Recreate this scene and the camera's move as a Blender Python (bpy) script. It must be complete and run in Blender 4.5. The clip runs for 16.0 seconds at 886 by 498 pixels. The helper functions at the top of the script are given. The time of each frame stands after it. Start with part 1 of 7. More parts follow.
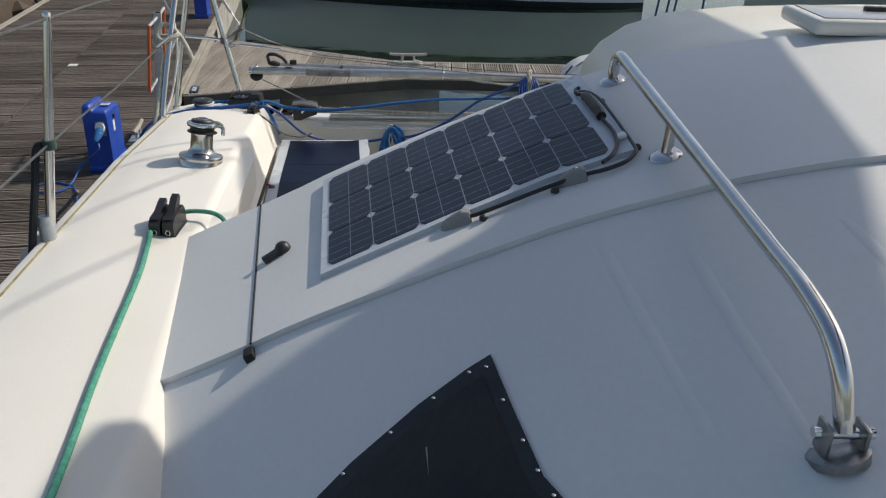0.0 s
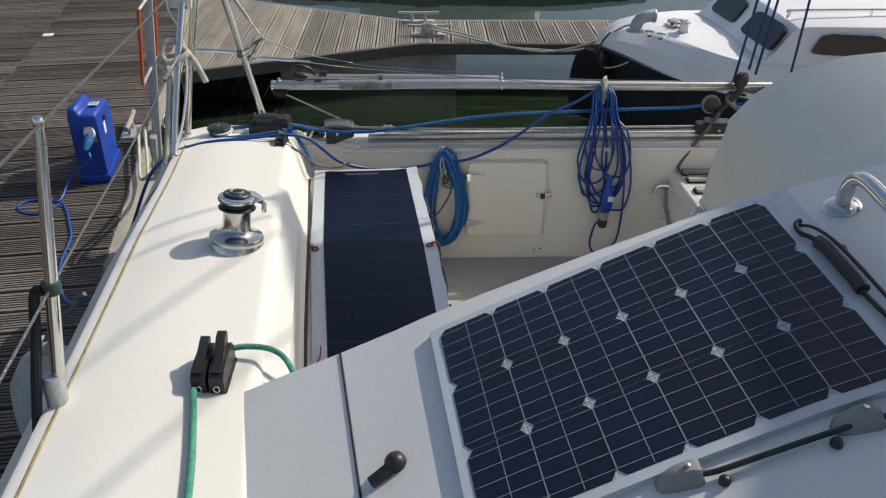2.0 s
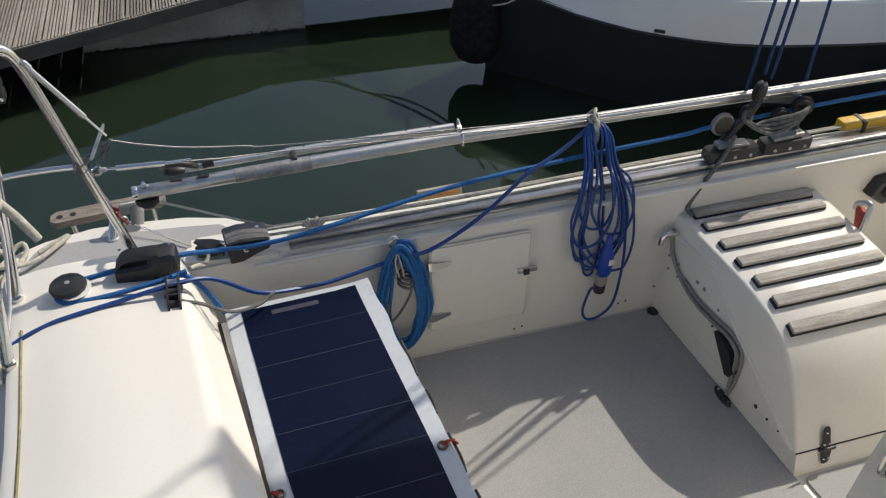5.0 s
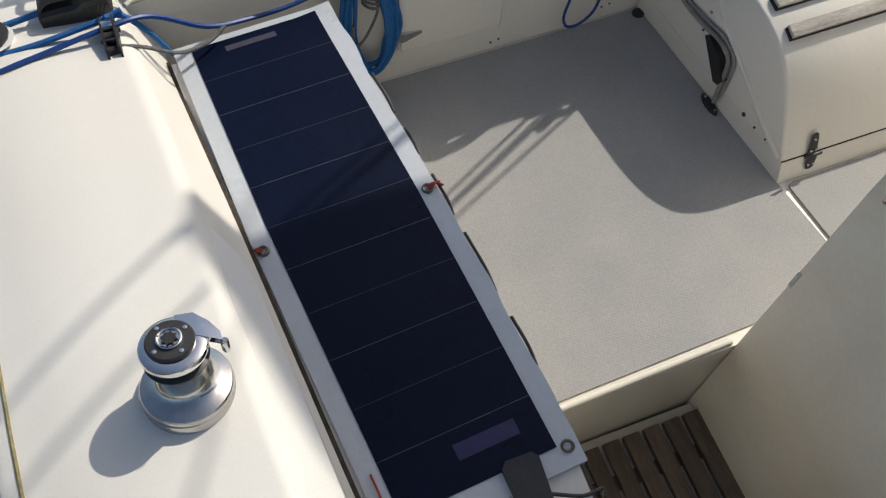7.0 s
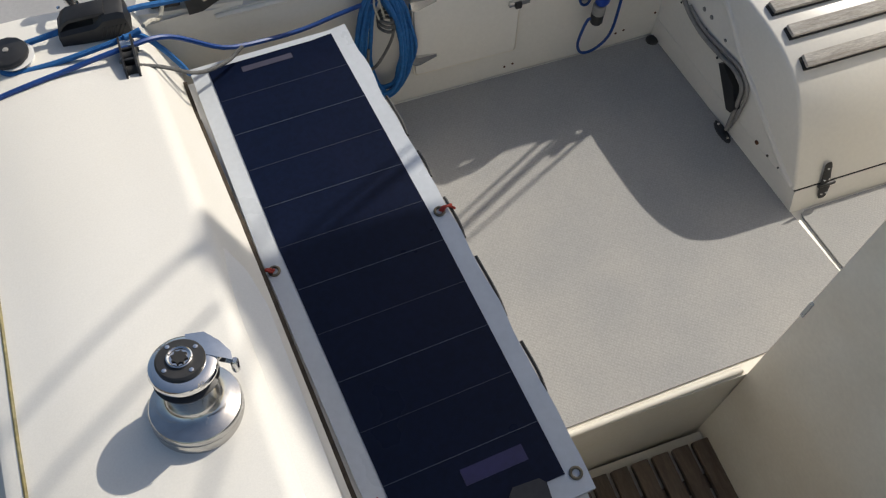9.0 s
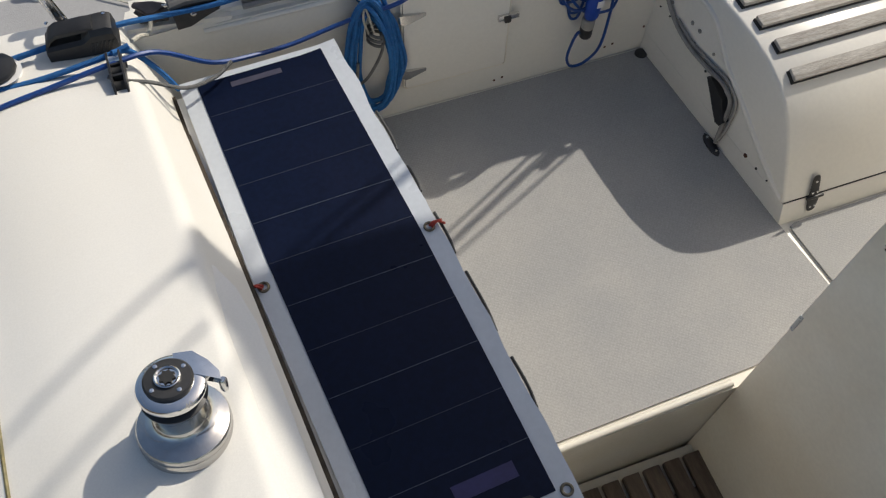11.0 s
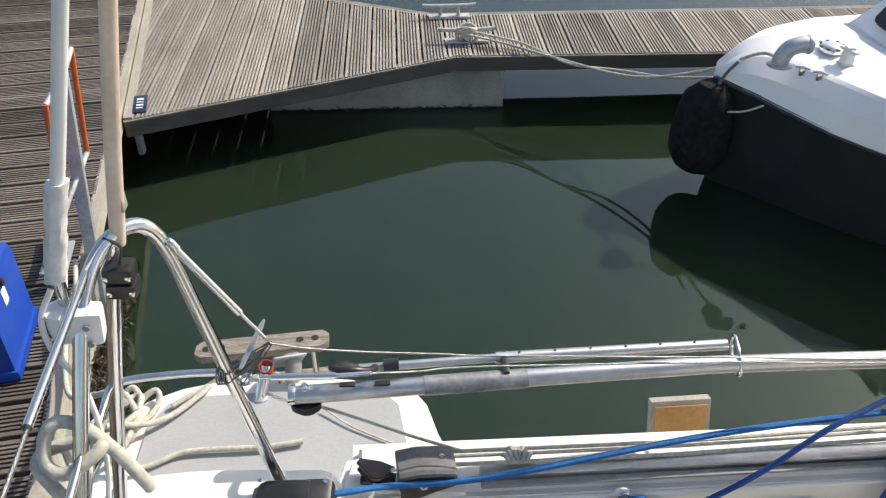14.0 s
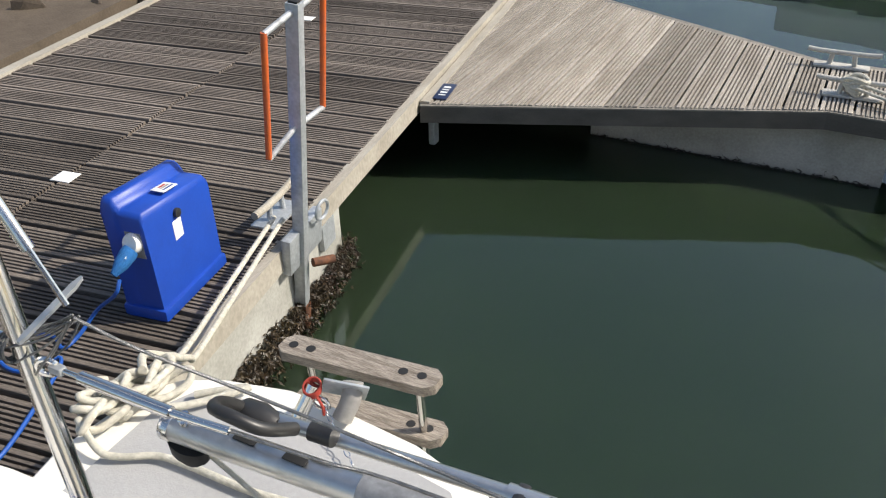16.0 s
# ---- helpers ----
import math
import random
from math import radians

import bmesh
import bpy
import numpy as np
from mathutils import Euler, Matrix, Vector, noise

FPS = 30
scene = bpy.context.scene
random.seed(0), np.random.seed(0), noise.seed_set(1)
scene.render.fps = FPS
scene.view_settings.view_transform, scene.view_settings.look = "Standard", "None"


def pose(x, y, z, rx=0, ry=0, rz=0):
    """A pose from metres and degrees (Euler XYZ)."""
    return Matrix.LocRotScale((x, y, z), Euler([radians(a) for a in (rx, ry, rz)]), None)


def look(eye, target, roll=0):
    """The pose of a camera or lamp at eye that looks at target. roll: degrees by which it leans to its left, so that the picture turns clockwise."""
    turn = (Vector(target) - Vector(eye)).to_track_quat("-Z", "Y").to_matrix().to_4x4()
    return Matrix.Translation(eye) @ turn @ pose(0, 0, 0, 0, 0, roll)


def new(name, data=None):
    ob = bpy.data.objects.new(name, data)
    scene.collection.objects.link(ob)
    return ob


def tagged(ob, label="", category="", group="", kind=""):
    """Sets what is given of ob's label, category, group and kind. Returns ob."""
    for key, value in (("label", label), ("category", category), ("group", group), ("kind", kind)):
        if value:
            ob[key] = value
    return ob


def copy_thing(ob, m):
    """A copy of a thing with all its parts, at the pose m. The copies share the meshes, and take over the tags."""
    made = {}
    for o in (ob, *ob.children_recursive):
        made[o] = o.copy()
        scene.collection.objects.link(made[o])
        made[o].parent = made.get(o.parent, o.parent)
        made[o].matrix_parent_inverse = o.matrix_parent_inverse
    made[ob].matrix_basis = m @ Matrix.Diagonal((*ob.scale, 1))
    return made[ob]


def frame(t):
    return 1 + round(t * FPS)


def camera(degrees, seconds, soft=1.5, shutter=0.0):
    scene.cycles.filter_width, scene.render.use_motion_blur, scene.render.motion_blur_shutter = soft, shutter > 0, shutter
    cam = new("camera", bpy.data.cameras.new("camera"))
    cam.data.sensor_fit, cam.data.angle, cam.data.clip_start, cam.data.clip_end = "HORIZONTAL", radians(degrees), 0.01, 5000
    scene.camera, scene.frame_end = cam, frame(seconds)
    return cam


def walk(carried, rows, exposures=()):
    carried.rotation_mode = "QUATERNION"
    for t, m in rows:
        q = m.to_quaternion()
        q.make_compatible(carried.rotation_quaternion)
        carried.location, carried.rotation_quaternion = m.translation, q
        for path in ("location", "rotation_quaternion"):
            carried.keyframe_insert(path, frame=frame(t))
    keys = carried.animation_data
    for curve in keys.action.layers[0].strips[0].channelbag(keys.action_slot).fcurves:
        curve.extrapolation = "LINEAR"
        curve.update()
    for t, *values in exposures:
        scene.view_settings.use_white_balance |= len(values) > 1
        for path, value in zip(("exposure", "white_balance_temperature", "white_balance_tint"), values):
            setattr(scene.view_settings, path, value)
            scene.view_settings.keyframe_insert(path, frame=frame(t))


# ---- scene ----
cam = camera(56.3, 16.0, soft=1.2)
PATH = [
    (0, (-0.218, 1.013, 2.244), (-0.198, 2.817, 1.382), 1.5),
    (0.5, (-0.251, 1.207, 2.312), (-0.27, 2.988, 1.403), 0.7),
    (1, (-0.379, 1.362, 2.344), (-0.399, 3.105, 1.364), -0.3),
    (1.5, (-0.496, 1.527, 2.405), (-0.349, 3.238, 1.381), 0.4),
    (2, (-0.514, 1.702, 2.409), (-0.454, 3.42, 1.386), 0.8),
    (2.5, (-0.48, 1.964, 2.456), (-0.614, 3.696, 1.465), 0.4),
    (3, (-0.555, 2.157, 2.466), (-0.576, 3.883, 1.455), 0.2),
    (3.2, (-0.6, 2.246, 2.491), (-0.522, 3.962, 1.467), 0.4),
    (5.3, (-0.796, 2.936, 2.56), (-0.347, 4.294, 1.163), 0.8),
    (5.5, (-0.778, 2.973, 2.545), (-0.359, 4.241, 1.056), -0.4),
    (6, (-0.748, 3.024, 2.525), (-0.404, 4.074, 0.857), -2.5),
    (6.5, (-0.764, 3.04, 2.52), (-0.434, 3.969, 0.78), -1.1),
    (7, (-0.777, 3.044, 2.525), (-0.429, 3.938, 0.77), 1.0),
    (7.5, (-0.78, 3.05, 2.521), (-0.435, 3.945, 0.765), 0.8),
    (8, (-0.782, 3.051, 2.522), (-0.437, 3.955, 0.772), 1.0),
    (8.5, (-0.783, 3.05, 2.527), (-0.439, 3.971, 0.786), 1.2),
    (9, (-0.778, 3.048, 2.529), (-0.438, 3.991, 0.798), 0.8),
    (11.5, (-0.771, 3.068, 2.533), (-0.4, 4.032, 0.821), 1.6),
    (12, (-0.765, 3.082, 2.539), (-0.399, 4.167, 0.9), 0.6),
    (12.5, (-0.751, 3.108, 2.568), (-0.377, 4.447, 1.131), 0.0),
    (13, (-0.803, 3.238, 2.534), (-0.412, 4.705, 1.233), 1.9),
    (13.5, (-0.854, 3.479, 2.526), (-0.526, 5.008, 1.28), 2.4),
    (14, (-0.84, 3.597, 2.488), (-0.74, 5.188, 1.279), 0.6),
    (14.5, (-0.706, 3.717, 2.321), (-1.004, 5.289, 1.122), -1.4),
    (15, (-0.601, 3.889, 2.314), (-1.047, 5.416, 1.102), -0.4),
    (15.5, (-0.56, 4.102, 2.275), (-1.1, 5.603, 1.069), 0.7),
    (16, (-0.459, 4.196, 2.029), (-1.233, 5.683, 0.938), -1.1),
]
walk(cam, [(t, look(eye, target, roll)) for t, eye, target, roll in PATH],
     [(0.0, 0.08), (3.0, 0.20), (5.5, 0.08), (7.0, 0.03), (9.0, 0.03), (11.5, 0.03), (12.5, 0.04), (13.3, 0.42), (14.0, 0.78), (14.5, 0.80), (15.0, 0.60), (15.5, 0.70), (16.0, 0.78)])

# ---- world, sun ----
SUN_DIR = Vector((0.67, 0.38, 0.68)).normalized()   # towards the sun
world = bpy.data.worlds.new("sky")
scene.world = world
world.use_nodes = True
wn, wl = world.node_tree.nodes, world.node_tree.links
sky = wn.new("ShaderNodeTexSky")
sky.sky_type, sky.sun_disc = "NISHITA", False
sky.sun_elevation = math.asin(SUN_DIR.z)
sky.sun_rotation = math.atan2(SUN_DIR.x, SUN_DIR.y)
sky.dust_density, sky.air_density = 2.3, 1.1
wl.new(sky.outputs[0], wn["Background"].inputs[0])
wn["Background"].inputs[1].default_value = 0.103
sun = new("sun", bpy.data.lights.new("sun", "SUN"))
sun.data.energy, sun.data.angle, sun.data.color = 3.4, radians(0.6), (1.0, 0.93, 0.82)
sun.matrix_world = look(SUN_DIR * 30, (0, 0, 0))


# ---- materials ----
def material(name, col, rough=0.5, metal=0.0, vary=0.12, scale=8.0, fine=90.0, bump=0.1, bump_scale=60.0, col2=None,
             island=0.0, spec=0.5, coat=0.0, stretch=(1, 1, 1), rough_vary=0.1, place=None):
    """A Principled surface with variation at two scales and fine relief. col2: the colour of stains and wear. place: the way of the grain in degrees, where many pieces share one mesh."""
    m = bpy.data.materials.new(name)
    m.use_nodes = True
    n, l = m.node_tree.nodes, m.node_tree.links
    b = n["Principled BSDF"]
    b.inputs["Metallic"].default_value = metal
    b.inputs["Specular IOR Level"].default_value = spec
    b.inputs["Coat Weight"].default_value = coat
    co = n.new("ShaderNodeTexCoord")
    mp = n.new("ShaderNodeMapping")
    mp.inputs["Scale"].default_value = stretch
    if place is None:
        l.new(co.outputs["Object"], mp.inputs[0])
    else:
        turn, geo = n.new("ShaderNodeMapping"), n.new("ShaderNodeNewGeometry")
        turn.inputs["Rotation"].default_value = (0, 0, radians(-place))
        l.new(geo.outputs["Position"], turn.inputs[0])
        l.new(turn.outputs[0], mp.inputs[0])

    def noise_tex(s, detail=4.0):
        t = n.new("ShaderNodeTexNoise")
        t.inputs["Scale"].default_value, t.inputs["Detail"].default_value = s, detail
        l.new(mp.outputs[0], t.inputs["Vector"])
        return t
    big, small = noise_tex(scale), noise_tex(fine, 3.0)
    ramp = n.new("ShaderNodeValToRGB")
    ramp.color_ramp.elements[0].position, ramp.color_ramp.elements[1].position = 0.35, 0.72
    c2 = col2 or tuple(c * (1 - vary * 1.6) for c in col)
    ramp.color_ramp.elements[0].color = (*col, 1)
    ramp.color_ramp.elements[1].color = (*[a + (b2 - a) * (1.0 if col2 is None else 0.8) for a, b2 in zip(col, c2)], 1)
    l.new(big.outputs[0], ramp.inputs[0])
    mix = n.new("ShaderNodeMix")
    mix.data_type, mix.blend_type = "RGBA", "MULTIPLY"
    mix.inputs[0].default_value = 1.0
    mr = n.new("ShaderNodeMapRange")
    mr.inputs["From Min"].default_value, mr.inputs["From Max"].default_value = 0.3, 0.7
    mr.inputs["To Min"].default_value, mr.inputs["To Max"].default_value = 1 - vary, 1.0
    l.new(small.outputs[0], mr.inputs[0])
    l.new(ramp.outputs[0], mix.inputs[6])
    l.new(mr.outputs[0], mix.inputs[7])
    out = mix.outputs[2]
    if island:
        oi = n.new("ShaderNodeObjectInfo")
        gi = n.new("ShaderNodeNewGeometry")
        ad = n.new("ShaderNodeMath")
        ad.operation = "ADD"
        l.new(oi.outputs["Random"], ad.inputs[0])
        l.new(gi.outputs["Random Per Island"], ad.inputs[1])
        fr = n.new("ShaderNodeMath")
        fr.operation = "FRACT"
        l.new(ad.outputs[0], fr.inputs[0])
        m2 = n.new("ShaderNodeMapRange")
        m2.inputs["To Min"].default_value, m2.inputs["To Max"].default_value = 1 - island, 1 + island * 0.4
        l.new(fr.outputs[0], m2.inputs[0])
        mx = n.new("ShaderNodeMix")
        mx.data_type, mx.blend_type = "RGBA", "MULTIPLY"
        mx.inputs[0].default_value = 1.0
        l.new(out, mx.inputs[6])
        l.new(m2.outputs[0], mx.inputs[7])
        out = mx.outputs[2]
    l.new(out, b.inputs["Base Color"])
    rr = n.new("ShaderNodeMapRange")
    rr.inputs["To Min"].default_value, rr.inputs["To Max"].default_value = max(0.0, rough - rough_vary), min(1.0, rough + rough_vary)
    l.new(big.outputs[0], rr.inputs[0])
    l.new(rr.outputs[0], b.inputs["Roughness"])
    if bump:
        bt = noise_tex(bump_scale, 5.0)
        bp = n.new("ShaderNodeBump")
        bp.inputs["Strength"].default_value, bp.inputs["Distance"].default_value = bump, 0.004
        l.new(bt.outputs[0], bp.inputs["Height"])
        l.new(bp.outputs[0], b.inputs["Normal"])
    return m


GEL = material("gelcoat", (0.74, 0.72, 0.665), 0.32, vary=0.04, scale=2.2, bump=0.03, bump_scale=30, col2=(0.71, 0.68, 0.61))
GEL_COOL = material("painted gelcoat", (0.71, 0.71, 0.69), 0.42, vary=0.04, scale=2.0, bump=0.04, bump_scale=40, col2=(0.67, 0.665, 0.64))
GEL_CREAM = material("cream gelcoat", (0.800, 0.767, 0.678), 0.35, vary=0.06, scale=3.0, bump=0.03, bump_scale=25, col2=(0.68, 0.61, 0.49))
NONSKID = material("white nonskid deck", (0.74, 0.72, 0.665), 0.6, vary=0.05, scale=2.5, fine=300, bump=0.10, bump_scale=700, col2=(0.71, 0.68, 0.61))
SOLE = material("grey nonskid mat", (0.328, 0.328, 0.322), 0.75, vary=0.16, scale=5.0, fine=220, bump=0.10, bump_scale=420, col2=(0.395, 0.385, 0.365))
GREY_PAD = material("grey deck paint", (0.37, 0.37, 0.37), 0.7, vary=0.08, scale=3.0, bump=0.25, bump_scale=300)


def dimpled(m, pitch, depth, tone):
    """Adds a moulded diamond grid to a surface: relief, and a darker tone between the diamonds."""
    n, l = m.node_tree.nodes, m.node_tree.links
    b = n["Principled BSDF"]
    geo, mp = n.new("ShaderNodeNewGeometry"), n.new("ShaderNodeMapping")
    mp.inputs["Rotation"].default_value = (0, 0, radians(38))
    l.new(geo.outputs["Position"], mp.inputs[0])
    waves = []
    for axis in ("X", "Y"):
        w = n.new("ShaderNodeTexWave")
        w.bands_direction = axis
        w.inputs["Scale"].default_value = 2 * math.pi / (20 * pitch)
        w.inputs["Distortion"].default_value = 0.4
        l.new(mp.outputs[0], w.inputs["Vector"])
        waves.append(w)
    mul = n.new("ShaderNodeMath")
    mul.operation = "MULTIPLY"
    l.new(waves[0].outputs["Fac"], mul.inputs[0])
    l.new(waves[1].outputs["Fac"], mul.inputs[1])
    rng_ = n.new("ShaderNodeMapRange")
    rng_.inputs["To Min"].default_value, rng_.inputs["To Max"].default_value = 1 - tone, 1 + tone
    l.new(mul.outputs[0], rng_.inputs[0])
    mix = n.new("ShaderNodeMix")
    mix.data_type, mix.blend_type = "RGBA", "MULTIPLY"
    mix.inputs[0].default_value = 1.0
    l.new(b.inputs["Base Color"].links[0].from_socket, mix.inputs[6])
    l.new(rng_.outputs[0], mix.inputs[7])
    l.new(mix.outputs[2], b.inputs["Base Color"])
    bp = n.new("ShaderNodeBump")
    bp.inputs["Strength"].default_value, bp.inputs["Distance"].default_value = depth, 0.002
    l.new(mul.outputs[0], bp.inputs["Height"])
    l.new(b.inputs["Normal"].links[0].from_socket, bp.inputs["Normal"])
    l.new(bp.outputs[0], b.inputs["Normal"])


dimpled(SOLE, 0.0075, 0.10, 0.035)
STEEL = material("stainless steel", (0.72, 0.71, 0.69), 0.16, metal=1.0, vary=0.06, scale=14, bump=0.02)
CHROME = material("polished chrome", (0.80, 0.79, 0.77), 0.09, metal=1.0, vary=0.05, scale=20, bump=0.0, rough_vary=0.04)
ALU = material("dull aluminium", (0.62, 0.62, 0.61), 0.38, metal=1.0, vary=0.12, scale=18, bump=0.05, col2=(0.45, 0.45, 0.44))
GALV = material("galvanised steel", (0.52, 0.55, 0.57), 0.5, metal=0.6, vary=0.2, scale=25, bump=0.08, col2=(0.40, 0.42, 0.44))
BLACK = material("black plastic", (0.018, 0.018, 0.019), 0.42, vary=0.25, scale=20, bump=0.08, col2=(0.035, 0.034, 0.033))
RUBBER = material("black seal", (0.012, 0.012, 0.012), 0.7, vary=0.2, bump=0.1)
GREY_PLASTIC = material("weathered grey plastic", (0.30, 0.29, 0.27), 0.55, vary=0.15, scale=30, bump=0.1, col2=(0.22, 0.21, 0.20))
WHITE_PLASTIC = material("white plastic", (0.78, 0.77, 0.74), 0.4, vary=0.06, scale=20, bump=0.02)
PV_BACK = material("white panel backing", (0.54, 0.57, 0.60), 0.30, vary=0.06, scale=6, bump=0.06, bump_scale=14)
PV_CELL = material("monocrystalline cell", (0.009, 0.0125, 0.033), 0.34, vary=0.2, scale=6, bump=0.0, spec=0.45, island=0.15)
PV_FILM = material("thin film cell", (0.0036, 0.0075, 0.0240), 0.30, vary=0.3, scale=5, bump=0.10, bump_scale=7, spec=0.15, col2=(0.0046, 0.0078, 0.027))
PV_LINE = material("silver grid line", (0.34, 0.37, 0.42), 0.4, metal=0.3, vary=0.1, bump=0.0)
PV_FAINT = material("very faint cell joint", (0.035, 0.042, 0.065), 0.4, vary=0.2, bump=0.0)
PV_DIM = material("faint cell joint", (0.065, 0.08, 0.11), 0.4, vary=0.15, bump=0.0)
TEAK = material("weathered teak", (0.60, 0.565, 0.51), 0.8, vary=0.34, scale=9, fine=60, bump=0.5, bump_scale=70, col2=(0.33, 0.295, 0.25), stretch=(1, 7, 7), island=0.2)
TREAD = material("weathered ladder tread", (0.36, 0.315, 0.265), 0.85, vary=0.45, scale=16, fine=70, bump=0.9, bump_scale=50, col2=(0.13, 0.10, 0.078), stretch=(1, 6, 6))
TEAK_Y = material("weathered teak grating", (0.20, 0.15, 0.11), 0.8, vary=0.3, scale=9, fine=60, bump=0.5, bump_scale=70, col2=(0.11, 0.085, 0.065), stretch=(7, 1, 7), island=0.25)
DOCK = material("weathered dock plank", (0.250, 0.212, 0.180), 0.9, vary=0.45, scale=1.6, fine=38, bump=0.6, bump_scale=50, col2=(0.120, 0.102, 0.088), stretch=(1, 8, 8), island=0.42, spec=0.12, place=8.8)
FINGER = material("bleached dock plank", (0.46, 0.42, 0.365), 0.9, vary=0.42, scale=1.8, fine=36, bump=0.6, bump_scale=50, col2=(0.27, 0.235, 0.195), stretch=(8, 1, 8), island=0.34, spec=0.2, place=0)
FASCIA = material("weathered timber fascia", (0.40, 0.37, 0.31), 0.8, vary=0.25, scale=3.0, fine=50, bump=0.3, col2=(0.28, 0.25, 0.20), stretch=(6, 1, 1))
FASCIA_DARK = material("wet dark timber and gap shade", (0.10, 0.092, 0.08), 0.75, vary=0.3, scale=3.0, bump=0.4, col2=(0.06, 0.056, 0.05), stretch=(1, 6, 6))
FASCIA_WORN = material("worn beam arris", (0.26, 0.24, 0.205), 0.8, vary=0.4, scale=4.0, fine=50, bump=0.4, col2=(0.11, 0.10, 0.088), stretch=(1, 6, 6))
CONCRETE = material("stained concrete float", (0.44, 0.435, 0.40), 0.85, vary=0.2, scale=3.5, bump=0.4, bump_scale=30, col2=(0.22, 0.215, 0.18))
WEED_DARK = material("dark seaweed", (0.022, 0.018, 0.009), 0.6, vary=0.4, scale=14, bump=0.4, island=0.5)
WEED = material("brown seaweed", (0.060, 0.042, 0.014), 0.5, vary=0.5, scale=9, bump=0.4, col2=(0.034, 0.012, 0.008), island=0.7, place=0)
BLUE_BOX = material("blue polyethylene", (0.006, 0.052, 0.36), 0.45, vary=0.08, scale=9, bump=0.06, bump_scale=150, col2=(0.005, 0.043, 0.30))
BLUE_CABLE = material("blue cable sheath", (0.005, 0.055, 0.25), 0.42, vary=0.15, scale=30, bump=0.04)
BLUE_ROPE = material("blue braided rope", (0.010, 0.14, 0.42), 0.75, vary=0.3, scale=60, bump=0.8, bump_scale=500, col2=(0.02, 0.16, 0.42))
NAVY_ROPE = material("navy braided rope", (0.010, 0.045, 0.14), 0.75, vary=0.3, scale=60, bump=0.8, bump_scale=500, col2=(0.02, 0.09, 0.24))
GREEN_ROPE = material("green braided rope", (0.06, 0.33, 0.22), 0.8, vary=0.3, scale=70, bump=0.8, bump_scale=500, col2=(0.14, 0.42, 0.32))
WHITE_ROPE = material("white braided rope", (0.64, 0.61, 0.52), 0.85, vary=0.3, scale=60, bump=0.6, bump_scale=750, col2=(0.46, 0.44, 0.36))
GREY_ROPE = material("dirty grey rope", (0.20, 0.20, 0.19), 0.85, vary=0.35, scale=60, bump=0.9, bump_scale=420, col2=(0.12, 0.12, 0.115))
RED = material("red cord", (0.45, 0.05, 0.03), 0.7, vary=0.2, bump=0.3)
ORANGE = material("orange paint", (0.62, 0.12, 0.02), 0.5, vary=0.15, scale=20, bump=0.1, col2=(0.42, 0.10, 0.04))
PLY = material("varnished plywood", (0.46, 0.21, 0.045), 0.5, vary=0.25, scale=6, bump=0.15, col2=(0.50, 0.31, 0.12))
HULL_BLACK = material("black hull paint", (0.030, 0.034, 0.038), 0.42, vary=0.25, scale=4, bump=0.02, spec=0.5)
BOAT_WHITE = material("white boat paint", (0.84, 0.83, 0.82), 0.35, vary=0.04, scale=3, bump=0.03)
TINT = material("tinted glass", (0.012, 0.012, 0.014), 0.06, vary=0.1, bump=0.0, rough_vary=0.02)
FENDER = material("black fender cover", (0.022, 0.022, 0.024), 0.9, vary=0.3, scale=30, bump=0.6, spec=0.1)
MAST_CREAM = material("cream painted pole", (0.66, 0.55, 0.44), 0.5, vary=0.15, scale=12, bump=0.08, col2=(0.50, 0.40, 0.31))
DARK_COVER = material("dark window cover", (0.016, 0.013, 0.012), 0.30, vary=0.4, scale=6, bump=0.10, bump_scale=12, col2=(0.035, 0.022, 0.014))
CLEAT_METAL = material("bleached galvanised metal", (0.56, 0.54, 0.49), 0.6, metal=0.2, vary=0.2, scale=25, bump=0.08)
RUST = material("rusty steel", (0.16, 0.06, 0.025), 0.8, vary=0.4, scale=30, bump=0.4)
YELLOW = material("yellow plastic", (0.70, 0.42, 0.02), 0.5, vary=0.1, bump=0.05)
NAVY = material("navy plate", (0.012, 0.02, 0.06), 0.4, vary=0.1, bump=0.0)
LABEL = material("printed white label", (0.75, 0.74, 0.72), 0.5, vary=0.08, scale=40, bump=0.0)
STONE = material("shore stone", (0.13, 0.10, 0.07), 0.85, vary=0.35, scale=5, bump=0.6, col2=(0.07, 0.052, 0.034), island=0.4)


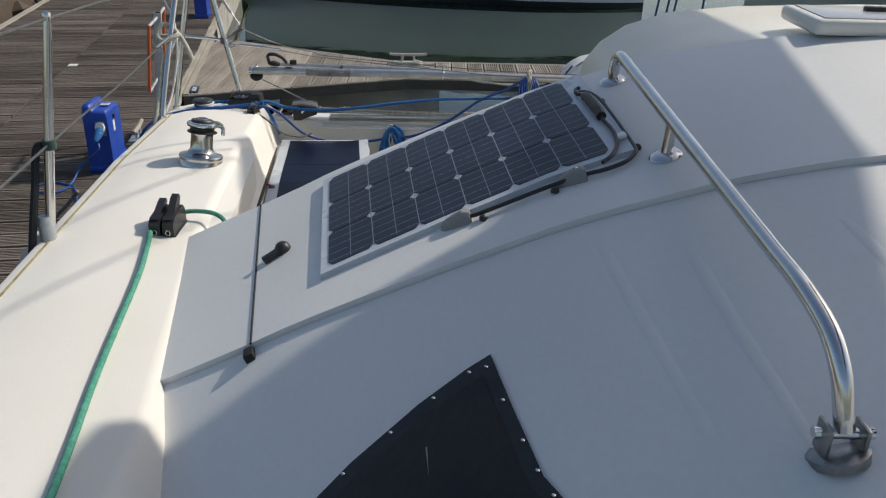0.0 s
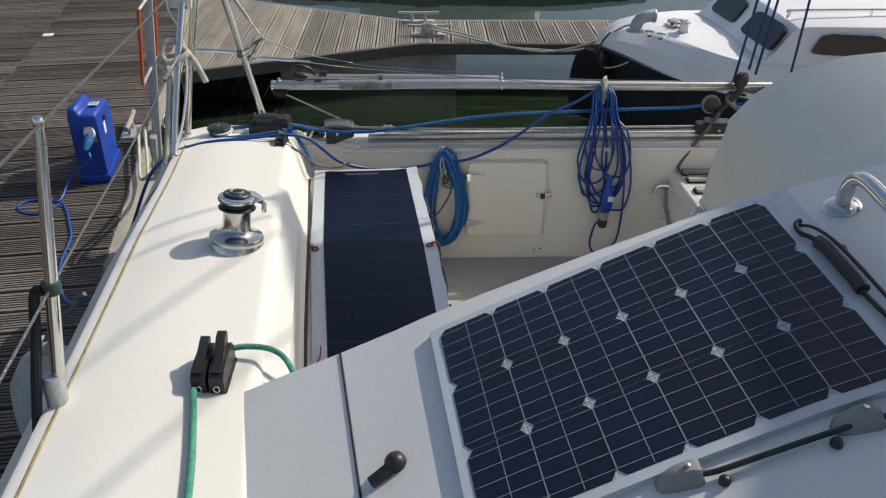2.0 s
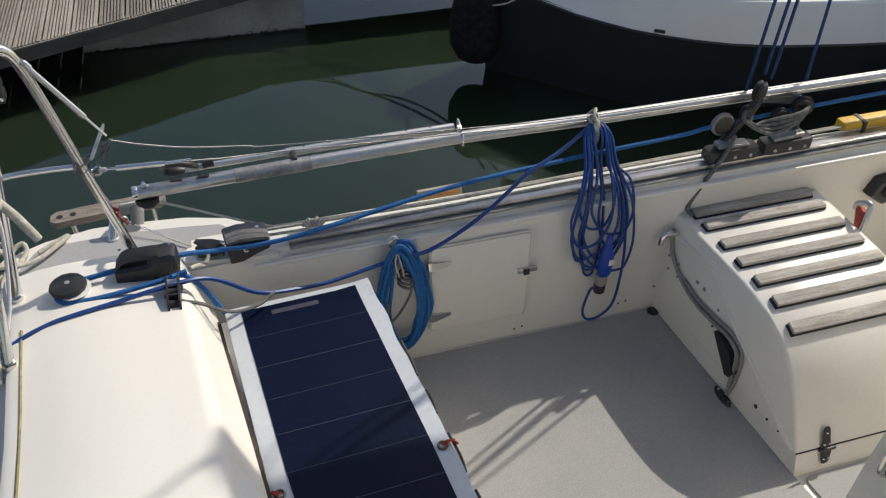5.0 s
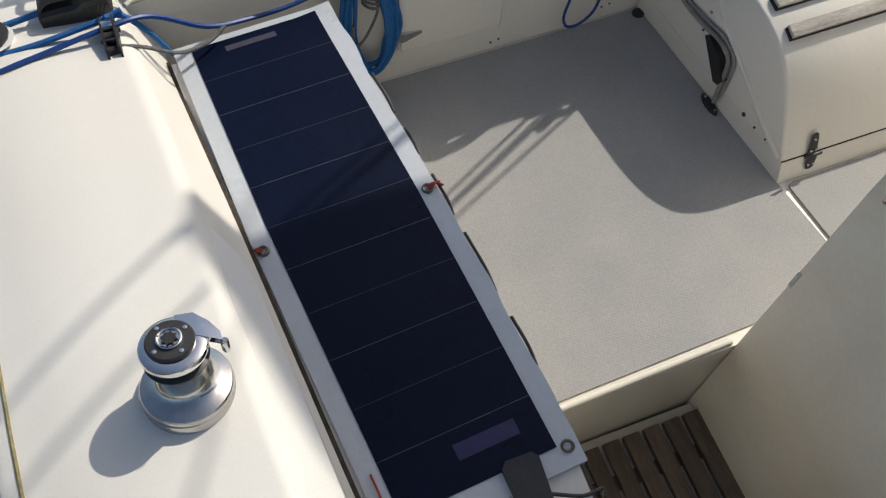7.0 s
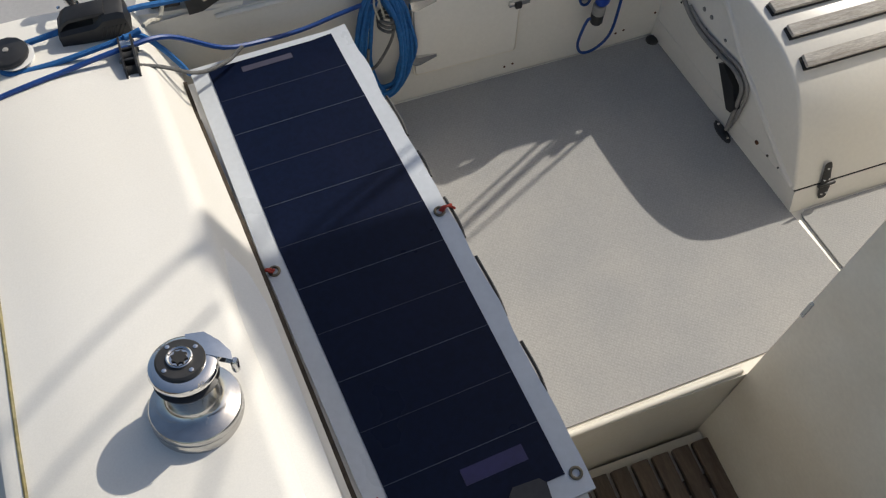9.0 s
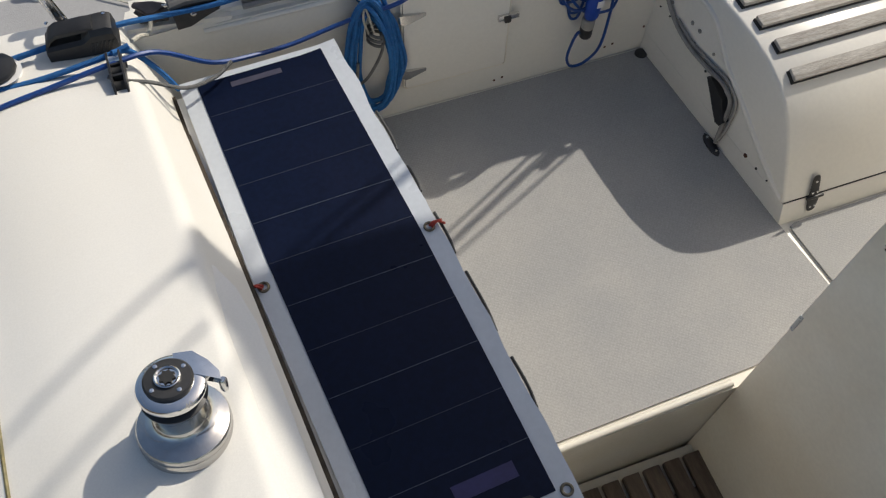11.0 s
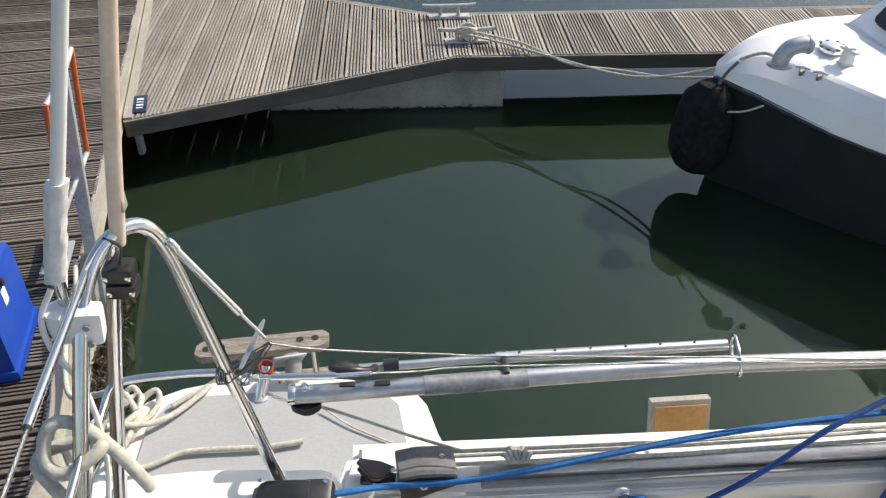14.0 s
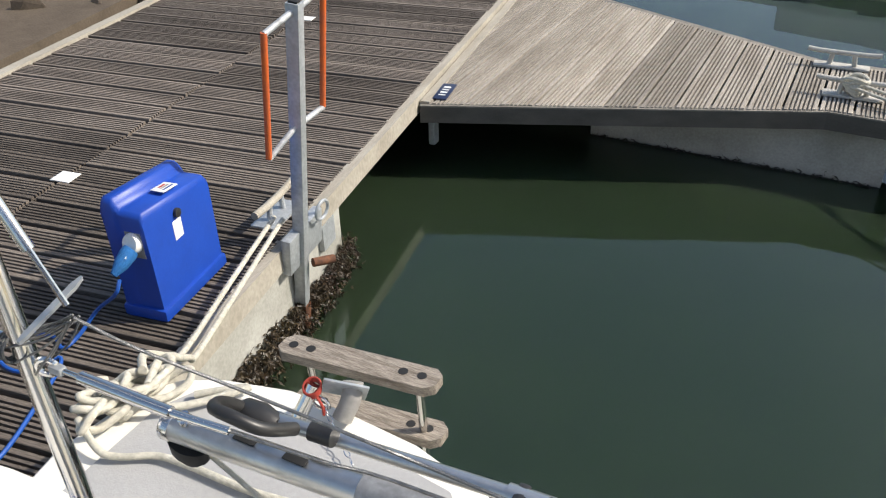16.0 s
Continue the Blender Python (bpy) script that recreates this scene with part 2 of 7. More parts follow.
def water_material():
    """Mirror surface over murky water, in which light spreads sideways before it comes back."""
    m = bpy.data.materials.new("harbour water")
    m.use_nodes = True
    n, l = m.node_tree.nodes, m.node_tree.links
    b = n["Principled BSDF"]
    b.inputs["IOR"].default_value = 1.33
    b.inputs["Specular IOR Level"].default_value = 0.9
    b.inputs["Roughness"].default_value = 0.025
    b.inputs["Specular Tint"].default_value = (0.80, 1.0, 0.94, 1)
    b.inputs["Subsurface Weight"].default_value = 1.0
    b.inputs["Subsurface Radius"].default_value = (0.7, 0.9, 0.55)
    b.inputs["Subsurface Scale"].default_value = 0.22
    co = n.new("ShaderNodeTexCoord")
    t0 = n.new("ShaderNodeTexNoise")
    t0.inputs["Scale"].default_value, t0.inputs["Detail"].default_value = 0.45, 3.0
    l.new(co.outputs["Object"], t0.inputs["Vector"])
    ramp = n.new("ShaderNodeValToRGB")
    ramp.color_ramp.elements[0].position, ramp.color_ramp.elements[1].position = 0.35, 0.7
    ramp.color_ramp.elements[0].color, ramp.color_ramp.elements[1].color = (0.013, 0.023, 0.0125, 1), (0.020, 0.032, 0.0165, 1)
    l.new(t0.outputs[0], ramp.inputs[0])
    l.new(ramp.outputs[0], b.inputs["Base Color"])
    t1 = n.new("ShaderNodeTexNoise")
    t1.inputs["Scale"].default_value, t1.inputs["Detail"].default_value = 1.6, 2.5
    l.new(co.outputs["Object"], t1.inputs["Vector"])
    bp = n.new("ShaderNodeBump")
    bp.inputs["Strength"].default_value, bp.inputs["Distance"].default_value = 0.12, 0.02
    l.new(t1.outputs[0], bp.inputs["Height"])
    l.new(bp.outputs[0], b.inputs["Normal"])
    return m


WATER = water_material()


# ---- building helpers ----
def finish(name, bm, mat, smooth=True, angle=40):
    bmesh.ops.recalc_face_normals(bm, faces=bm.faces)
    for e in bm.edges:
        if len(e.link_faces) == 2 and e.calc_face_angle(0) > radians(angle):
            e.smooth = False
    for f in bm.faces:
        f.smooth = smooth
    me = bpy.data.meshes.new(name)
    bm.to_mesh(me)
    bm.free()
    me.materials.append(mat)
    return me


def part(name, bm, mat, parent, label="", smooth=True, angle=40):
    ob = new(name, finish(name, bm, mat, smooth, angle))
    if parent is not None:
        ob.parent = parent
    return tagged(ob, label)


def thing(name, label, category, at=(0, 0, 0), group="", kind="", turn=0.0):
    ob = new(name)
    ob.matrix_world = pose(*at, 0, 0, turn)
    ob.empty_display_size = 0.05
    return tagged(ob, label, category, group, kind)


def solid(name, bm, mat, label, category="", group="", kind="", smooth=True, angle=40):
    return tagged(part(name, bm, mat, None, "", smooth, angle), label, category, group, kind)


def box(bm, c, size, bevel=0.0, rot=None, seg=2):
    made = bmesh.ops.create_cube(bm, size=1.0)["verts"]
    m = Matrix.Translation(c) @ (rot.to_4x4() if rot else Matrix()) @ Matrix.Diagonal((*size, 1))
    bmesh.ops.transform(bm, matrix=m, verts=made)
    if bevel:
        es = list({e for v in made for e in v.link_edges})
        bmesh.ops.bevel(bm, geom=es, offset=bevel, segments=seg, affect="EDGES", profile=0.6)
    return bm


def rz(deg):
    return Matrix.Rotation(radians(deg), 3, "Z")


def rot3(rx, ry, rzz):
    return Euler([radians(a) for a in (rx, ry, rzz)]).to_matrix()


def lathe(bm, profile, at=(0, 0, 0), seg=32, rot=None):
    """profile: (radius, height) from bottom to top, turned round z."""
    rings = []
    for r, h in profile:
        ring = []
        for k in range(seg):
            a = 2 * math.pi * k / seg
            p = Vector((r * math.cos(a), r * math.sin(a), h))
            if rot:
                p = rot @ p
            ring.append(bm.verts.new(p + Vector(at)))
        rings.append(ring)
    for a, b in zip(rings, rings[1:]):
        for k in range(seg):
            bm.faces.new((a[k], a[(k + 1) % seg], b[(k + 1) % seg], b[k]))
    bm.faces.new(rings[0][::-1])
    bm.faces.new(rings[-1])
    return bm


def smooth_path(pts, step=6, closed=False):
    pts = [Vector(p) for p in pts]
    if len(pts) < 3:
        return pts
    out = []
    n = len(pts)
    for i in range(n if closed else n - 1):
        p0 = pts[(i - 1) % n] if closed or i else pts[0] * 2 - pts[1]
        p1, p2 = pts[i], pts[(i + 1) % n]
        p3 = pts[(i + 2) % n] if closed or i + 2 < n else pts[-1] * 2 - pts[-2]
        for k in range(step):
            t = k / step
            out.append(0.5 * (2 * p1 + (p2 - p0) * t + (2 * p0 - 5 * p1 + 4 * p2 - p3) * t * t + (3 * p1 - p0 - 3 * p2 + p3) * t ** 3))
    if not closed:
        out.append(pts[-1])
    return out


def tube(bm, pts, r, seg=10, step=6, closed=False, smooth=True):
    path = smooth_path(pts, step, closed) if smooth else [Vector(p) for p in pts]
    n = len(path)
    tang = [(path[(i + 1) % n] - path[i - 1]).normalized() if closed or 0 < i < n - 1 else
            ((path[1] - path[0]) if i == 0 else (path[-1] - path[-2])).normalized() for i in range(n)]
    up = Vector((0, 0, 1)) if abs(tang[0].z) < 0.9 else Vector((1, 0, 0))
    nrm = (up - tang[0] * up.dot(tang[0])).normalized()
    rings = []
    for p, t in zip(path, tang):
        nrm = (nrm - t * nrm.dot(t)).normalized()
        bi = t.cross(nrm)
        rings.append([bm.verts.new(p + (nrm * math.cos(a) + bi * math.sin(a)) * r) for a in (2 * math.pi * k / seg for k in range(seg))])
    pairs = list(zip(rings, rings[1:])) + ([(rings[-1], rings[0])] if closed else [])
    for a, b in pairs:
        for k in range(seg):
            bm.faces.new((a[k], a[(k + 1) % seg], b[(k + 1) % seg], b[k]))
    if not closed:
        bm.faces.new(rings[0][::-1])
        bm.faces.new(rings[-1])
    return bm


def B():
    return bmesh.new()


def slab(bm, outline, z0, z1):
    """A prism: outline (x, y) between two heights; a height may be a function of x and y."""
    zf = lambda z, x, y: z(x, y) if callable(z) else z
    lo = [bm.verts.new((x, y, zf(z0, x, y))) for x, y in outline]
    hi = [bm.verts.new((x, y, zf(z1, x, y))) for x, y in outline]
    n = len(outline)
    bm.faces.new(lo[::-1])
    bm.faces.new(hi)
    for k in range(n):
        bm.faces.new((lo[k], lo[(k + 1) % n], hi[(k + 1) % n], hi[k]))
    return bm


def lerp(table, v):
    if v <= table[0][0]:
        return table[0][1]
    for (a, fa), (b, fb) in zip(table, table[1:]):
        if v <= b:
            return fa + (fb - fa) * (v - a) / (b - a)
    return table[-1][1]


def loft(bm, sections, cap=True, closed=True):
    rows = [[bm.verts.new(p) for p in s] for s in sections]
    n = len(rows[0])
    for a, b in zip(rows, rows[1:]):
        for k in range(n if closed else n - 1):
            bm.faces.new((a[k], a[(k + 1) % n], b[(k + 1) % n], b[k]))
    if cap and closed:
        bm.faces.new(rows[0][::-1])
        bm.faces.new(rows[-1])
    return bm


def arange(a, b, step):
    n = max(1, round((b - a) / step))
    return [a + (b - a) * k / n for k in range(n + 1)]


# ---- the plan: side deck, house, cockpit ----
X_OUT = [(-1.0, -1.05), (1.0, -1.11), (2.0, -1.166), (2.6, -1.200), (3.25, -1.238), (4.0, -1.284), (4.3, -1.318), (4.45, -1.335), (4.60, -1.37)]
X_KNEE = [(-1.0, -0.55), (2.2, -0.72), (2.9, -0.83), (3.3, -0.865), (3.7, -0.90), (4.0, -0.92), (4.3, -0.95), (4.6, -0.99)]
X_FOOT = [(-1.0, -0.45), (2.2, -0.62), (3.0, -0.755), (3.4, -0.80), (3.88, -0.848), (4.4, -0.905), (4.6, -0.92)]
Z_DECK = [(-1.0, 1.36), (2.0, 1.335), (3.0, 1.326), (3.6, 1.318), (4.0, 1.292), (4.35, 1.255), (4.55, 1.222), (4.62, 1.205)]
ROOF = [(-0.92, 1.29), (-0.80, 1.35), (-0.664, 1.415), (-0.55, 1.472), (-0.477, 1.512), (-0.37, 1.562), (-0.18, 1.648), (0.0, 1.725), (0.1, 1.76),
        (0.2, 1.79), (0.3, 1.82), (0.45, 1.852), (0.65, 1.88), (0.9, 1.90), (1.5, 1.915), (3.0, 1.915)]


def roof(x, y):
    """The house top aft of the ledge."""
    return lerp(ROOF, x) + 0.10 * (y - 2.9)


LEDGE = 2.33


def front(x, y):
    """The house top forward of the ledge."""
    return roof(x, LEDGE) - 0.012 - (LEDGE - y) * (0.25 + 0.10 * min(1.0, max(0.0, (0.2 - x) / 0.4)))


Z_SOLE, Z_WELL = 0.66, 0.28


def deck_section(y):
    xo, xk, xf, z = lerp(X_OUT, y), lerp(X_KNEE, y), lerp(X_FOOT, y), lerp(Z_DECK, y)
    crown = lambda u: z + 0.012 * math.sin(math.pi * u)
    pts = [(xo - 0.05, 0.05), (xo - 0.080, 0.75), (xo - 0.096, z - 0.155), (xo - 0.104, z - 0.132), (xo - 0.100, z - 0.118), (xo - 0.026, z - 0.030), (xo - 0.018, z - 0.012), (xo - 0.006, z - 0.006), (xo + 0.020, z - 0.005)]
    pts += [(xo + 0.02 + (xk - 0.05 - xo - 0.02) * u, crown(u)) for u in (0.15, 0.35, 0.55, 0.75, 0.92)]
    pts += [(xk - 0.022, z + 0.0015), (xk - 0.008, z - 0.001), (xk + 0.004, z - 0.009), (xk + 0.014, z - 0.024), (xf - 0.012, z - 0.145), (xf - 0.004, z - 0.162)]
    pts += [(xf, z - 0.17), (xf, 0.10)]
    return [(x, y, zz) for x, zz in pts]


bm = B()
loft(bm, [deck_section(y) for y in arange(-1.0, 4.5, 0.1)] + [deck_section(y) for y in (4.55, 4.60)])
side_deck = solid("side_deck", bm, NONSKID, "cream-white moulded side deck with fine nonskid texture", "deck", kind="structure", angle=30)

# house top with panel terrace, and lower front part with window
def house_block(fn, y0, y1, x0, x1, base, name, label, mat, wall_left):
    bm = B()
    xs = arange(x0, x1, 0.06)
    secs = []
    for y in arange(y0, y1, 0.08):
        secs.append([(x, y, fn(x, y)) for x in xs] + [(x1, y, base), (wall_left(y), y, base)])
    loft(bm, secs)
    return solid(name, bm, mat, label, "cabin", kind="structure", angle=35)


house_block(roof, LEDGE, 2.97, -0.92, 3.0, 0.3, "cabin_top", "white moulded cabin top sloping down to the side deck", GEL_COOL, lambda y: -0.74)
house_block(front, -0.6, LEDGE - 0.002, -0.86, 3.0, 0.3, "cabin_front", "white moulded forward cabin side with a long slope", GEL_COOL, lambda y: -0.66)

# raised pod beside the well
bm = B()
POD = [(0.16, 0.2), (0.175, 1.35), (0.19, 1.55), (0.215, 1.69), (0.26, 1.75), (0.33, 1.80), (0.45, 1.84), (0.65, 1.862), (1.0, 1.875), (3.0, 1.88), (3.0, 0.2)]
loft(bm, [[(x, y, z + (0.02 * (3.5 - y) if z > 1.0 else 0)) for x, z in POD] for y in (2.9, 3.2, 3.47, 3.5)])
solid("cockpit_pod", bm, GEL_CREAM, "cream rounded cockpit pod with a plain side wall", "cabin", kind="structure", angle=50)

# cockpit floor, well, lockers
bm = B()
slab(bm, [(-0.60, 3.49), (1.9, 3.53), (1.9, 4.66), (-0.60, 4.66)], 0.2, Z_SOLE - 0.004)
solid("cockpit_floor", bm, GEL_CREAM, "cream moulded cockpit floor with a step edge", "floor", kind="structure")
bm = B()
slab(bm, [(-0.55, 3.512), (0.549, 3.545), (0.531, 3.69), (0.509, 3.868), (0.445, 4.575), (-0.55, 4.565)], Z_SOLE - 0.004, Z_SOLE + 0.002)
solid("cockpit_mat", bm, SOLE, "grey worn nonskid mat on the cockpit floor", "floor mat", kind="structure")
bm = B()
slab(bm, [(0.564, 3.545), (1.8, 3.56), (1.8, 3.872), (0.548, 3.864), (0.536, 3.858), (0.533, 3.845), (0.546, 3.70)], Z_SOLE - 0.004, Z_SOLE + 0.003)
solid("cockpit_mat", bm, SOLE, "grey worn nonskid mat panel beside the seat", "floor mat", kind="structure")
bm = B()
slab(bm, [(-0.6, 2.95), (0.3, 2.95), (0.3, 3.492), (-0.6, 3.492)], 0.1, Z_WELL - 0.03)
solid("well_floor", bm, GEL_CREAM, "cream moulded companionway well floor", "floor", kind="structure")
bm = B()
slab(bm, [(-0.77, 2.95), (-0.43, 2.95), (-0.42, 3.3), (-0.47, 3.9), (-0.518, 4.42), (-0.90, 4.42), (-0.86, 3.9)], 0.15, lambda x, y: 1.095)
solid("locker_bench", bm, GEL, "white moulded locker bench along the cockpit", "bench", kind="structure")
bm = B()
slab(bm, [(-0.95, 4.575), (2.6, 4.60), (2.6, 4.73), (-0.95, 4.715)], 0.1, 1.16)
bmesh.ops.bevel(bm, geom=[e for e in bm.edges if all(v.co.z > 1.1 for v in e.verts)], offset=0.02, segments=3, affect="EDGES")
solid("transom", bm, GEL, "cream-white moulded transom bulkhead across the stern", "bulkhead", kind="structure")

bm = B()
tube(bm, [(-0.80, 4.574, 1.128), (0.4, 4.583, 1.132), (2.5, 4.598, 1.132)], 0.007, 10, 4)
solid("transom_bead", bm, GEL, "rounded cream bead along the top of the transom", "trim", kind="structure")

# stern step
bm = B()
slab(bm, [(-1.52, 4.58), (-0.735, 4.62), (-0.752, 4.86), (-0.788, 5.005), (-0.812, 5.043), (-0.86, 5.066), (-0.98, 5.083), (-1.13, 5.098), (-1.26, 5.102), (-1.40, 5.088), (-1.48, 5.05), (-1.535, 4.98), (-1.56, 4.8)], 0.1, 0.95)
bmesh.ops.bevel(bm, geom=[e for e in bm.edges if all(v.co.z > 0.9 for v in e.verts)], offset=0.018, segments=4, affect="EDGES")
solid("stern_step", bm, GEL, "white moulded stern step of the hull", "hull", kind="structure")
bm = B()
slab(bm, [(-1.46, 4.62), (-0.826, 4.65), (-0.838, 4.85), (-0.858, 4.99), (-0.880, 5.014), (-0.987, 5.030), (-1.15, 5.046), (-1.33, 5.040), (-1.42, 5.020), (-1.455, 4.95)], 0.945, 0.955)
solid("stern_pad", bm, GREY_PAD, "grey painted nonskid pad on the stern step", "deck", kind="structure")


# ---- things on the cabin top ----
def on_roof(x, y, dz=0.0):
    return Vector((x, y, roof(x, y) + dz))


# seam between the coaming and the cabin top
bm = B()
SEAM = [(-0.664 + 0.107 * u, 2.968 - 0.64 * u) for u in arange(0, 1, 0.1)]
tube(bm, [on_roof(x, y, 0.0006) for x, y in SEAM], 0.0024, 6, 2)
solid("cabin_seam", bm, RUBBER, "black joint line in the cabin top", "seam", kind="structure")
bm = B()
box(bm, (-0.556, 2.312, front(-0.556, 2.31) + 0.004), (0.02, 0.03, 0.02), 0.003, rot3(0, -24, 10))
solid("seam_notch", bm, RUBBER, "dark drain notch at the end of the joint", "drain", kind="structure")


def panel_uv(u, v, dz):
    """u from 0 to 1 across the house, v from 0 to 1 aft, over the cell field of the rigid panel."""
    a, b = Vector((-0.427, 2.468)), Vector((0.113, 2.516))
    c, d = Vector((-0.477, 2.896)), Vector((0.068, 2.936))
    p = a.lerp(b, u).lerp(c.lerp(d, u), v)
    return on_roof(p.x, p.y, dz)


def panel_sheet(bm, u0, u1, v0, v1, dz0, dz1, nu=10, nv=4):
    us, vs = [u0 + (u1 - u0) * k / nu for k in range(nu + 1)], [v0 + (v1 - v0) * k / nv for k in range(nv + 1)]
    hi = [[bm.verts.new(panel_uv(u, v, dz1)) for u in us] for v in vs]
    lo = [[bm.verts.new(panel_uv(u, v, dz0)) for u in us] for v in vs]
    for g in (hi, lo):
        for r0, r1 in zip(g, g[1:]):
            for k in range(nu):
                bm.faces.new((r0[k], r0[k + 1], r1[k + 1], r1[k]))
    for k in range(nu):
        bm.faces.new((lo[0][k], lo[0][k + 1], hi[0][k + 1], hi[0][k]))
        bm.faces.new((lo[-1][k], lo[-1][k + 1], hi[-1][k + 1], hi[-1][k]))
    for k in range(nv):
        bm.faces.new((lo[k][0], lo[k + 1][0], hi[k + 1][0], hi[k][0]))
        bm.faces.new((lo[k][-1], lo[k + 1][-1], hi[k + 1][-1], hi[k][-1]))


solar = thing("solar_panel", "semi-rigid solar panel with dark cells bonded to the cabin top", "solar panel", on_roof(-0.18, 2.70))
off = solar.matrix_world.inverted()


def local(bm, parent):
    bmesh.ops.transform(bm, matrix=parent.matrix_world.inverted(), verts=bm.verts)
    return bm


bm = B()
panel_sheet(bm, -0.028, 1.085, -0.038, 1.035, -0.004, 0.012, 22, 8)
part("backing", local(bm, solar), PV_BACK, solar, "white plastic panel backing")
bm = B()
CORN = 0.10
for i in range(6):
    for j in range(3):
        ring = []
        for a, b in ((CORN, 0), (0.5, 0), (1 - CORN, 0), (1, CORN), (1, 1 - CORN), (1 - CORN, 1), (0.5, 1), (CORN, 1), (0, 1 - CORN), (0, CORN)):
            g = 0.0075
            ring.append(((i + g + a * (1 - 2 * g)) / 6, (j + g + b * (1 - 2 * g)) / 3))
        cell = B()
        top = [cell.verts.new(panel_uv(u, v, 0.0136)) for u, v in ring]
        low = [cell.verts.new(panel_uv(u, v, 0.010)) for u, v in ring]
        cell.faces.new(top)
        for k in range(10):
            cell.faces.new((low[k], low[(k + 1) % 10], top[(k + 1) % 10], top[k]))
        part("cell", local(cell, solar), PV_CELL, solar, smooth=False)
bm.free()


def panel_line(u0, v0, u1, v1, w, mat, n=12):
    bm = B()
    du, dv = u1 - u0, v1 - v0
    ln = math.hypot(du * 0.55, dv * 0.44)
    nu, nv = -dv * 0.44 / ln * w / 0.55, du * 0.55 / ln * w / 0.44
    rows = [[bm.verts.new(panel_uv(u0 + du * t + nu * s, v0 + dv * t + nv * s, 0.0146)) for s in (-0.5, 0.5)] for t in (k / n for k in range(n + 1))]
    for r0, r1 in zip(rows, rows[1:]):
        bm.faces.new((r0[0], r0[1], r1[1], r1[0]))
    part("busbar", local(bm, solar), mat, solar, smooth=False)


for i in range(6):
    for f in (0.5,):
        panel_line((i + f) / 6, 0.004, (i + f) / 6, 0.996, 0.0011, PV_LINE)
    if i:
        panel_line(i / 6, 0.004, i / 6, 0.996, 0.0016, PV_LINE)
for j in range(3):
    for k in range(5):
        v = (j + 0.10 + 0.20 * k) / 3
        panel_line(0.004, v, 0.996, v, 0.0011, PV_LINE, 24)
for j in (1, 2):
    panel_line(0.004, j / 3, 0.996, j / 3, 0.0010, PV_DIM)

# wiring of the panel
wiring = thing("panel_cable", "black solar cable with an inline connector, clipped to the cabin top", "cable", on_roof(0.15, 2.6))
bm = B()
OUTER = [(0.100, 2.852), (0.118, 2.835), (0.134, 2.781), (0.147, 2.66), (0.157, 2.53), (0.155, 2.495), (0.131, 2.467), (0.092, 2.458), (0.056, 2.462), (-0.001, 2.458), (-0.068, 2.455), (-0.135, 2.452), (-0.160, 2.456)]
tube(bm, [on_roof(x, y, 0.010) for x, y in OUTER], 0.0042, 8, 5)
part("outer_lead", local(bm, wiring), BLACK, wiring)
bm = B()
INNER = [(0.100, 2.852), (0.091, 2.846), (0.090, 2.822), (0.104, 2.79), (0.118, 2.666), (0.129, 2.59), (0.127, 2.534), (0.113, 2.492), (0.090, 2.468)]
tube(bm, [on_roof(x, y, 0.020) for x, y in INNER], 0.0042, 8, 5)
part("inner_lead", local(bm, wiring), BLACK, wiring)
bm = B()
tube(bm, [on_roof(0.104, 2.79, 0.022), on_roof(0.106, 2.777, 0.024), on_roof(0.108, 2.765, 0.025), on_roof(0.115, 2.70, 0.025), on_roof(0.117, 2.688, 0.024), on_roof(0.119, 2.668, 0.021)], 0.011, 8, 2)
part("connector", local(bm, wiring), BLACK, wiring)
for x, y in ((0.139, 2.781), (0.165, 2.525), (0.003, 2.446), (-0.128, 2.440)):
    bm = B()
    lathe(bm, [(0.008, 0), (0.008, 0.006), (0.005, 0.010), (0.002, 0.011)], on_roof(x, y), 10)
    part("cable_clip", local(bm, wiring), BLACK, wiring)
bm = B()
box(bm, on_roof(0.140, 2.56, 0.02), (0.018, 0.022, 0.006), 0.002, rot3(0, -20, 0))
part("cable_tag", local(bm, wiring), WHITE_PLASTIC, wiring)


def cable_cover(x, y):
    th = thing("cable_gland", "weathered grey plastic cable gland cover on the cabin top", "cable gland", on_roof(x, y), "cable glands beside the panel")
    bm = B()
    secs = []
    for k, (u, w, h) in enumerate(((-0.030, 0.006, 0.004), (-0.024, 0.013, 0.014), (-0.008, 0.017, 0.021), (0.010, 0.019, 0.023), (0.022, 0.020, 0.018), (0.027, 0.018, 0.004))):
        secs.append([(u, -w, -0.004 + u * 0.4), (u, -w * 0.9, h * 0.6 + u * 0.4), (u, -w * 0.45, h + u * 0.4), (u, w * 0.45, h + u * 0.4), (u, w * 0.9, h * 0.6 + u * 0.4), (u, w, -0.004 + u * 0.4)])
    loft(bm, secs)
    part("cover", bm, GREY_PLASTIC, th)
    bm = B()
    lathe(bm, [(0.004, 0), (0.004, 0.003), (0.002, 0.004)], (0.006, 0.0, 0.025), 8)
    part("screw", bm, STEEL, th)
    return th


cable_cover(-0.176, 2.463)
cable_cover(0.036, 2.470)

# black sprung catch
th = thing("deck_catch", "black plastic catch screwed to the cabin top", "catch", on_roof(-0.56, 2.64), turn=8)
th.scale = (0.82, 0.82, 0.82)
bm = B()
lathe(bm, [(0.020, -0.004), (0.022, 0.006), (0.020, 0.018), (0.012, 0.026), (0.003, 0.029)], (0.016, 0.012, 0.008), 16, rot3(0, -24, 0))
part("knob", bm, BLACK, th)
bm = B()
box(bm, (-0.018, -0.006, 0.004), (0.050, 0.022, 0.016), 0.005, rot3(0, -25, 20))
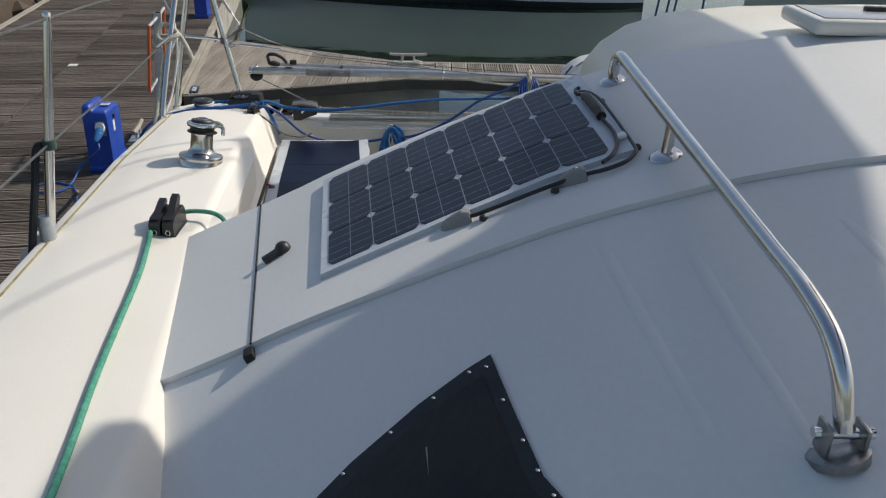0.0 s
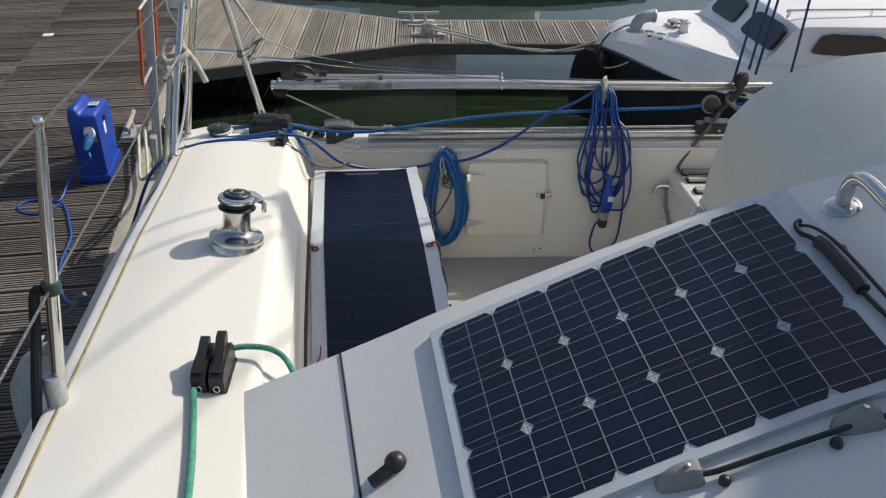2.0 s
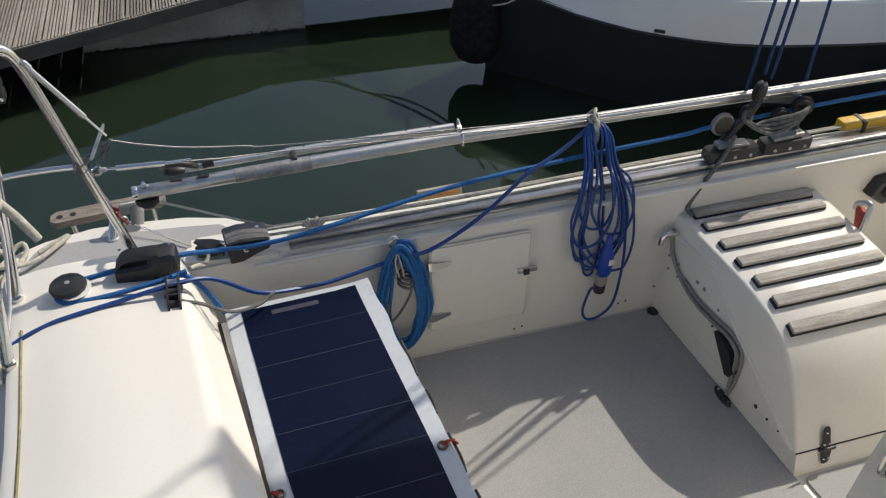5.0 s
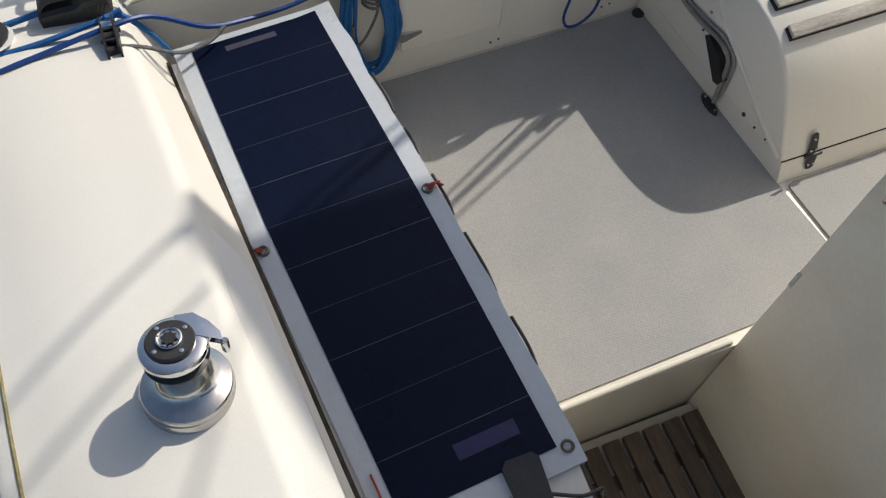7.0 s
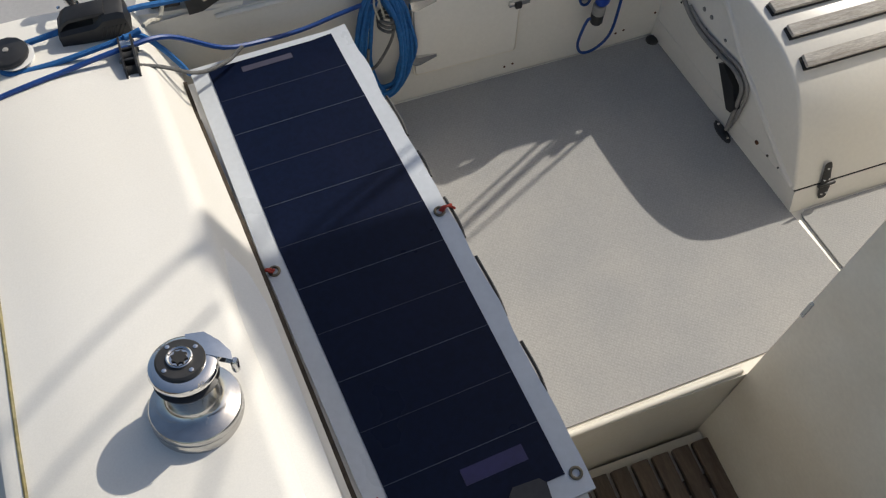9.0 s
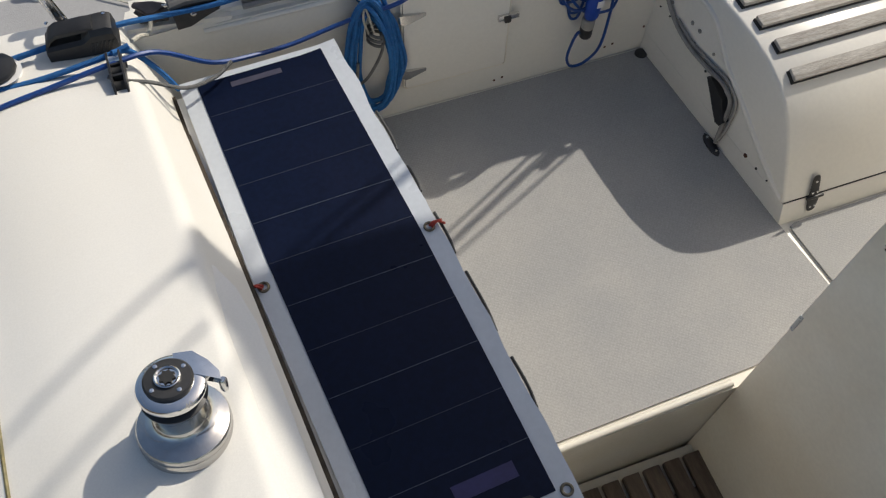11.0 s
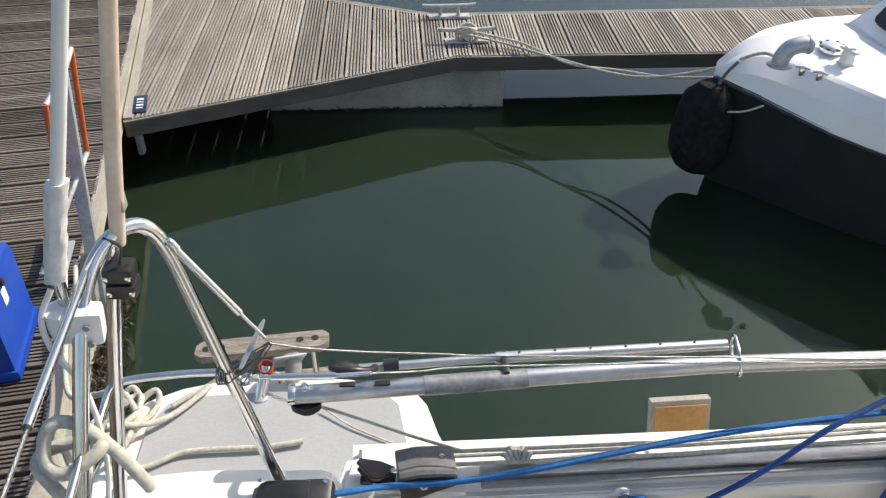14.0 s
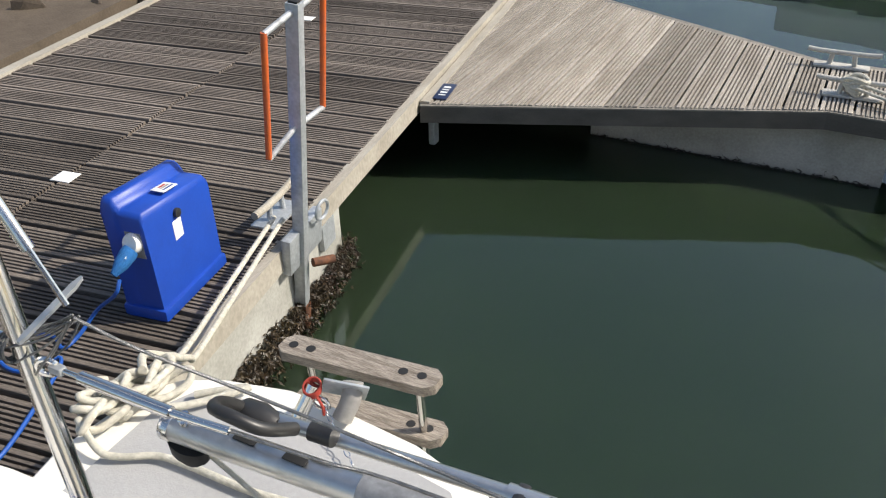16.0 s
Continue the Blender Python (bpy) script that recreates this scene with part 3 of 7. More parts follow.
part("arm", bm, BLACK, th)

# grab rail
rail = thing("grab_rail", "polished stainless steel grab rail on the cabin top", "grab rail", (0.2, 2.4, 1.75))
bm = B()
R0, R1, R2 = on_roof(0.180, 2.885), on_roof(0.205, 2.468), Vector((0.268, 1.80, front(0.268, 1.80)))
RA, RB = R0 + Vector((0.005, -0.05, 0.066)), Vector((0.243, 1.93, 1.766))
tube(bm, [R0, R0 + Vector((0.0, -0.002, 0.03)), R0 + Vector((0.002, -0.016, 0.056)), RA] + [RA.lerp(RB, k) for k in (0.1, 0.3, 0.5, 0.7, 0.9)] + [RB, Vector((0.252, 1.86, 1.744)), Vector((0.258, 1.822, 1.710)), Vector((0.263, 1.805, 1.67)), R2 + Vector((0, 0, 0.035))], 0.0125, 14, 6)
part("tube", local(bm, rail), STEEL, rail)
bm = B()
tube(bm, [R1, RA.lerp(RB, (RA.y - R1.y) / (RA.y - RB.y))], 0.0105, 12, smooth=False)
part("post", local(bm, rail), STEEL, rail)
for p in (R0, R1):
    bm = B()
    lathe(bm, [(0.030, -0.006), (0.031, 0.002), (0.027, 0.006), (0.015, 0.010)], p, 20, rot3(4, -17, 0))
    part("flange", local(bm, rail), STEEL, rail)
    for a in (0.6, 2.7, 4.8):
        bm = B()
        lathe(bm, [(0.0035, 0), (0.0035, 0.002), (0.001, 0.003)], p + Vector((0.022 * math.cos(a), 0.022 * math.sin(a), 0.006 + 0.0068 * math.cos(a))), 8)
        part("screw", local(bm, rail), CHROME, rail)
bm = B()
lathe(bm, [(0.036, -0.01), (0.037, 0.002), (0.030, 0.006)], R2, 24, rot3(-14, -15, 0))
STEEL_DULL = material("dull steel", (0.40, 0.39, 0.375), 0.34, metal=1.0, vary=0.2, scale=30, bump=0.05)
part("base_plate", local(bm, rail), STEEL_DULL, rail)
for dx in (-0.022, 0.022):
    bm = B()
    box(bm, R2 + Vector((dx, 0, 0.022)), (0.006, 0.034, 0.044), 0.003)
    part("lug", local(bm, rail), STEEL_DULL, rail)
bm = B()
tube(bm, [R2 + Vector((-0.036, 0, 0.030)), R2 + Vector((0.036, 0, 0.030))], 0.0075, 12, smooth=False)
part("pin", local(bm, rail), CHROME, rail)

# side window with a dark cover
win = thing("window_1", "dark tinted cabin window with a studded cover frame", "window", (-0.15, 2.05, 1.5), kind="structure")
WQ = [(-0.127, 2.116), (-0.165, 2.105), (-0.238, 2.074), (-0.34, 2.013), (-0.42, 1.950), (-0.50, 1.88), (-0.50, 1.50), (0.03, 1.50), (0.02, 1.70), (-0.020, 1.80), (-0.065, 1.885), (-0.098, 2.005)]
fz = lambda d: (lambda x, y: front(x, y) + d)
bm = B()
slab(bm, WQ, fz(-0.006), fz(0.005))
part("window_frame", local(bm, win), BLACK, win)
cx, cy = -0.22, 1.86
bm = B()
slab(bm, [(cx + (x - cx) * 0.86, cy + (y - cy) * 0.86) for x, y in WQ], fz(0.004), fz(0.008))
part("pane", local(bm, win), DARK_COVER, win, "dark brown tinted pane")
bm = B()
box(bm, (-0.215, 1.95, front(-0.215, 1.95) + 0.010), (0.012, 0.09, 0.004), 0.001, rot3(16, -24, 0))
part("stay", local(bm, win), GREY_PLASTIC, win)
for x, y in ((-0.134, 2.094), (-0.112, 2.025), (-0.088, 1.948), (-0.072, 1.895), (-0.055, 1.852), (-0.16, 2.096), (-0.215, 2.074), (-0.28, 2.04), (-0.35, 1.998)):
    bm = B()
    lathe(bm, [(0.0034, 0), (0.0034, 0.002), (0.001, 0.003)], (x, y, front(x, y) + 0.0055), 8)
    part("stud", local(bm, win), CHROME, win)

# sliding hatch on the roof
hatch = thing("roof_hatch", "low cream hatch with a rounded lid on the roof", "hatch", (0.80, 3.02, roof(0.8, 2.97)))
bm = B()
box(bm, (0.06, 0.0, 0.010), (0.46, 0.22, 0.036), 0.014, seg=3)
part("lid", bm, GEL, hatch)
bm = B()
box(bm, (0.06, 0.0, 0.0288), (0.41, 0.18, 0.003), 0.001)
part("lid_panel", bm, material("grey acrylic", (0.42, 0.44, 0.47), 0.2, vary=0.08), hatch, "grey acrylic lid panel")
bm = B()
box(bm, (0.02, 0.02, 0.035), (0.05, 0.022, 0.012), 0.004)
part("catch", bm, BLACK, hatch)

# faint moulded ribs on the forward roof
for x0, x1, y0, y1 in ((0.06, 0.14, 2.27, 1.86), (0.19, 0.25, 2.18, 1.80), (0.42, 0.5, 2.20, 1.85)):
    bm = B()
    rows = []
    for t in arange(0, 1, 0.08):
        x, y = x0 + (x1 - x0) * t, y0 + (y1 - y0) * t
        h = 0.0005 * math.sin(math.pi * t) ** 0.5 if 0 < t < 1 else 0.0
        rows.append([(x + w, y, front(x + w, y) + hh) for w, hh in ((-0.016, -0.002), (-0.008, h * 0.8), (0, h), (0.008, h * 0.8), (0.016, -0.002))])
    loft(bm, rows, cap=False, closed=False)
    solid("roof_rib", bm, GEL_COOL, "faint moulded rib in the cabin roof", "rib", kind="structure")

# ---- side deck hardware ----
def lid_screws(th, pts, r=0.004):
    for p in pts:
        bm = B()
        lathe(bm, [(r, 0), (r, 0.0015), (r * 0.4, 0.002)], p, 8)
        part("screw", bm, CHROME, th)


winch = thing("winch", "chrome self-tailing sheet winch with a black top on the side deck", "winch", (-0.985, 3.557, 1.303))
winch.rotation_euler, winch.scale = (radians(-9.0), radians(6.0), 0.0), (0.87, 0.87, 0.905)
bm = B()
lathe(bm, [(0.079, -0.01), (0.080, 0.030), (0.0785, 0.032), (0.0785, 0.034), (0.080, 0.036), (0.0795, 0.045), (0.077, 0.049), (0.064, 0.053), (0.050, 0.058), (0.043, 0.066), (0.0405, 0.076), (0.040, 0.118), (0.043, 0.128)], seg=48)
part("drum", bm, material("worn chrome", (0.60, 0.59, 0.57), 0.17, metal=1.0, vary=0.10, scale=16, bump=0.03), winch, "worn chrome drum and skirt")
bm = B()
lathe(bm, [(0.043, 0.126), (0.053, 0.128), (0.054, 0.132), (0.044, 0.137), (0.043, 0.146), (0.053, 0.150)], seg=40)
part("tailer_jaw", bm, BLACK, winch, "black rubber self-tailing jaw")
bm = B()
lathe(bm, [(0.052, 0.150), (0.055, 0.152), (0.056, 0.158), (0.054, 0.163), (0.050, 0.165), (0.038, 0.166)], seg=48)
part("top_ring", bm, CHROME, winch)
bm = B()
lathe(bm, [(0.040, 0.165), (0.040, 0.170), (0.037, 0.173), (0.020, 0.174)], (-0.002, 0.004, 0), seg=40)
part("cap", bm, BLACK, winch, "matt black winch cap")
bm = B()
lathe(bm, [(0.021, 0.1735), (0.021, 0.178), (0.019, 0.179), (0.0165, 0.1775), (0.016, 0.1755)], (-0.002, 0.004, 0), seg=32)
part("socket_ring", bm, CHROME, winch)
bm = B()
star = [(0.014 if k % 2 else 0.010, k * math.pi / 8) for k in range(16)]
slab(bm, [(-0.002 + r * math.cos(a), 0.004 + r * math.sin(a)) for r, a in star], 0.1765, 0.1785)
part("handle_socket", bm, RUBBER, winch)
bm = B()
loft(bm, [[(x, y - w, z), (x, y + w, z), (x, y + w, z + 0.013), (x, y - w, z + 0.014)] for x, y, w, z in ((0.012, 0.034, 0.020, 0.153), (0.042, 0.026, 0.024, 0.153), (0.063, 0.008, 0.018, 0.152), (0.077, -0.008, 0.009, 0.150))])
part("feeder_arm", bm, CHROME, winch)
bm = B()
lathe(bm, [(0.006, -0.022), (0.007, -0.018), (0.007, 0.004), (0.005, 0.007)], (0.079, -0.013, 0.150), 12)
part("guide", bm, STEEL, winch)
lid_screws(winch, [(-0.002 + 0.031 * math.cos(a), 0.004 + 0.031 * math.sin(a), 0.1732) for a in (0.5, 2.1, 3.7, 5.2)])


def writing(txt, size, at, mat, parent, rot=(0, 0, 0)):
    cu = bpy.data.curves.new("lettering", "FONT")
    cu.body, cu.size, cu.extrude, cu.align_x, cu.align_y = txt, size, 0.0004, "CENTER", "CENTER"
    tmp = bpy.data.objects.new("lettering", cu)
    scene.collection.objects.link(tmp)
    bpy.context.view_layer.update()
    me = bpy.data.meshes.new_from_object(tmp.evaluated_get(bpy.context.evaluated_depsgraph_get()))
    bpy.data.objects.remove(tmp)
    me.materials.clear()
    me.materials.append(mat)
    ob = new("lettering", me)
    ob.parent = parent
    ob.matrix_basis = pose(*at, *rot)
    return ob


writing("40", 0.014, (0.022, -0.050, 0.1648), GREY_PLASTIC, winch, (0, 0, 20))

clutch = thing("rope_clutch", "black double rope clutch with the green line through it", "rope clutch", (-0.925, 3.02, 1.322))
for dx in (-0.024, 0.022):
    bm = B()
    loft(bm, [[(dx + w, y, z) for y, z in ((-0.060, -0.005), (-0.058, 0.045), (-0.040, 0.058), (0.045, 0.062), (0.058, 0.045), (0.060, -0.005))] for w in (-0.019, -0.016, 0.016, 0.019)])
    body = part("body", bm, BLACK, clutch)
    bm = B()
    loft(bm, [[(dx + w, y, z) for y, z in ((-0.050, 0.056), (-0.020, 0.064), (0.020, 0.094 if dx > 0 else 0.080), (0.040, 0.098 if dx > 0 else 0.084), (0.046, 0.088 if dx > 0 else 0.074), (0.03, 0.060))] for w in (-0.012, -0.010, 0.010, 0.012)])
    part("lever", bm, BLACK, clutch, "glossy black cam lever")
    bm = B()
    tube(bm, [(dx + 0.0075 * math.cos(a), -0.061, 0.021 + 0.0075 * math.sin(a)) for a in (2 * math.pi * j / 14 for j in range(14))], 0.0018, 8, 2, True)
    part("fairlead", bm, STEEL, clutch)
    bm = B()
    lathe(bm, [(0.0065, 0), (0.0065, 0.0015)], (dx, -0.0592, 0.021), 14, rot3(90, 0, 0))
    part("bore", bm, RUBBER, clutch)
bm = B()
box(bm, (-0.001, 0, 0.004), (0.094, 0.118, 0.012), 0.003)
part("base", bm, BLACK, clutch)
clutch.scale = (0.76, 0.95, 0.93)

line = thing("green_line", "green braided control line running along the side deck through the clutch", "rope", (-0.9, 2.5, 1.34))
bm = B()
tube(bm, [(-0.952, 2.958, 1.345), (-0.930, 2.86, 1.345), (-0.900, 2.70, 1.346), (-0.850, 2.33, 1.346), (-0.80, 2.03, 1.348), (-0.74, 1.6, 1.35), (-0.66, 1.0, 1.355), (-0.58, 0.3, 1.36)], 0.0068, 10, 8)
part("tail", local(bm, line), GREEN_ROPE, line)
bm = B()
tube(bm, [(-0.905, 3.080, 1.350), (-0.87, 3.085, 1.352), (-0.82, 3.078, 1.350), (-0.785, 3.055, 1.338), (-0.760, 3.01, 1.31), (-0.74, 2.94, 1.27)], 0.0062, 10, 8)
part("lead", local(bm, line), GREEN_ROPE, line)
# yellowed sealant line and rubbing strip on the deck edge
bm = B()
tube(bm, [(lerp(X_OUT, y) + 0.012, y, lerp(Z_DECK, y) - 0.0050) for y in arange(-0.9, 4.35, 0.15)], 0.0032, 6, 2)
solid("deck_edge_seam", bm, material("yellowed sealant", (0.22, 0.18, 0.06), 0.7, vary=0.5, scale=16, col2=(0.45, 0.40, 0.22)), "yellowed sealant line along the deck edge", "seam", kind="structure")
bm = B()
def hull_side(y, u, lift):
    """A place on the sloping hull side under the deck edge, u from 0 at the top to 1 at its knuckle."""
    return Vector((lerp(X_OUT, y) - 0.026 - 0.074 * u - lift, y, lerp(Z_DECK, y) - 0.030 - 0.088 * u + lift))


ring = [hull_side(y, u, 0.0015) for y, u in ((3.985, 0.62), (4.035, 0.16), (4.085, 0.12), (4.040, 0.58))]
low = [p - Vector((0, 0, 0.004)) for p in ring]
vs, vl = [bm.verts.new(p) for p in ring], [bm.verts.new(p) for p in low]
bm.faces.new(vs)
for k in range(4):
    bm.faces.new((vl[k], vl[(k + 1) % 4], vs[(k + 1) % 4], vs[k]))
solid("hull_sticker", bm, material("faded red sticker", (0.20, 0.035, 0.04), 0.5, vary=0.4, scale=90, bump=0.0, col2=(0.36, 0.22, 0.22)), "small faded red sticker on the hull side", "sticker")
fender = thing("hull_fender", "grey-white inflated fender hanging between hull and dock", "fender", (-1.475, 3.42, 0.80))
bm = B()
lathe(bm, [(0.020, -0.34), (0.070, -0.31), (0.100, -0.25), (0.108, -0.15), (0.108, 0.12), (0.100, 0.20), (0.065, 0.26), (0.026, 0.285), (0.022, 0.32)], seg=24)
part("body", bm, material("dirty white vinyl", (0.50, 0.49, 0.46), 0.5, vary=0.2, scale=8, bump=0.05, col2=(0.33, 0.32, 0.29)), fender)
bm = B()
tube(bm, [(0, 0, 0.30), (0.04, 0.0, 0.36), (0.10, -0.01, 0.42), (0.15, -0.02, 0.475)], 0.006, 8, 5)
part("lanyard", bm, GREY_ROPE, fender)
hitch = thing("spring_line", "grey mooring rope hitched on the dock beside the hull", "rope", (-1.86, 4.06, 0.535))
for k in range(4):
    bm = B()
    tube(bm, [(0.02 * k + 0.05 * math.cos(a), 0.010 * k + 0.030 * math.sin(a), 0.022 + 0.014 * k + 0.016 * math.sin(2 * a + k)) for a in (2 * math.pi * j / 10 for j in range(10))], 0.010, 8, 4, True)
    part("turn", bm, GREY_ROPE, hitch)
bm = B()
tube(bm, [(0.04, 0.02, 0.05), (0.14, 0.08, 0.09), (0.26, 0.18, 0.18), (0.38, 0.26, 0.32)], 0.010, 10, 6)
part("strand", bm, GREY_ROPE, hitch)
bm = B()
tube(bm, [(0.06, 0.0, 0.04), (0.16, 0.05, 0.06), (0.28, 0.13, 0.13), (0.40, 0.22, 0.28)], 0.010, 10, 6)
part("strand", bm, GREY_ROPE, hitch)
# dark gap at the foot of the deck slope
bm = B()
loft(bm, [[(lerp(X_FOOT, y) + dx, y, lerp(Z_DECK, y) - 0.172 + dz) for dx, dz in ((-0.006, -0.004), (-0.006, 0.008), (0.005, 0.008), (0.005, -0.004))] for y in arange(3.0, 4.45, 0.12)])
solid("bench_joint", bm, material("dirty joint", (0.07, 0.05, 0.03), 0.8, vary=0.4, scale=30), "dirty dark joint between side deck and bench", "seam", kind="structure")
# small moulded wedge on the slope beside the winch
bm = B()
loft(bm, [[(lerp(X_KNEE, y) - 0.03, y, lerp(Z_DECK, y) - 0.004), (lerp(X_KNEE, y) + 0.03 + w, y, lerp(Z_DECK, y) - 0.03), (lerp(X_FOOT, y) - 0.03 + w * 0.6, y, lerp(Z_DECK, y) - 0.150), (lerp(X_KNEE, y), y, lerp(Z_DECK, y) - 0.15)] for y, w in ((3.02, 0.028), (3.3, 0.028), (3.72, 0.026), (3.80, 0.012), (3.86, -0.012))])
solid("deck_shoulder", bm, NONSKID, "moulded shoulder on the inner deck slope", "deck", kind="structure")

# flexible solar panel on its white sheet


def film_uv(u, v, dz=0.0):
    """u across from the deck side, v from the forward end to the aft end of the sheet."""
    l = Vector((lerp([(0, -0.772), (0.13, -0.788), (0.55, -0.846), (1, -0.889)], v), 3.245 + 1.183 * v))
    r = Vector((lerp([(0, -0.410), (0.53, -0.461), (1, -0.524)], v), 3.272 + 1.174 * v))
    p = l.lerp(r, u)
    sag = 0.004 * math.sin(v * 9.0) * (u - 0.5) + (0.006 * max(0.0, v - 0.93) / 0.07 if u > 0.9 else 0.0)
    return Vector((p.x, p.y + 0.022, 1.108 + 0.004 * math.sin(3.0 * v) + sag + dz))


flex = thing("flexible_solar_panel", "navy thin-film solar panel on a white sheet, lying on the bench", "solar panel", (-0.65, 3.8, 1.118))


def film_sheet(bm, u0, u1, v0, v1, d0, d1, nu=4, nv=16, wav=0.0):
    us, vs = [u0 + (u1 - u0) * k / nu for k in range(nu + 1)], [v0 + (v1 - v0) * k / nv for k in range(nv + 1)]
    edge = lambda u, v: wav * (0.5 - noise.noise((u * 3, v * 14, 0.3))) if wav and u > 0.95 else 0.0
    hi = [[bm.verts.new(film_uv(u + edge(u, v), v, d1)) for u in us] for v in vs]
    lo = [[bm.verts.new(film_uv(u + edge(u, v), v, d0)) for u in us] for v in vs]
    for g in (hi, lo):
        for r0, r1 in zip(g, g[1:]):
            for k in range(nu):
                bm.faces.new((r0[k], r0[k + 1], r1[k + 1], r1[k]))
    for a, b in [((lo[0], hi[0])), ((lo[-1], hi[-1]))]:
        for k in range(nu):
            bm.faces.new((a[k], a[k + 1], b[k + 1], b[k]))
    for k in range(nv):
        for c in (0, -1):
            bm.faces.new((lo[k][c], lo[k + 1][c], hi[k + 1][c], hi[k][c]))


bm = B()
film_sheet(bm, 0, 1, 0, 1, -0.012, 0.0, 10, 40, 0.02)
part("sheet", local(bm, flex), PV_BACK, flex, "white stitched backing sheet")
NCELL = 11
for k in range(NCELL):
    v0, v1 = 0.035 + (0.985 - 0.035) * k / NCELL, 0.035 + (0.985 - 0.035) * (k + 1) / NCELL
    bm = B()
    film_sheet(bm, 0.105, 0.905, v0, v1 - 0.0005, -0.001, 0.0022, 6, 3)
    part("film_cell", local(bm, flex), PV_FILM, flex)
    if k:
        bm = B()
        film_sheet(bm, 0.107, 0.903, v0 - 0.0005, v0 + 0.0004, 0.001, 0.0026, 6, 1)
        part("cell_joint", local(bm, flex), PV_DIM if k % 2 else PV_FAINT, flex)
bm = B()
film_sheet(bm, 0.30, 0.62, 0.955, 0.968, 0.001, 0.0027, 4, 1)
part("faded_mark", local(bm, flex), material("faded violet print", (0.055, 0.052, 0.085), 0.5, vary=0.2), flex, "faded pale violet print")
bm = B()
film_sheet(bm, 0.46, 0.78, 0.075, 0.10, 0.001, 0.0027, 4, 1)
part("faded_mark", local(bm, flex), material("violet print", (0.020, 0.016, 0.085), 0.4, vary=0.2), flex, "dull violet print")


def eyelet_ring(u, v, mat, cord):
    p = film_uv(u, v, 0.002)
    bm = B()
    tube(bm, [p + Vector((0.0095 * math.cos(a), 0.0095 * math.sin(a), 0)) for a in (k * math.pi / 6 for k in range(12))], 0.0030, 8, 2, True)
    part("grommet", local(bm, flex), mat, flex, "brass grommet")
    if cord:
        bm = B()
        s = 1 if u > 0.5 else -1
        tube(bm, [p + Vector((0, 0, 0.002)), p + Vector((0.010 * s, 0.003, 0.008)), p + Vector((0.022 * s, 0.004, 0.003)), p + Vector((0.034 * s, 0.002, -0.008))], 0.0028, 8, 5)
        tube(bm, [p + Vector((0.004 * s, -0.004, 0.002)), p + Vector((0.014 * s, 0.000, 0.010)), p + Vector((0.028 * s, 0.008, 0.0))], 0.0026, 8, 5)
        part("cord", local(bm, flex), RED, flex, "faded red lashing cord")


BRASS = material("dull brass", (0.20, 0.17, 0.12), 0.4, metal=0.8, vary=0.2)
eyelet_ring(0.955, 0.522, BRASS, True)
eyelet_ring(0.040, 0.515, BRASS, True)
eyelet_ring(0.955, 0.030, BRASS, False)
eyelet_ring(0.045, 0.030, BRASS, False)
bm = B()
q = film_uv(0.70, 0.005)
slab(bm, [(q.x + x, q.y + y) for x, y in ((-0.030, -0.045), (0.028, -0.045), (0.034, 0.035), (0.024, 0.046), (-0.024, 0.046), (-0.034, 0.035))], 1.109, 1.124)
part("junction_box", local(bm, flex), BLACK, flex, "black junction box")
bm = B()
tube(bm, [q + Vector((0.03, -0.03, 0.008)), q + Vector((0.08, -0.05, 0.0)), q + Vector((0.13, -0.045, -0.05)), q + Vector((0.15, -0.06, -0.2))], 0.0035, 8, 6)
part("lead", local(bm, flex), BLACK, flex)
bm = B()
w0 = film_uv(0.06, 0.11, 0.004)
tube(bm, [w0, w0 + Vector((0.004, -0.05, 0.006)), w0 + Vector((-0.004, -0.10, 0.004)), w0 + Vector((0.012, -0.16, 0.0))], 0.0022, 6, 5)
part("loose_cord", local(bm, flex), RED, flex, "thin rusty red cord")
# dark curled under-edge of the sheet
for v0, v1 in ((0.30, 0.42), (0.46, 0.55), (0.60, 0.66), (0.70, 0.80), (0.16, 0.25)):
    bm = B()
    tube(bm, [film_uv(1.015, v0, -0.006), film_uv(1.03, v0 * 0.6 + v1 * 0.4, -0.010), film_uv(1.022, v1, -0.006)], 0.0035, 6, 5)
    part("torn_edge", local(bm, flex), BLACK, flex, "frayed black edge")

# ---- cockpit ----
# teak grating in the well
grating = thing("teak_grating", "weathered teak slat grating in the companionway well", "grating", (-0.05, 3.2, Z_WELL - 0.03))
for k in range(8):
    bm = B()
    box(bm, (-0.245 + 0.062 * k, -0.005, 0.017), (0.048, 0.54, 0.026), 0.004)
    part("slat", bm, TEAK_Y, grating)
for y in (-0.18, 0.16):
    bm = B()
    box(bm, (-0.03, y, 0.003), (0.50, 0.04, 0.008), 0.001)
    part("bearer", bm, TEAK_Y, grating)
bm = B()
box(bm, (0.222, 3.225, Z_WELL - 0.02), (0.03, 0.52, 0.03), 0.01)
solid("well_cove", bm, GEL_CREAM, "cream moulded cove at the foot of the pod wall", "trim", kind="structure")
bm = B()
tube(bm, [(-0.50, 3.497, Z_SOLE + 0.0), (0.16, 3.515, Z_SOLE + 0.0)], 0.009, 10, smooth=False)
solid("step_edge", bm, GEL_CREAM, "rounded cream nosing of the cockpit step", "trim", kind="structure")
# pod wall cleat and hinge
th = thing("wall_cleat", "small steel cleat on the cream pod wall", "cleat", (0.176, 3.46, 1.42))
bm = B()
tube(bm, [(-0.006, 0, -0.05), (-0.018, 0, -0.03), (-0.018, 0, 0.04), (-0.004, 0, 0.055)], 0.006, 8, 5)
part("bar", bm, STEEL, th)
for z in (-0.045, 0.045):
    bm = B()
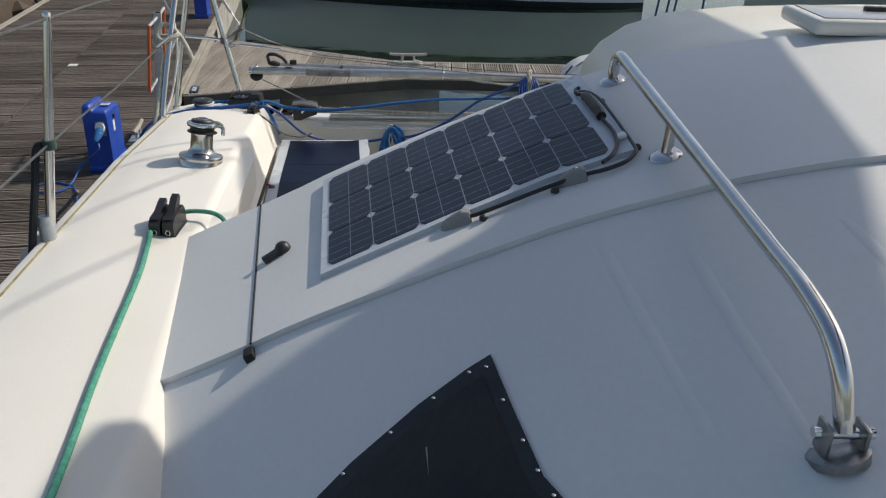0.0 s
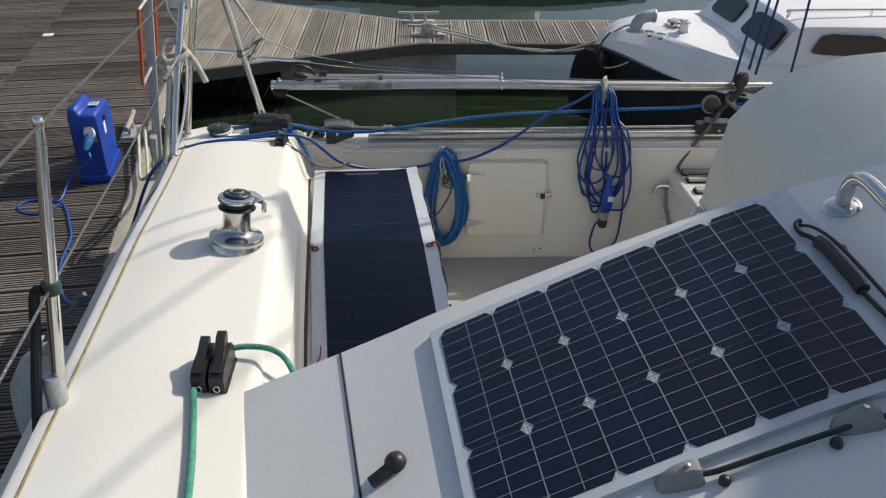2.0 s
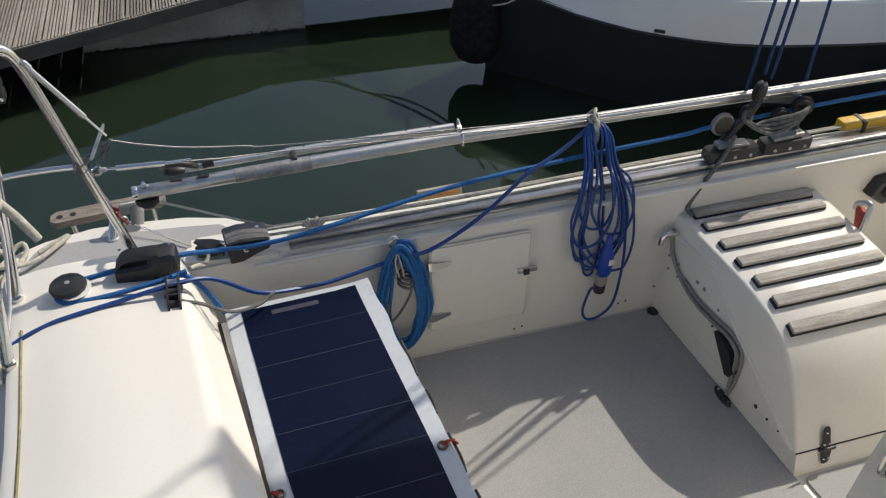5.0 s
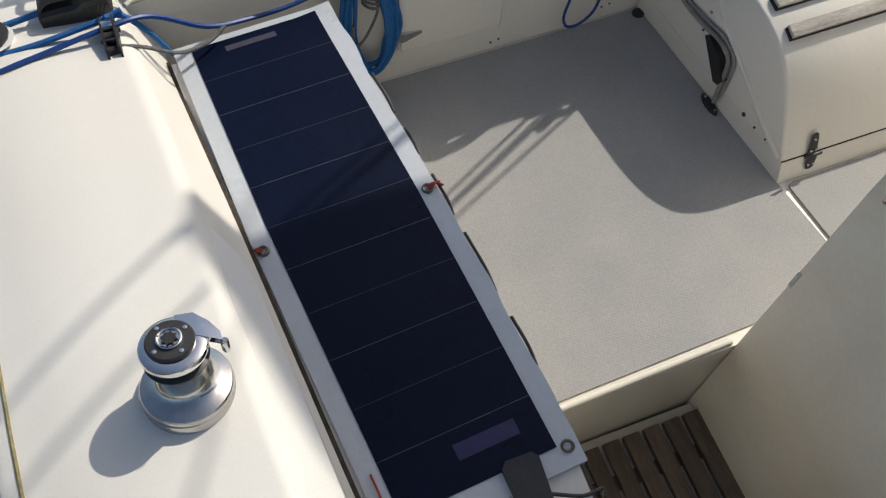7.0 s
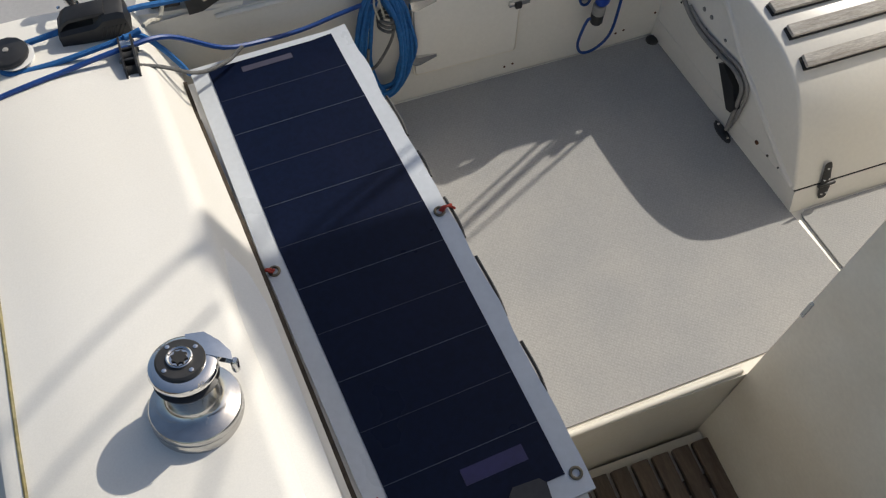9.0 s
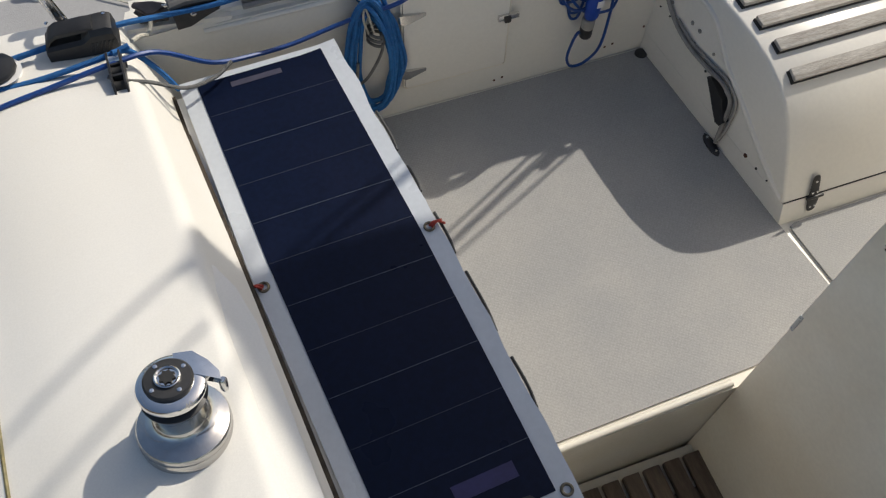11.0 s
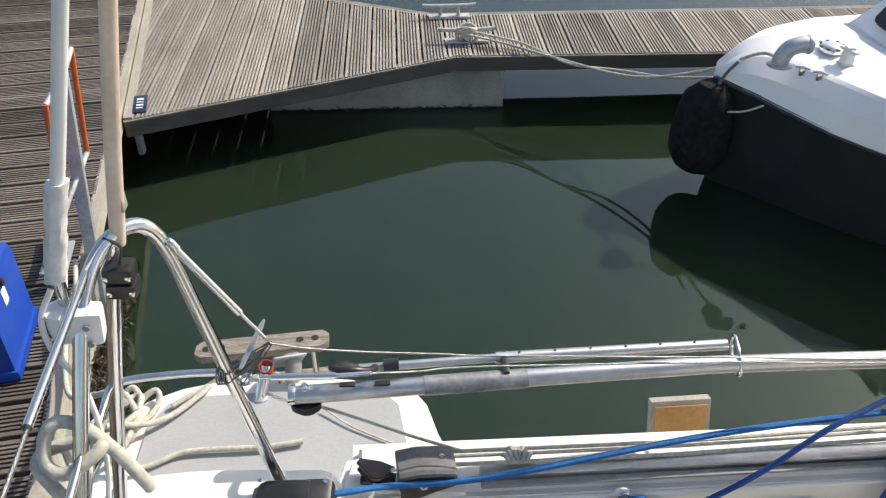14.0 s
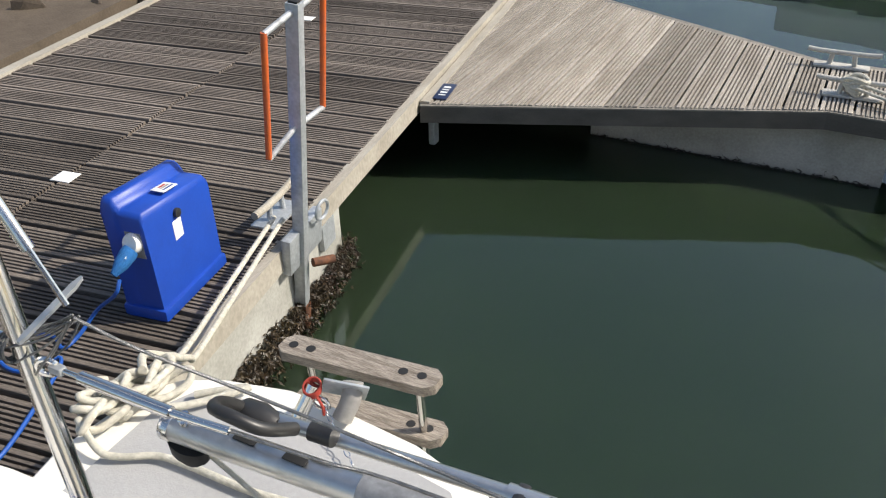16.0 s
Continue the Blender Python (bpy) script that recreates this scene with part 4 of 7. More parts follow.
    box(bm, (0.002, 0, z), (0.010, 0.022, 0.022), 0.003)
    part("foot", bm, STEEL, th)
th = thing("hinge_plate", "small dull steel strip on the corner of the pod wall", "strip", (0.172, 3.497, 1.02))
bm = B()
box(bm, (-0.001, 0, 0), (0.005, 0.010, 0.060), 0.002)
part("leaf", bm, GALV, th)
for z in (-0.022, 0.022):
    bm = B()
    lathe(bm, [(0.0025, 0), (0.002, 0.001)], (-0.0035, 0.0, z), 8, rot3(0, -90, 0))
    part("screw", bm, STEEL, th)

# locker door in the transom
door = thing("door_1", "cream moulded locker door in the transom with steel hinges", "locker door", (-0.170, 4.575, 0.920), kind="structure")
bm = B()
outl = [(-0.145, -0.158), (0.145, -0.158), (0.150, -0.150), (0.150, 0.155), (0.143, 0.165), (-0.143, 0.165), (-0.150, 0.155), (-0.150, -0.150)]
lo = [bm.verts.new((x, 0.008, z)) for x, z in outl]
hi = [bm.verts.new((x * 0.985, -0.008, z * 0.985)) for x, z in outl]
bm.faces.new(hi[::-1])
for k in range(8):
    bm.faces.new((lo[k], lo[(k + 1) % 8], hi[(k + 1) % 8], hi[k]))
part("door_panel", bm, GEL, door)
bm = B()
tube(bm, [(x * 1.012, -0.0035, z * 1.012) for x, z in outl], 0.0028, 6, 2, True, False)
part("seal", bm, GEL_CREAM, door)
for z in (0.105, -0.095):
    bm = B()
    loft(bm, [[(x, -0.007 - t, zz) for zz in (z - w, z - w * 0.6, z + w * 0.6, z + w)] + [(x, -0.004, z + w), (x, -0.004, z - w)] for x, w, t in ((-0.162, 0.010, 0.004), (-0.150, 0.016, 0.010), (-0.138, 0.014, 0.012), (-0.115, 0.010, 0.008), (-0.088, 0.005, 0.004))])
    part("hinge", bm, STEEL, door)
bm = B()
box(bm, (0.145, -0.012, 0.028), (0.060, 0.010, 0.016), 0.002)
part("latch", bm, STEEL, door)
bm = B()
box(bm, (0.140, -0.020, 0.026), (0.018, 0.010, 0.020), 0.003)
part("latch_knob", bm, BLACK, door)

# wall eye and blue rope coil
th = thing("pad_eye", "stainless pad eye on the transom wall", "pad eye", (-0.424, 4.573, 1.135))
bm = B()
tube(bm, [(0.012 * math.cos(a), -0.012, 0.016 * math.sin(a)) for a in (k * math.pi / 6 for k in range(12))], 0.0032, 8, 2, True)
part("ring", bm, STEEL, th)
bm = B()
lathe(bm, [(0.017, 0), (0.016, 0.004), (0.008, 0.008)], (0, 0.004, 0), 16, rot3(90, 0, 0))
part("plate", bm, WHITE_PLASTIC, th)

rng = random.Random(5)
coil = thing("rope_coil", "blue rope coil hanging from the pad eye in the cockpit", "rope coil", (-0.41, 4.545, 0.92))
for k in range(9):
    bm = B()
    w, hgt, dy, dx = 0.062 + rng.uniform(-0.020, 0.014), 0.185 + rng.uniform(-0.03, 0.02), rng.uniform(-0.018, 0.012), rng.uniform(-0.012, 0.012)
    pts = []
    for j in range(14):
        a = 2 * math.pi * j / 14 + math.pi / 2
        pts.append((dx + w * math.cos(a) * (1.0 - 0.25 * math.sin(a)) + rng.uniform(-0.004, 0.004), dy + rng.uniform(-0.006, 0.006), 0.03 + hgt * math.sin(a) - 0.02 * k / 9))
    tube(bm, pts, 0.0058, 8, 4, True)
    part("turn", bm, BLUE_ROPE, coil)
for z in (0.10, 0.085, 0.115):
    bm = B()
    tube(bm, [(0.010 + 0.020 * math.cos(a), -0.004 + 0.026 * math.sin(a), z + 0.004 * math.sin(2 * a)) for a in (k * math.pi / 5 for k in range(10))], 0.004, 8, 3, True)
    part("whipping", bm, GREY_ROPE, coil, "grey cord wrapped round the coil")
bm = B()
tube(bm, [(-0.014, -0.012, 0.212), (-0.005, -0.016, 0.17), (0.004, -0.015, 0.12)], 0.0028, 6, 5)
tube(bm, [(-0.014, -0.012, 0.212), (-0.020, -0.016, 0.17), (-0.010, -0.015, 0.12)], 0.0028, 6, 5)
part("hanger", bm, WHITE_ROPE, coil, "thin white hanging cord")
bm = B()
tube(bm, [(0.02, -0.02, 0.12), (0.02, -0.022, 0.06), (-0.02, -0.022, -0.02), (-0.05, -0.02, -0.04), (-0.045, -0.018, 0.03)], 0.004, 8, 5)
part("tail", bm, GREY_ROPE, coil)

# helm seat
seat = thing("helm_seat", "cream moulded helm seat locker with weathered teak slats on top", "seat", (0.46, 4.58, Z_SOLE))
SEAT = [(4.583, 0.729), (4.583, 1.036), (4.39, 1.036), (4.28, 1.034), (4.21, 1.027), (4.145, 1.013), (4.090, 0.991), (4.045, 0.962), (4.010, 0.926), (3.975, 0.876), (3.945, 0.822), (3.920, 0.772), (3.898, 0.729)]
PLINTH = [(4.583, Z_SOLE - 0.002), (4.583, 0.725), (3.894, 0.725), (3.872, Z_SOLE - 0.002)]


def seat_side(y, z):
    """The leaning outer side of the seat."""
    return 0.447 + 0.085 * (4.575 - y) + 0.041 * (z - 0.66)


bm = B()
loft(bm, [[((seat_side(y, z) + dx) if dx < 0.2 else dx, y + 0.005 * e, z - 0.007 * e) for y, z in SEAT] for dx, e in ((0.0, 1.0), (0.003, 0.35), (0.010, 0.0), (0.7, 0.0), (0.946, 0.0), (0.953, 0.35), (0.956, 1.0))])
part("body", local(bm, seat), GEL, seat, angle=50)
bm = B()
loft(bm, [[((seat_side(y, z) + dx) if dx < 0.2 else dx, y, z) for y, z in PLINTH] for dx in (0.0, 0.7, 0.954)])
part("plinth", local(bm, seat), GEL, seat)
bm = B()
tube(bm, [(0.507, 3.8965, 0.727), (0.72, 3.8965, 0.727), (0.954, 3.8965, 0.727)], 0.0016, 6, 2)
part("seam", local(bm, seat), RUBBER, seat, "dark joint under the lid")
bm = B()
tube(bm, [(seat_side(y, z) + 0.001, y, z) for y, z in ((4.56, 0.968), (4.46, 0.982), (4.372, 0.980), (4.31, 0.944), (4.25, 0.896), (4.165, 0.855), (4.057, 0.797), (3.98, 0.757), (3.912, 0.727))], 0.0085, 8, 4)
part("moulding", local(bm, seat), GEL, seat)
for y, z, tilt, x0 in ((4.566, 1.036, 0, 0.503), (4.503, 1.036, 0, 0.506), (4.413, 1.036, 0.5, 0.509), (4.331, 1.035, 1, 0.513), (4.253, 1.031, 4, 0.521), (4.176, 1.020, 10, 0.531), (4.096, 0.993, 21, 0.536)):
    bm = B()
    box(bm, (x0 + 0.205, y, z + 0.011), (0.408, 0.034, 0.014), 0.003, rot3(tilt, 0, 0.5))
    part("slat", local(bm, seat), TEAK, seat)
    # slightly larger black strip paints the slat's dark ends and shadow edges
    bm = B()
    box(bm, (x0 + 0.204, y, z + 0.003), (0.414, 0.0355, 0.010), 0.002, rot3(tilt, 0, 0.5))
    part("bedding", local(bm, seat), RUBBER, seat, "black strip for the dark ends and shadow edges of the slat")
bm = B()
STRAP = [(4.572, 0.99), (4.550, 0.917), (4.478, 0.862), (4.392, 0.840), (4.30, 0.843), (4.235, 0.850), (4.185, 0.826), (4.174, 0.745), (4.168, 0.675)]
tube(bm, [(seat_side(y, z) - 0.008, y, z) for y, z in STRAP], 0.0068, 8, 5)
part("strap", local(bm, seat), GREY_PLASTIC, seat, "grey worn strap")
bm = B()
tube(bm, [(seat_side(y, z) - 0.006, y, z) for y, z in ((4.470, 0.872), (4.392, 0.856), (4.300, 0.862), (4.222, 0.868), (4.168, 0.836), (4.158, 0.75), (4.164, 0.690))], 0.0050, 8, 5)
part("strap", local(bm, seat), GREY_PLASTIC, seat, "thin grey cord along the strap")
bm = B()
loft(bm, [[(seat_side(y, z) - t, y, z) for y, z in ((4.284, 0.830), (4.270, 0.842), (4.205, 0.816), (4.168, 0.762), (4.176, 0.742), (4.194, 0.738))] for t in (-0.004, 0.010, 0.018)])
part("handle", local(bm, seat), BLACK, seat, "black hand grip")
bm = B()
loft(bm, [[(seat_side(4.17, 0.66) - 0.016 + w * math.cos(a), 4.17 + 0.042 * math.sin(a), Z_SOLE + z) for a in (2 * math.pi * k / 12 for k in range(12))] for z, w in ((0.001, 0.015), (0.007, 0.013), (0.009, 0.008))])
part("strap_plate", local(bm, seat), BLACK, seat)
for dy in (-0.026, 0.026):
    bm = B()
    lathe(bm, [(0.005, 0), (0.004, 0.003)], (seat_side(4.17, 0.66) - 0.016, 4.17 + dy, Z_SOLE + 0.007), 8)
    part("plate_screw", local(bm, seat), STEEL, seat)
for y, z, r in ((4.568, 0.889, 0.005), (4.518, 0.892, 0.005), (4.51, 0.847, 0.003), (4.557, 0.844, 0.003), (4.422, 0.899, 0.007), (4.387, 0.90, 0.007), (4.437, 0.847, 0.007), (4.388, 0.852, 0.007), (4.311, 0.884, 0.005), (4.312, 0.818, 0.004), (4.068, 0.730, 0.007), (4.019, 0.731, 0.004), (3.973, 0.734, 0.003)):
    bm = B()
    lathe(bm, [(r, -0.002), (r * 0.9, 0.002), (r * 0.5, 0.003)], (seat_side(y, z), y, z), 10, rot3(0, -90, 0))
    part("screw_hole", local(bm, seat), RUST if r == 0.007 and z < 0.74 else (GREY_PLASTIC if z > 0.88 else BLACK), seat)
# strap hinge over the joint, following the sloping front
bm = B()
loft(bm, [[(0.596 + w * math.cos(a) * 0.014 + 0.002 * math.sin(a), yy - 0.004 * (1 + 0.4 * math.sin(a)), zz + 0.002 * math.cos(a)) for a in (2 * math.pi * k / 10 for k in range(10))] for zz, yy, w in ((0.686, 3.879, 0.5), (0.690, 3.880, 0.85), (0.700, 3.884, 1.05), (0.715, 3.888, 1.2), (0.730, 3.895, 1.15), (0.750, 3.903, 0.95), (0.775, 3.912, 0.85), (0.786, 3.917, 0.7), (0.790, 3.919, 0.4))])
part("hinge", local(bm, seat), BLACK, seat, "black plastic strap hinge")
bm = B()
lathe(bm, [(0.004, -0.024), (0.0055, -0.020), (0.0055, 0.024), (0.004, 0.027)], (0.599, 3.889, 0.727), 12, rot3(0, 90, 0))
part("hinge_pin", local(bm, seat), BLACK, seat)
for dx, yy, zz in ((0.0, 3.907, 0.775), (-0.007, 3.894, 0.744), (0.007, 3.894, 0.744), (-0.006, 3.879, 0.700), (0.007, 3.879, 0.702)):
    bm = B()
    lathe(bm, [(0.0034, 0), (0.0030, 0.003)], (0.596 + dx, yy, zz), 8, rot3(72, 0, 0))
    part("hinge_screw", local(bm, seat), CHROME, seat)
bm = B()
tube(bm, [(0.458, 4.552, 0.990), (0.425, 4.556, 0.990), (0.408, 4.556, 0.982), (0.404, 4.554, 0.955)], 0.0085, 8, 4)
part("bracket", local(bm, seat), STEEL, seat)

th = thing("floor_drain", "black drain outlet in the cockpit corner", "drain", (0.435, 4.555, Z_SOLE + 0.002))
bm = B()
lathe(bm, [(0.020, 0), (0.019, 0.004), (0.010, 0.006)], seg=14)
part("cap", bm, BLACK, th)
for x, z in ((0.31, 0.715), (0.335, 0.72), (0.43, 0.76), (-0.02, 0.70), (-0.045, 0.695)):
    bm = B()
    lathe(bm, [(0.004, 0), (0.003, 0.002)], (x, 4.573, z), 8, rot3(90, 0, 0))
    solid("wall_screw", bm, RUST, "small rusty screw in the transom wall", "screw", "screws in the transom wall")
# socket on the far wall and the lever on the outer side of the seat
th = thing("wall_socket", "black moulded hood on the transom wall", "socket", (1.20, 4.586, 1.00))
bm = B()
loft(bm, [[(x * w, -d, z * w) for x, z in ((-0.055, -0.010), (-0.030, 0.045), (0.050, 0.055), (0.058, -0.045), (0.010, -0.055))] for d, w in ((-0.004, 1.0), (0.022, 1.0), (0.034, 0.86))])
part("hood", bm, BLACK, th)
bm = B()
lathe(bm, [(0.022, 0), (0.022, 0.006), (0.016, 0.007), (0.016, 0.002)], (0.008, -0.033, 0.002), 16, rot3(90, 0, 0))
part("collar", bm, RUBBER, th)
th = thing("control_lever", "grey hooked lever with a red inner face beside the seat", "lever", (0.985, 4.395, 0.97))
bm = B()
tube(bm, [(0, 0.052, 0.086), (0, 0.052, 0.102), (0, 0.036, 0.118), (0, 0.012, 0.132), (0, 0.002, 0.122), (0, 0.0, 0.08), (0, 0.0, 0.0)], 0.0085, 10, 5)
part("stem", bm, GALV, th)
bm = B()
loft(bm, [[(x, y, z) for y, z in ((0.044, 0.088), (0.042, 0.100), (0.030, 0.104), (0.012, 0.100), (0.010, 0.02), (0.022, 0.02))] for x in (-0.006, 0.006)])
part("red_face", bm, RED, th)
bm = B()
lathe(bm, [(0.022, -0.03), (0.024, -0.012), (0.020, 0.004)], (-0.002, 0.0, -0.010), 14, rot3(0, 90, 0))
part("hub", bm, GREY_PLASTIC, th)

# ---- stern hardware ----
turret = thing("swivel_block", "black deck swivel block for the blue line on the aft deck", "block", (-1.210, 4.446, 1.235))
LOBES = [(-0.058, 0.012), (-0.050, -0.010), (-0.020, -0.034), (0.016, -0.036), (0.048, -0.022), (0.058, -0.008), (0.044, 0.012), (0.018, 0.034), (-0.022, 0.036), (-0.046, 0.026)]
bm = B()
slab(bm, LOBES, -0.008, 0.008)
bmesh.ops.bevel(bm, geom=[e for e in bm.edges if all(v.co.z > 0.007 for v in e.verts)], offset=0.004, segments=2, affect="EDGES")
part("base", bm, BLACK, turret)
bm = B()
lathe(bm, [(0.040, 0.009), (0.037, 0.013), (0.031, 0.021), (0.037, 0.030), (0.040, 0.033)], (0.006, -0.004, 0), 28)
part("sheave", bm, WHITE_PLASTIC, turret, "white plastic sheave")
bm = B()
lathe(bm, [(0.041, 0.034), (0.042, 0.040), (0.039, 0.045), (0.028, 0.0475), (0.010, 0.048)], (-0.004, 0.002, 0), 13)
part("cap", bm, BLACK, turret, angle=30)
bm = B()
lathe(bm, [(0.006, 0.048), (0.006, 0.050), (0.003, 0.051)], (-0.004, 0.002, 0), 10)
part("bolt", bm, GREY_PLASTIC, turret)


def deck_box(name, label, at, size, turn, mat, cat):
    """A low moulded jammer with a cut front, side grooves and two screws."""
    th = thing(name, label, cat, at, turn=turn)
    w, d, h = size
    bm = B()
    loft(bm, [[(x * w, y * d, z * h * t) for y, z in ((-0.5, 0), (-0.5, 0.80), (-0.36, 0.97), (0.40, 1.0), (0.5, 0.85), (0.5, 0))] for x, t in ((-0.5, 0.50), (-0.47, 0.58), (-0.30, 0.62), (0.02, 0.66), (0.10, 0.80), (0.16, 0.97), (0.40, 1.0), (0.48, 0.92), (0.5, 0.60))])
    part("housing", bm, mat, th, angle=30)
    bm = B()
    loft(bm, [[(x * w, y * d, zc * h + z * h) for y, z in ((-0.34, -0.07), (-0.34, 0.05), (-0.26, 0.09), (0.30, 0.09), (0.36, 0.04), (0.36, -0.07))] for x, zc in ((-0.47, 0.52), (-0.40, 0.78), (-0.30, 0.92), (0.10, 0.97), (0.22, 0.95))])
    part("lever", bm, BLACK, th, angle=30)
    for k in range(6):
        bm = B()
        box(bm, (w * (0.12 + 0.06 * k), -d * 0.5 - 0.0005, h * 0.34), (0.003, 0.003, h * 0.42), 0.0006, rot3(0, 24, 0))
        part("rib", bm, BLACK, th)
    lid_screws(th, [(w * 0.40, d * 0.3, h * 0.99), (-w * 0.40, d * 0.34, h * 0.99)])
    return th


deck_box("line_jammer", "black plastic line jammer on the aft deck", (-1.040, 4.486, 1.243), (0.142, 0.060, 0.062), -3, BLACK, "jammer")
bm = B()
slab(bm, [(-0.985, 4.560), (-0.85, 4.572), (-0.73, 4.580), (-0.73, 4.69), (-0.80, 4.70), (-0.96, 4.66)], 1.10, lambda x, y: 1.176 - 0.22 * max(0.0, x + 0.85))
bmesh.ops.bevel(bm, geom=[e for e in bm.edges if all(v.co.z > 1.15 for v in e.verts)], offset=0.018, segments=3, affect="EDGES")
solid("track_pad", bm, GEL, "white moulded pad of the deck under the track end", "deck", kind="structure")
WORN_DARK = material("dark weathered plastic", (0.055, 0.052, 0.050), 0.5, vary=0.25, scale=25)
WORN_GREY = material("bleached grey plastic", (0.17, 0.165, 0.16), 0.55, vary=0.25, scale=25, col2=(0.10, 0.095, 0.09))
th = thing("track_stop", "weathered grey track end fitting with a steel bolt", "track fitting", (-0.806, 4.592, 1.164), turn=5)
th.scale = (0.93, 1.0, 0.86)
bm = B()
loft(bm, [[(x, y, z) for y, z in ((-0.030, z0), (-0.030, z1 - 0.012), (0.030, z1 - 0.012), (0.030, z0))] for x, z0, z1 in ((-0.054, 0.000, 0.080), (-0.020, 0.000, 0.086), (0.020, 0.018, 0.082), (0.056, 0.030, 0.074))])
part("body", bm, WORN_DARK, th, angle=30)
bm = B()
loft(bm, [[(x, y, z1 + dz) for y, dz in ((-0.033, -0.013), (-0.033, -0.002), (-0.026, 0.003), (0.026, 0.003), (0.033, -0.002), (0.033, -0.013))] for x, z1 in ((-0.059, 0.078), (-0.056, 0.083), (-0.018, 0.089), (0.022, 0.085), (0.056, 0.077), (0.060, 0.072))])
part("top_plate", bm, WORN_GREY, th, "bleached grey top plate", angle=30)
bm = B()
lathe(bm, [(0.010, 0), (0.010, 0.003), (0.007, 0.008), (0.003, 0.009)], (-0.008, -0.031, 0.046), 12, rot3(90, 0, 0))
part("bolt", bm, CHROME, th)
lid_screws(th, [(0.034, 0.004, 0.086)], 0.006)
bm = B()
box(bm, (0.052, -0.031, 0.044), (0.014, 0.004, 0.014), 0.001)
part("catch", bm, BLACK, th)
th = thing("cheek_block", "worn brown cheek block beside the track end", "block", (-0.902, 4.596, 1.184), turn=-8)
th.scale = (0.88, 0.9, 0.9)
for z, k in ((0.026, 1.0), (0.004, 1.0)):
    bm = B()
    slab(bm, [(x * k, y * k) for x, y in ((-0.042, 0.014), (-0.036, 0.026), (0.010, 0.022), (0.042, 0.010), (0.044, -0.004), (0.014, -0.026), (-0.002, -0.026))], z, z + 0.007)
    bmesh.ops.bevel(bm, geom=[e for e in bm.edges if all(v.co.z > z + 0.006 for v in e.verts)], offset=0.0025, segments=2, affect="EDGES")
    part("cheek", bm, material("worn brown plastic", (0.105, 0.078, 0.068), 0.45, vary=0.3, scale=30), th)
bm = B()
lathe(bm, [(0.021, 0.011), (0.016, 0.018), (0.021, 0.026)], (0, 0, 0), 18)
part("sheave", bm, RUBBER, th)
bm = B()
box(bm, (0.006, 0.004, 0.000), (0.076, 0.040, 0.012), 0.005)
part("foot", bm, BLACK, th)
bm = B()
tube(bm, [(0.036, 0.0, 0.030), (0.056, -0.004, 0.034)], 0.0055, 10, smooth=False)
part("pin", bm, STEEL, th)

cam_cleat = thing("cam_cleat", "black upright cam cleat frame with rollers on the aft deck", "cleat", (-0.984, 4.368, 1.246))
cam_cleat.scale = (1.05, 1.15, 1.2)
for sx in (-0.012, 0.012):
    bm = B()
    loft(bm, [[(sx + t, y, z) for y, z in ((-0.044, -0.006), (-0.046, 0.012), (-0.036, 0.026), (0.036, 0.034), (0.042, 0.028), (0.042, -0.008))] for t in (-0.002, 0.002)])
    part("side_plate", bm, BLACK, cam_cleat)
for y, z, m in ((-0.028, 0.012, RUBBER), (0.000, 0.018, RUBBER), (0.026, 0.022, STEEL)):
    bm = B()
    lathe(bm, [(0.010, -0.011), (0.0085, -0.004), (0.0085, 0.004), (0.010, 0.011)], (0, y, z), 14, rot3(0, 90, 0))
    part("roller", bm, m, cam_cleat)
for y in (-0.014, 0.013):
    bm = B()
    box(bm, (0, y, 0.016), (0.022, 0.005, 0.020), 0.001)
    part("bar", bm, BLACK, cam_cleat)
bm = B()
box(bm, (0, -0.002, -0.006), (0.034, 0.094, 0.010), 0.003)
part("base", bm, BLACK, cam_cleat)

# pushpit
PP = thing("pushpit", "polished stainless steel pushpit rail on the stern quarter", "railing", (-1.2, 4.5, 1.23))
ARCH_IN, ARCH_OUT = Vector((-1.056, 4.535, 1.215)), Vector((-1.322, 4.235, 1.255))
bm = B()
tube(bm, [ARCH_OUT, Vector((-1.300, 4.345, 1.50)), Vector((-1.282, 4.446, 1.69)), Vector((-1.274, 4.486, 1.752)), Vector((-1.260, 4.535, 1.785)), Vector((-1.233, 4.576, 1.797)), Vector((-1.207, 4.595, 1.783)),
          Vector((-1.189, 4.601, 1.738)), Vector((-1.163, 4.590, 1.64)), Vector((-1.128, 4.572, 1.50)), ARCH_IN], 0.0115, 14, 6)
part("hoop", local(bm, PP), STEEL, PP)
bm = B()
tube(bm, [(-1.340, 4.486, 1.220), (-1.294, 4.538, 1.54), (-1.248, 4.570, 1.786)], 0.0115, 14, 6)
part("upright", local(bm, PP), STEEL, PP)
bm = B()
tube(bm, [(-1.295, 4.340, 1.49), (-1.300, 4.41, 1.515), (-1.300, 4.48, 1.528), (-1.294, 4.538, 1.524), (-1.21, 4.562, 1.515), (-1.132, 4.574, 1.505)], 0.0065, 12, 6)
part("mid_rail", local(bm, PP), STEEL, PP)
for p in ((-1.340, 4.486, 1.217), (-1.056, 4.535, 1.205), (-1.322, 4.235, 1.250)):
    bm = B()
    lathe(bm, [(0.024, 0), (0.024, 0.004), (0.016, 0.008), (0.016, 0.022)], p, 18)
    part("foot", local(bm, PP), STEEL, PP)
bm = B()
tube(bm, [(-1.190, 4.600, 1.752), (-1.182, 4.597, 1.755), (-1.173, 4.597, 1.742)], 0.0070, 10, 4)
part("eye_bolt", local(bm, PP), STEEL, PP)

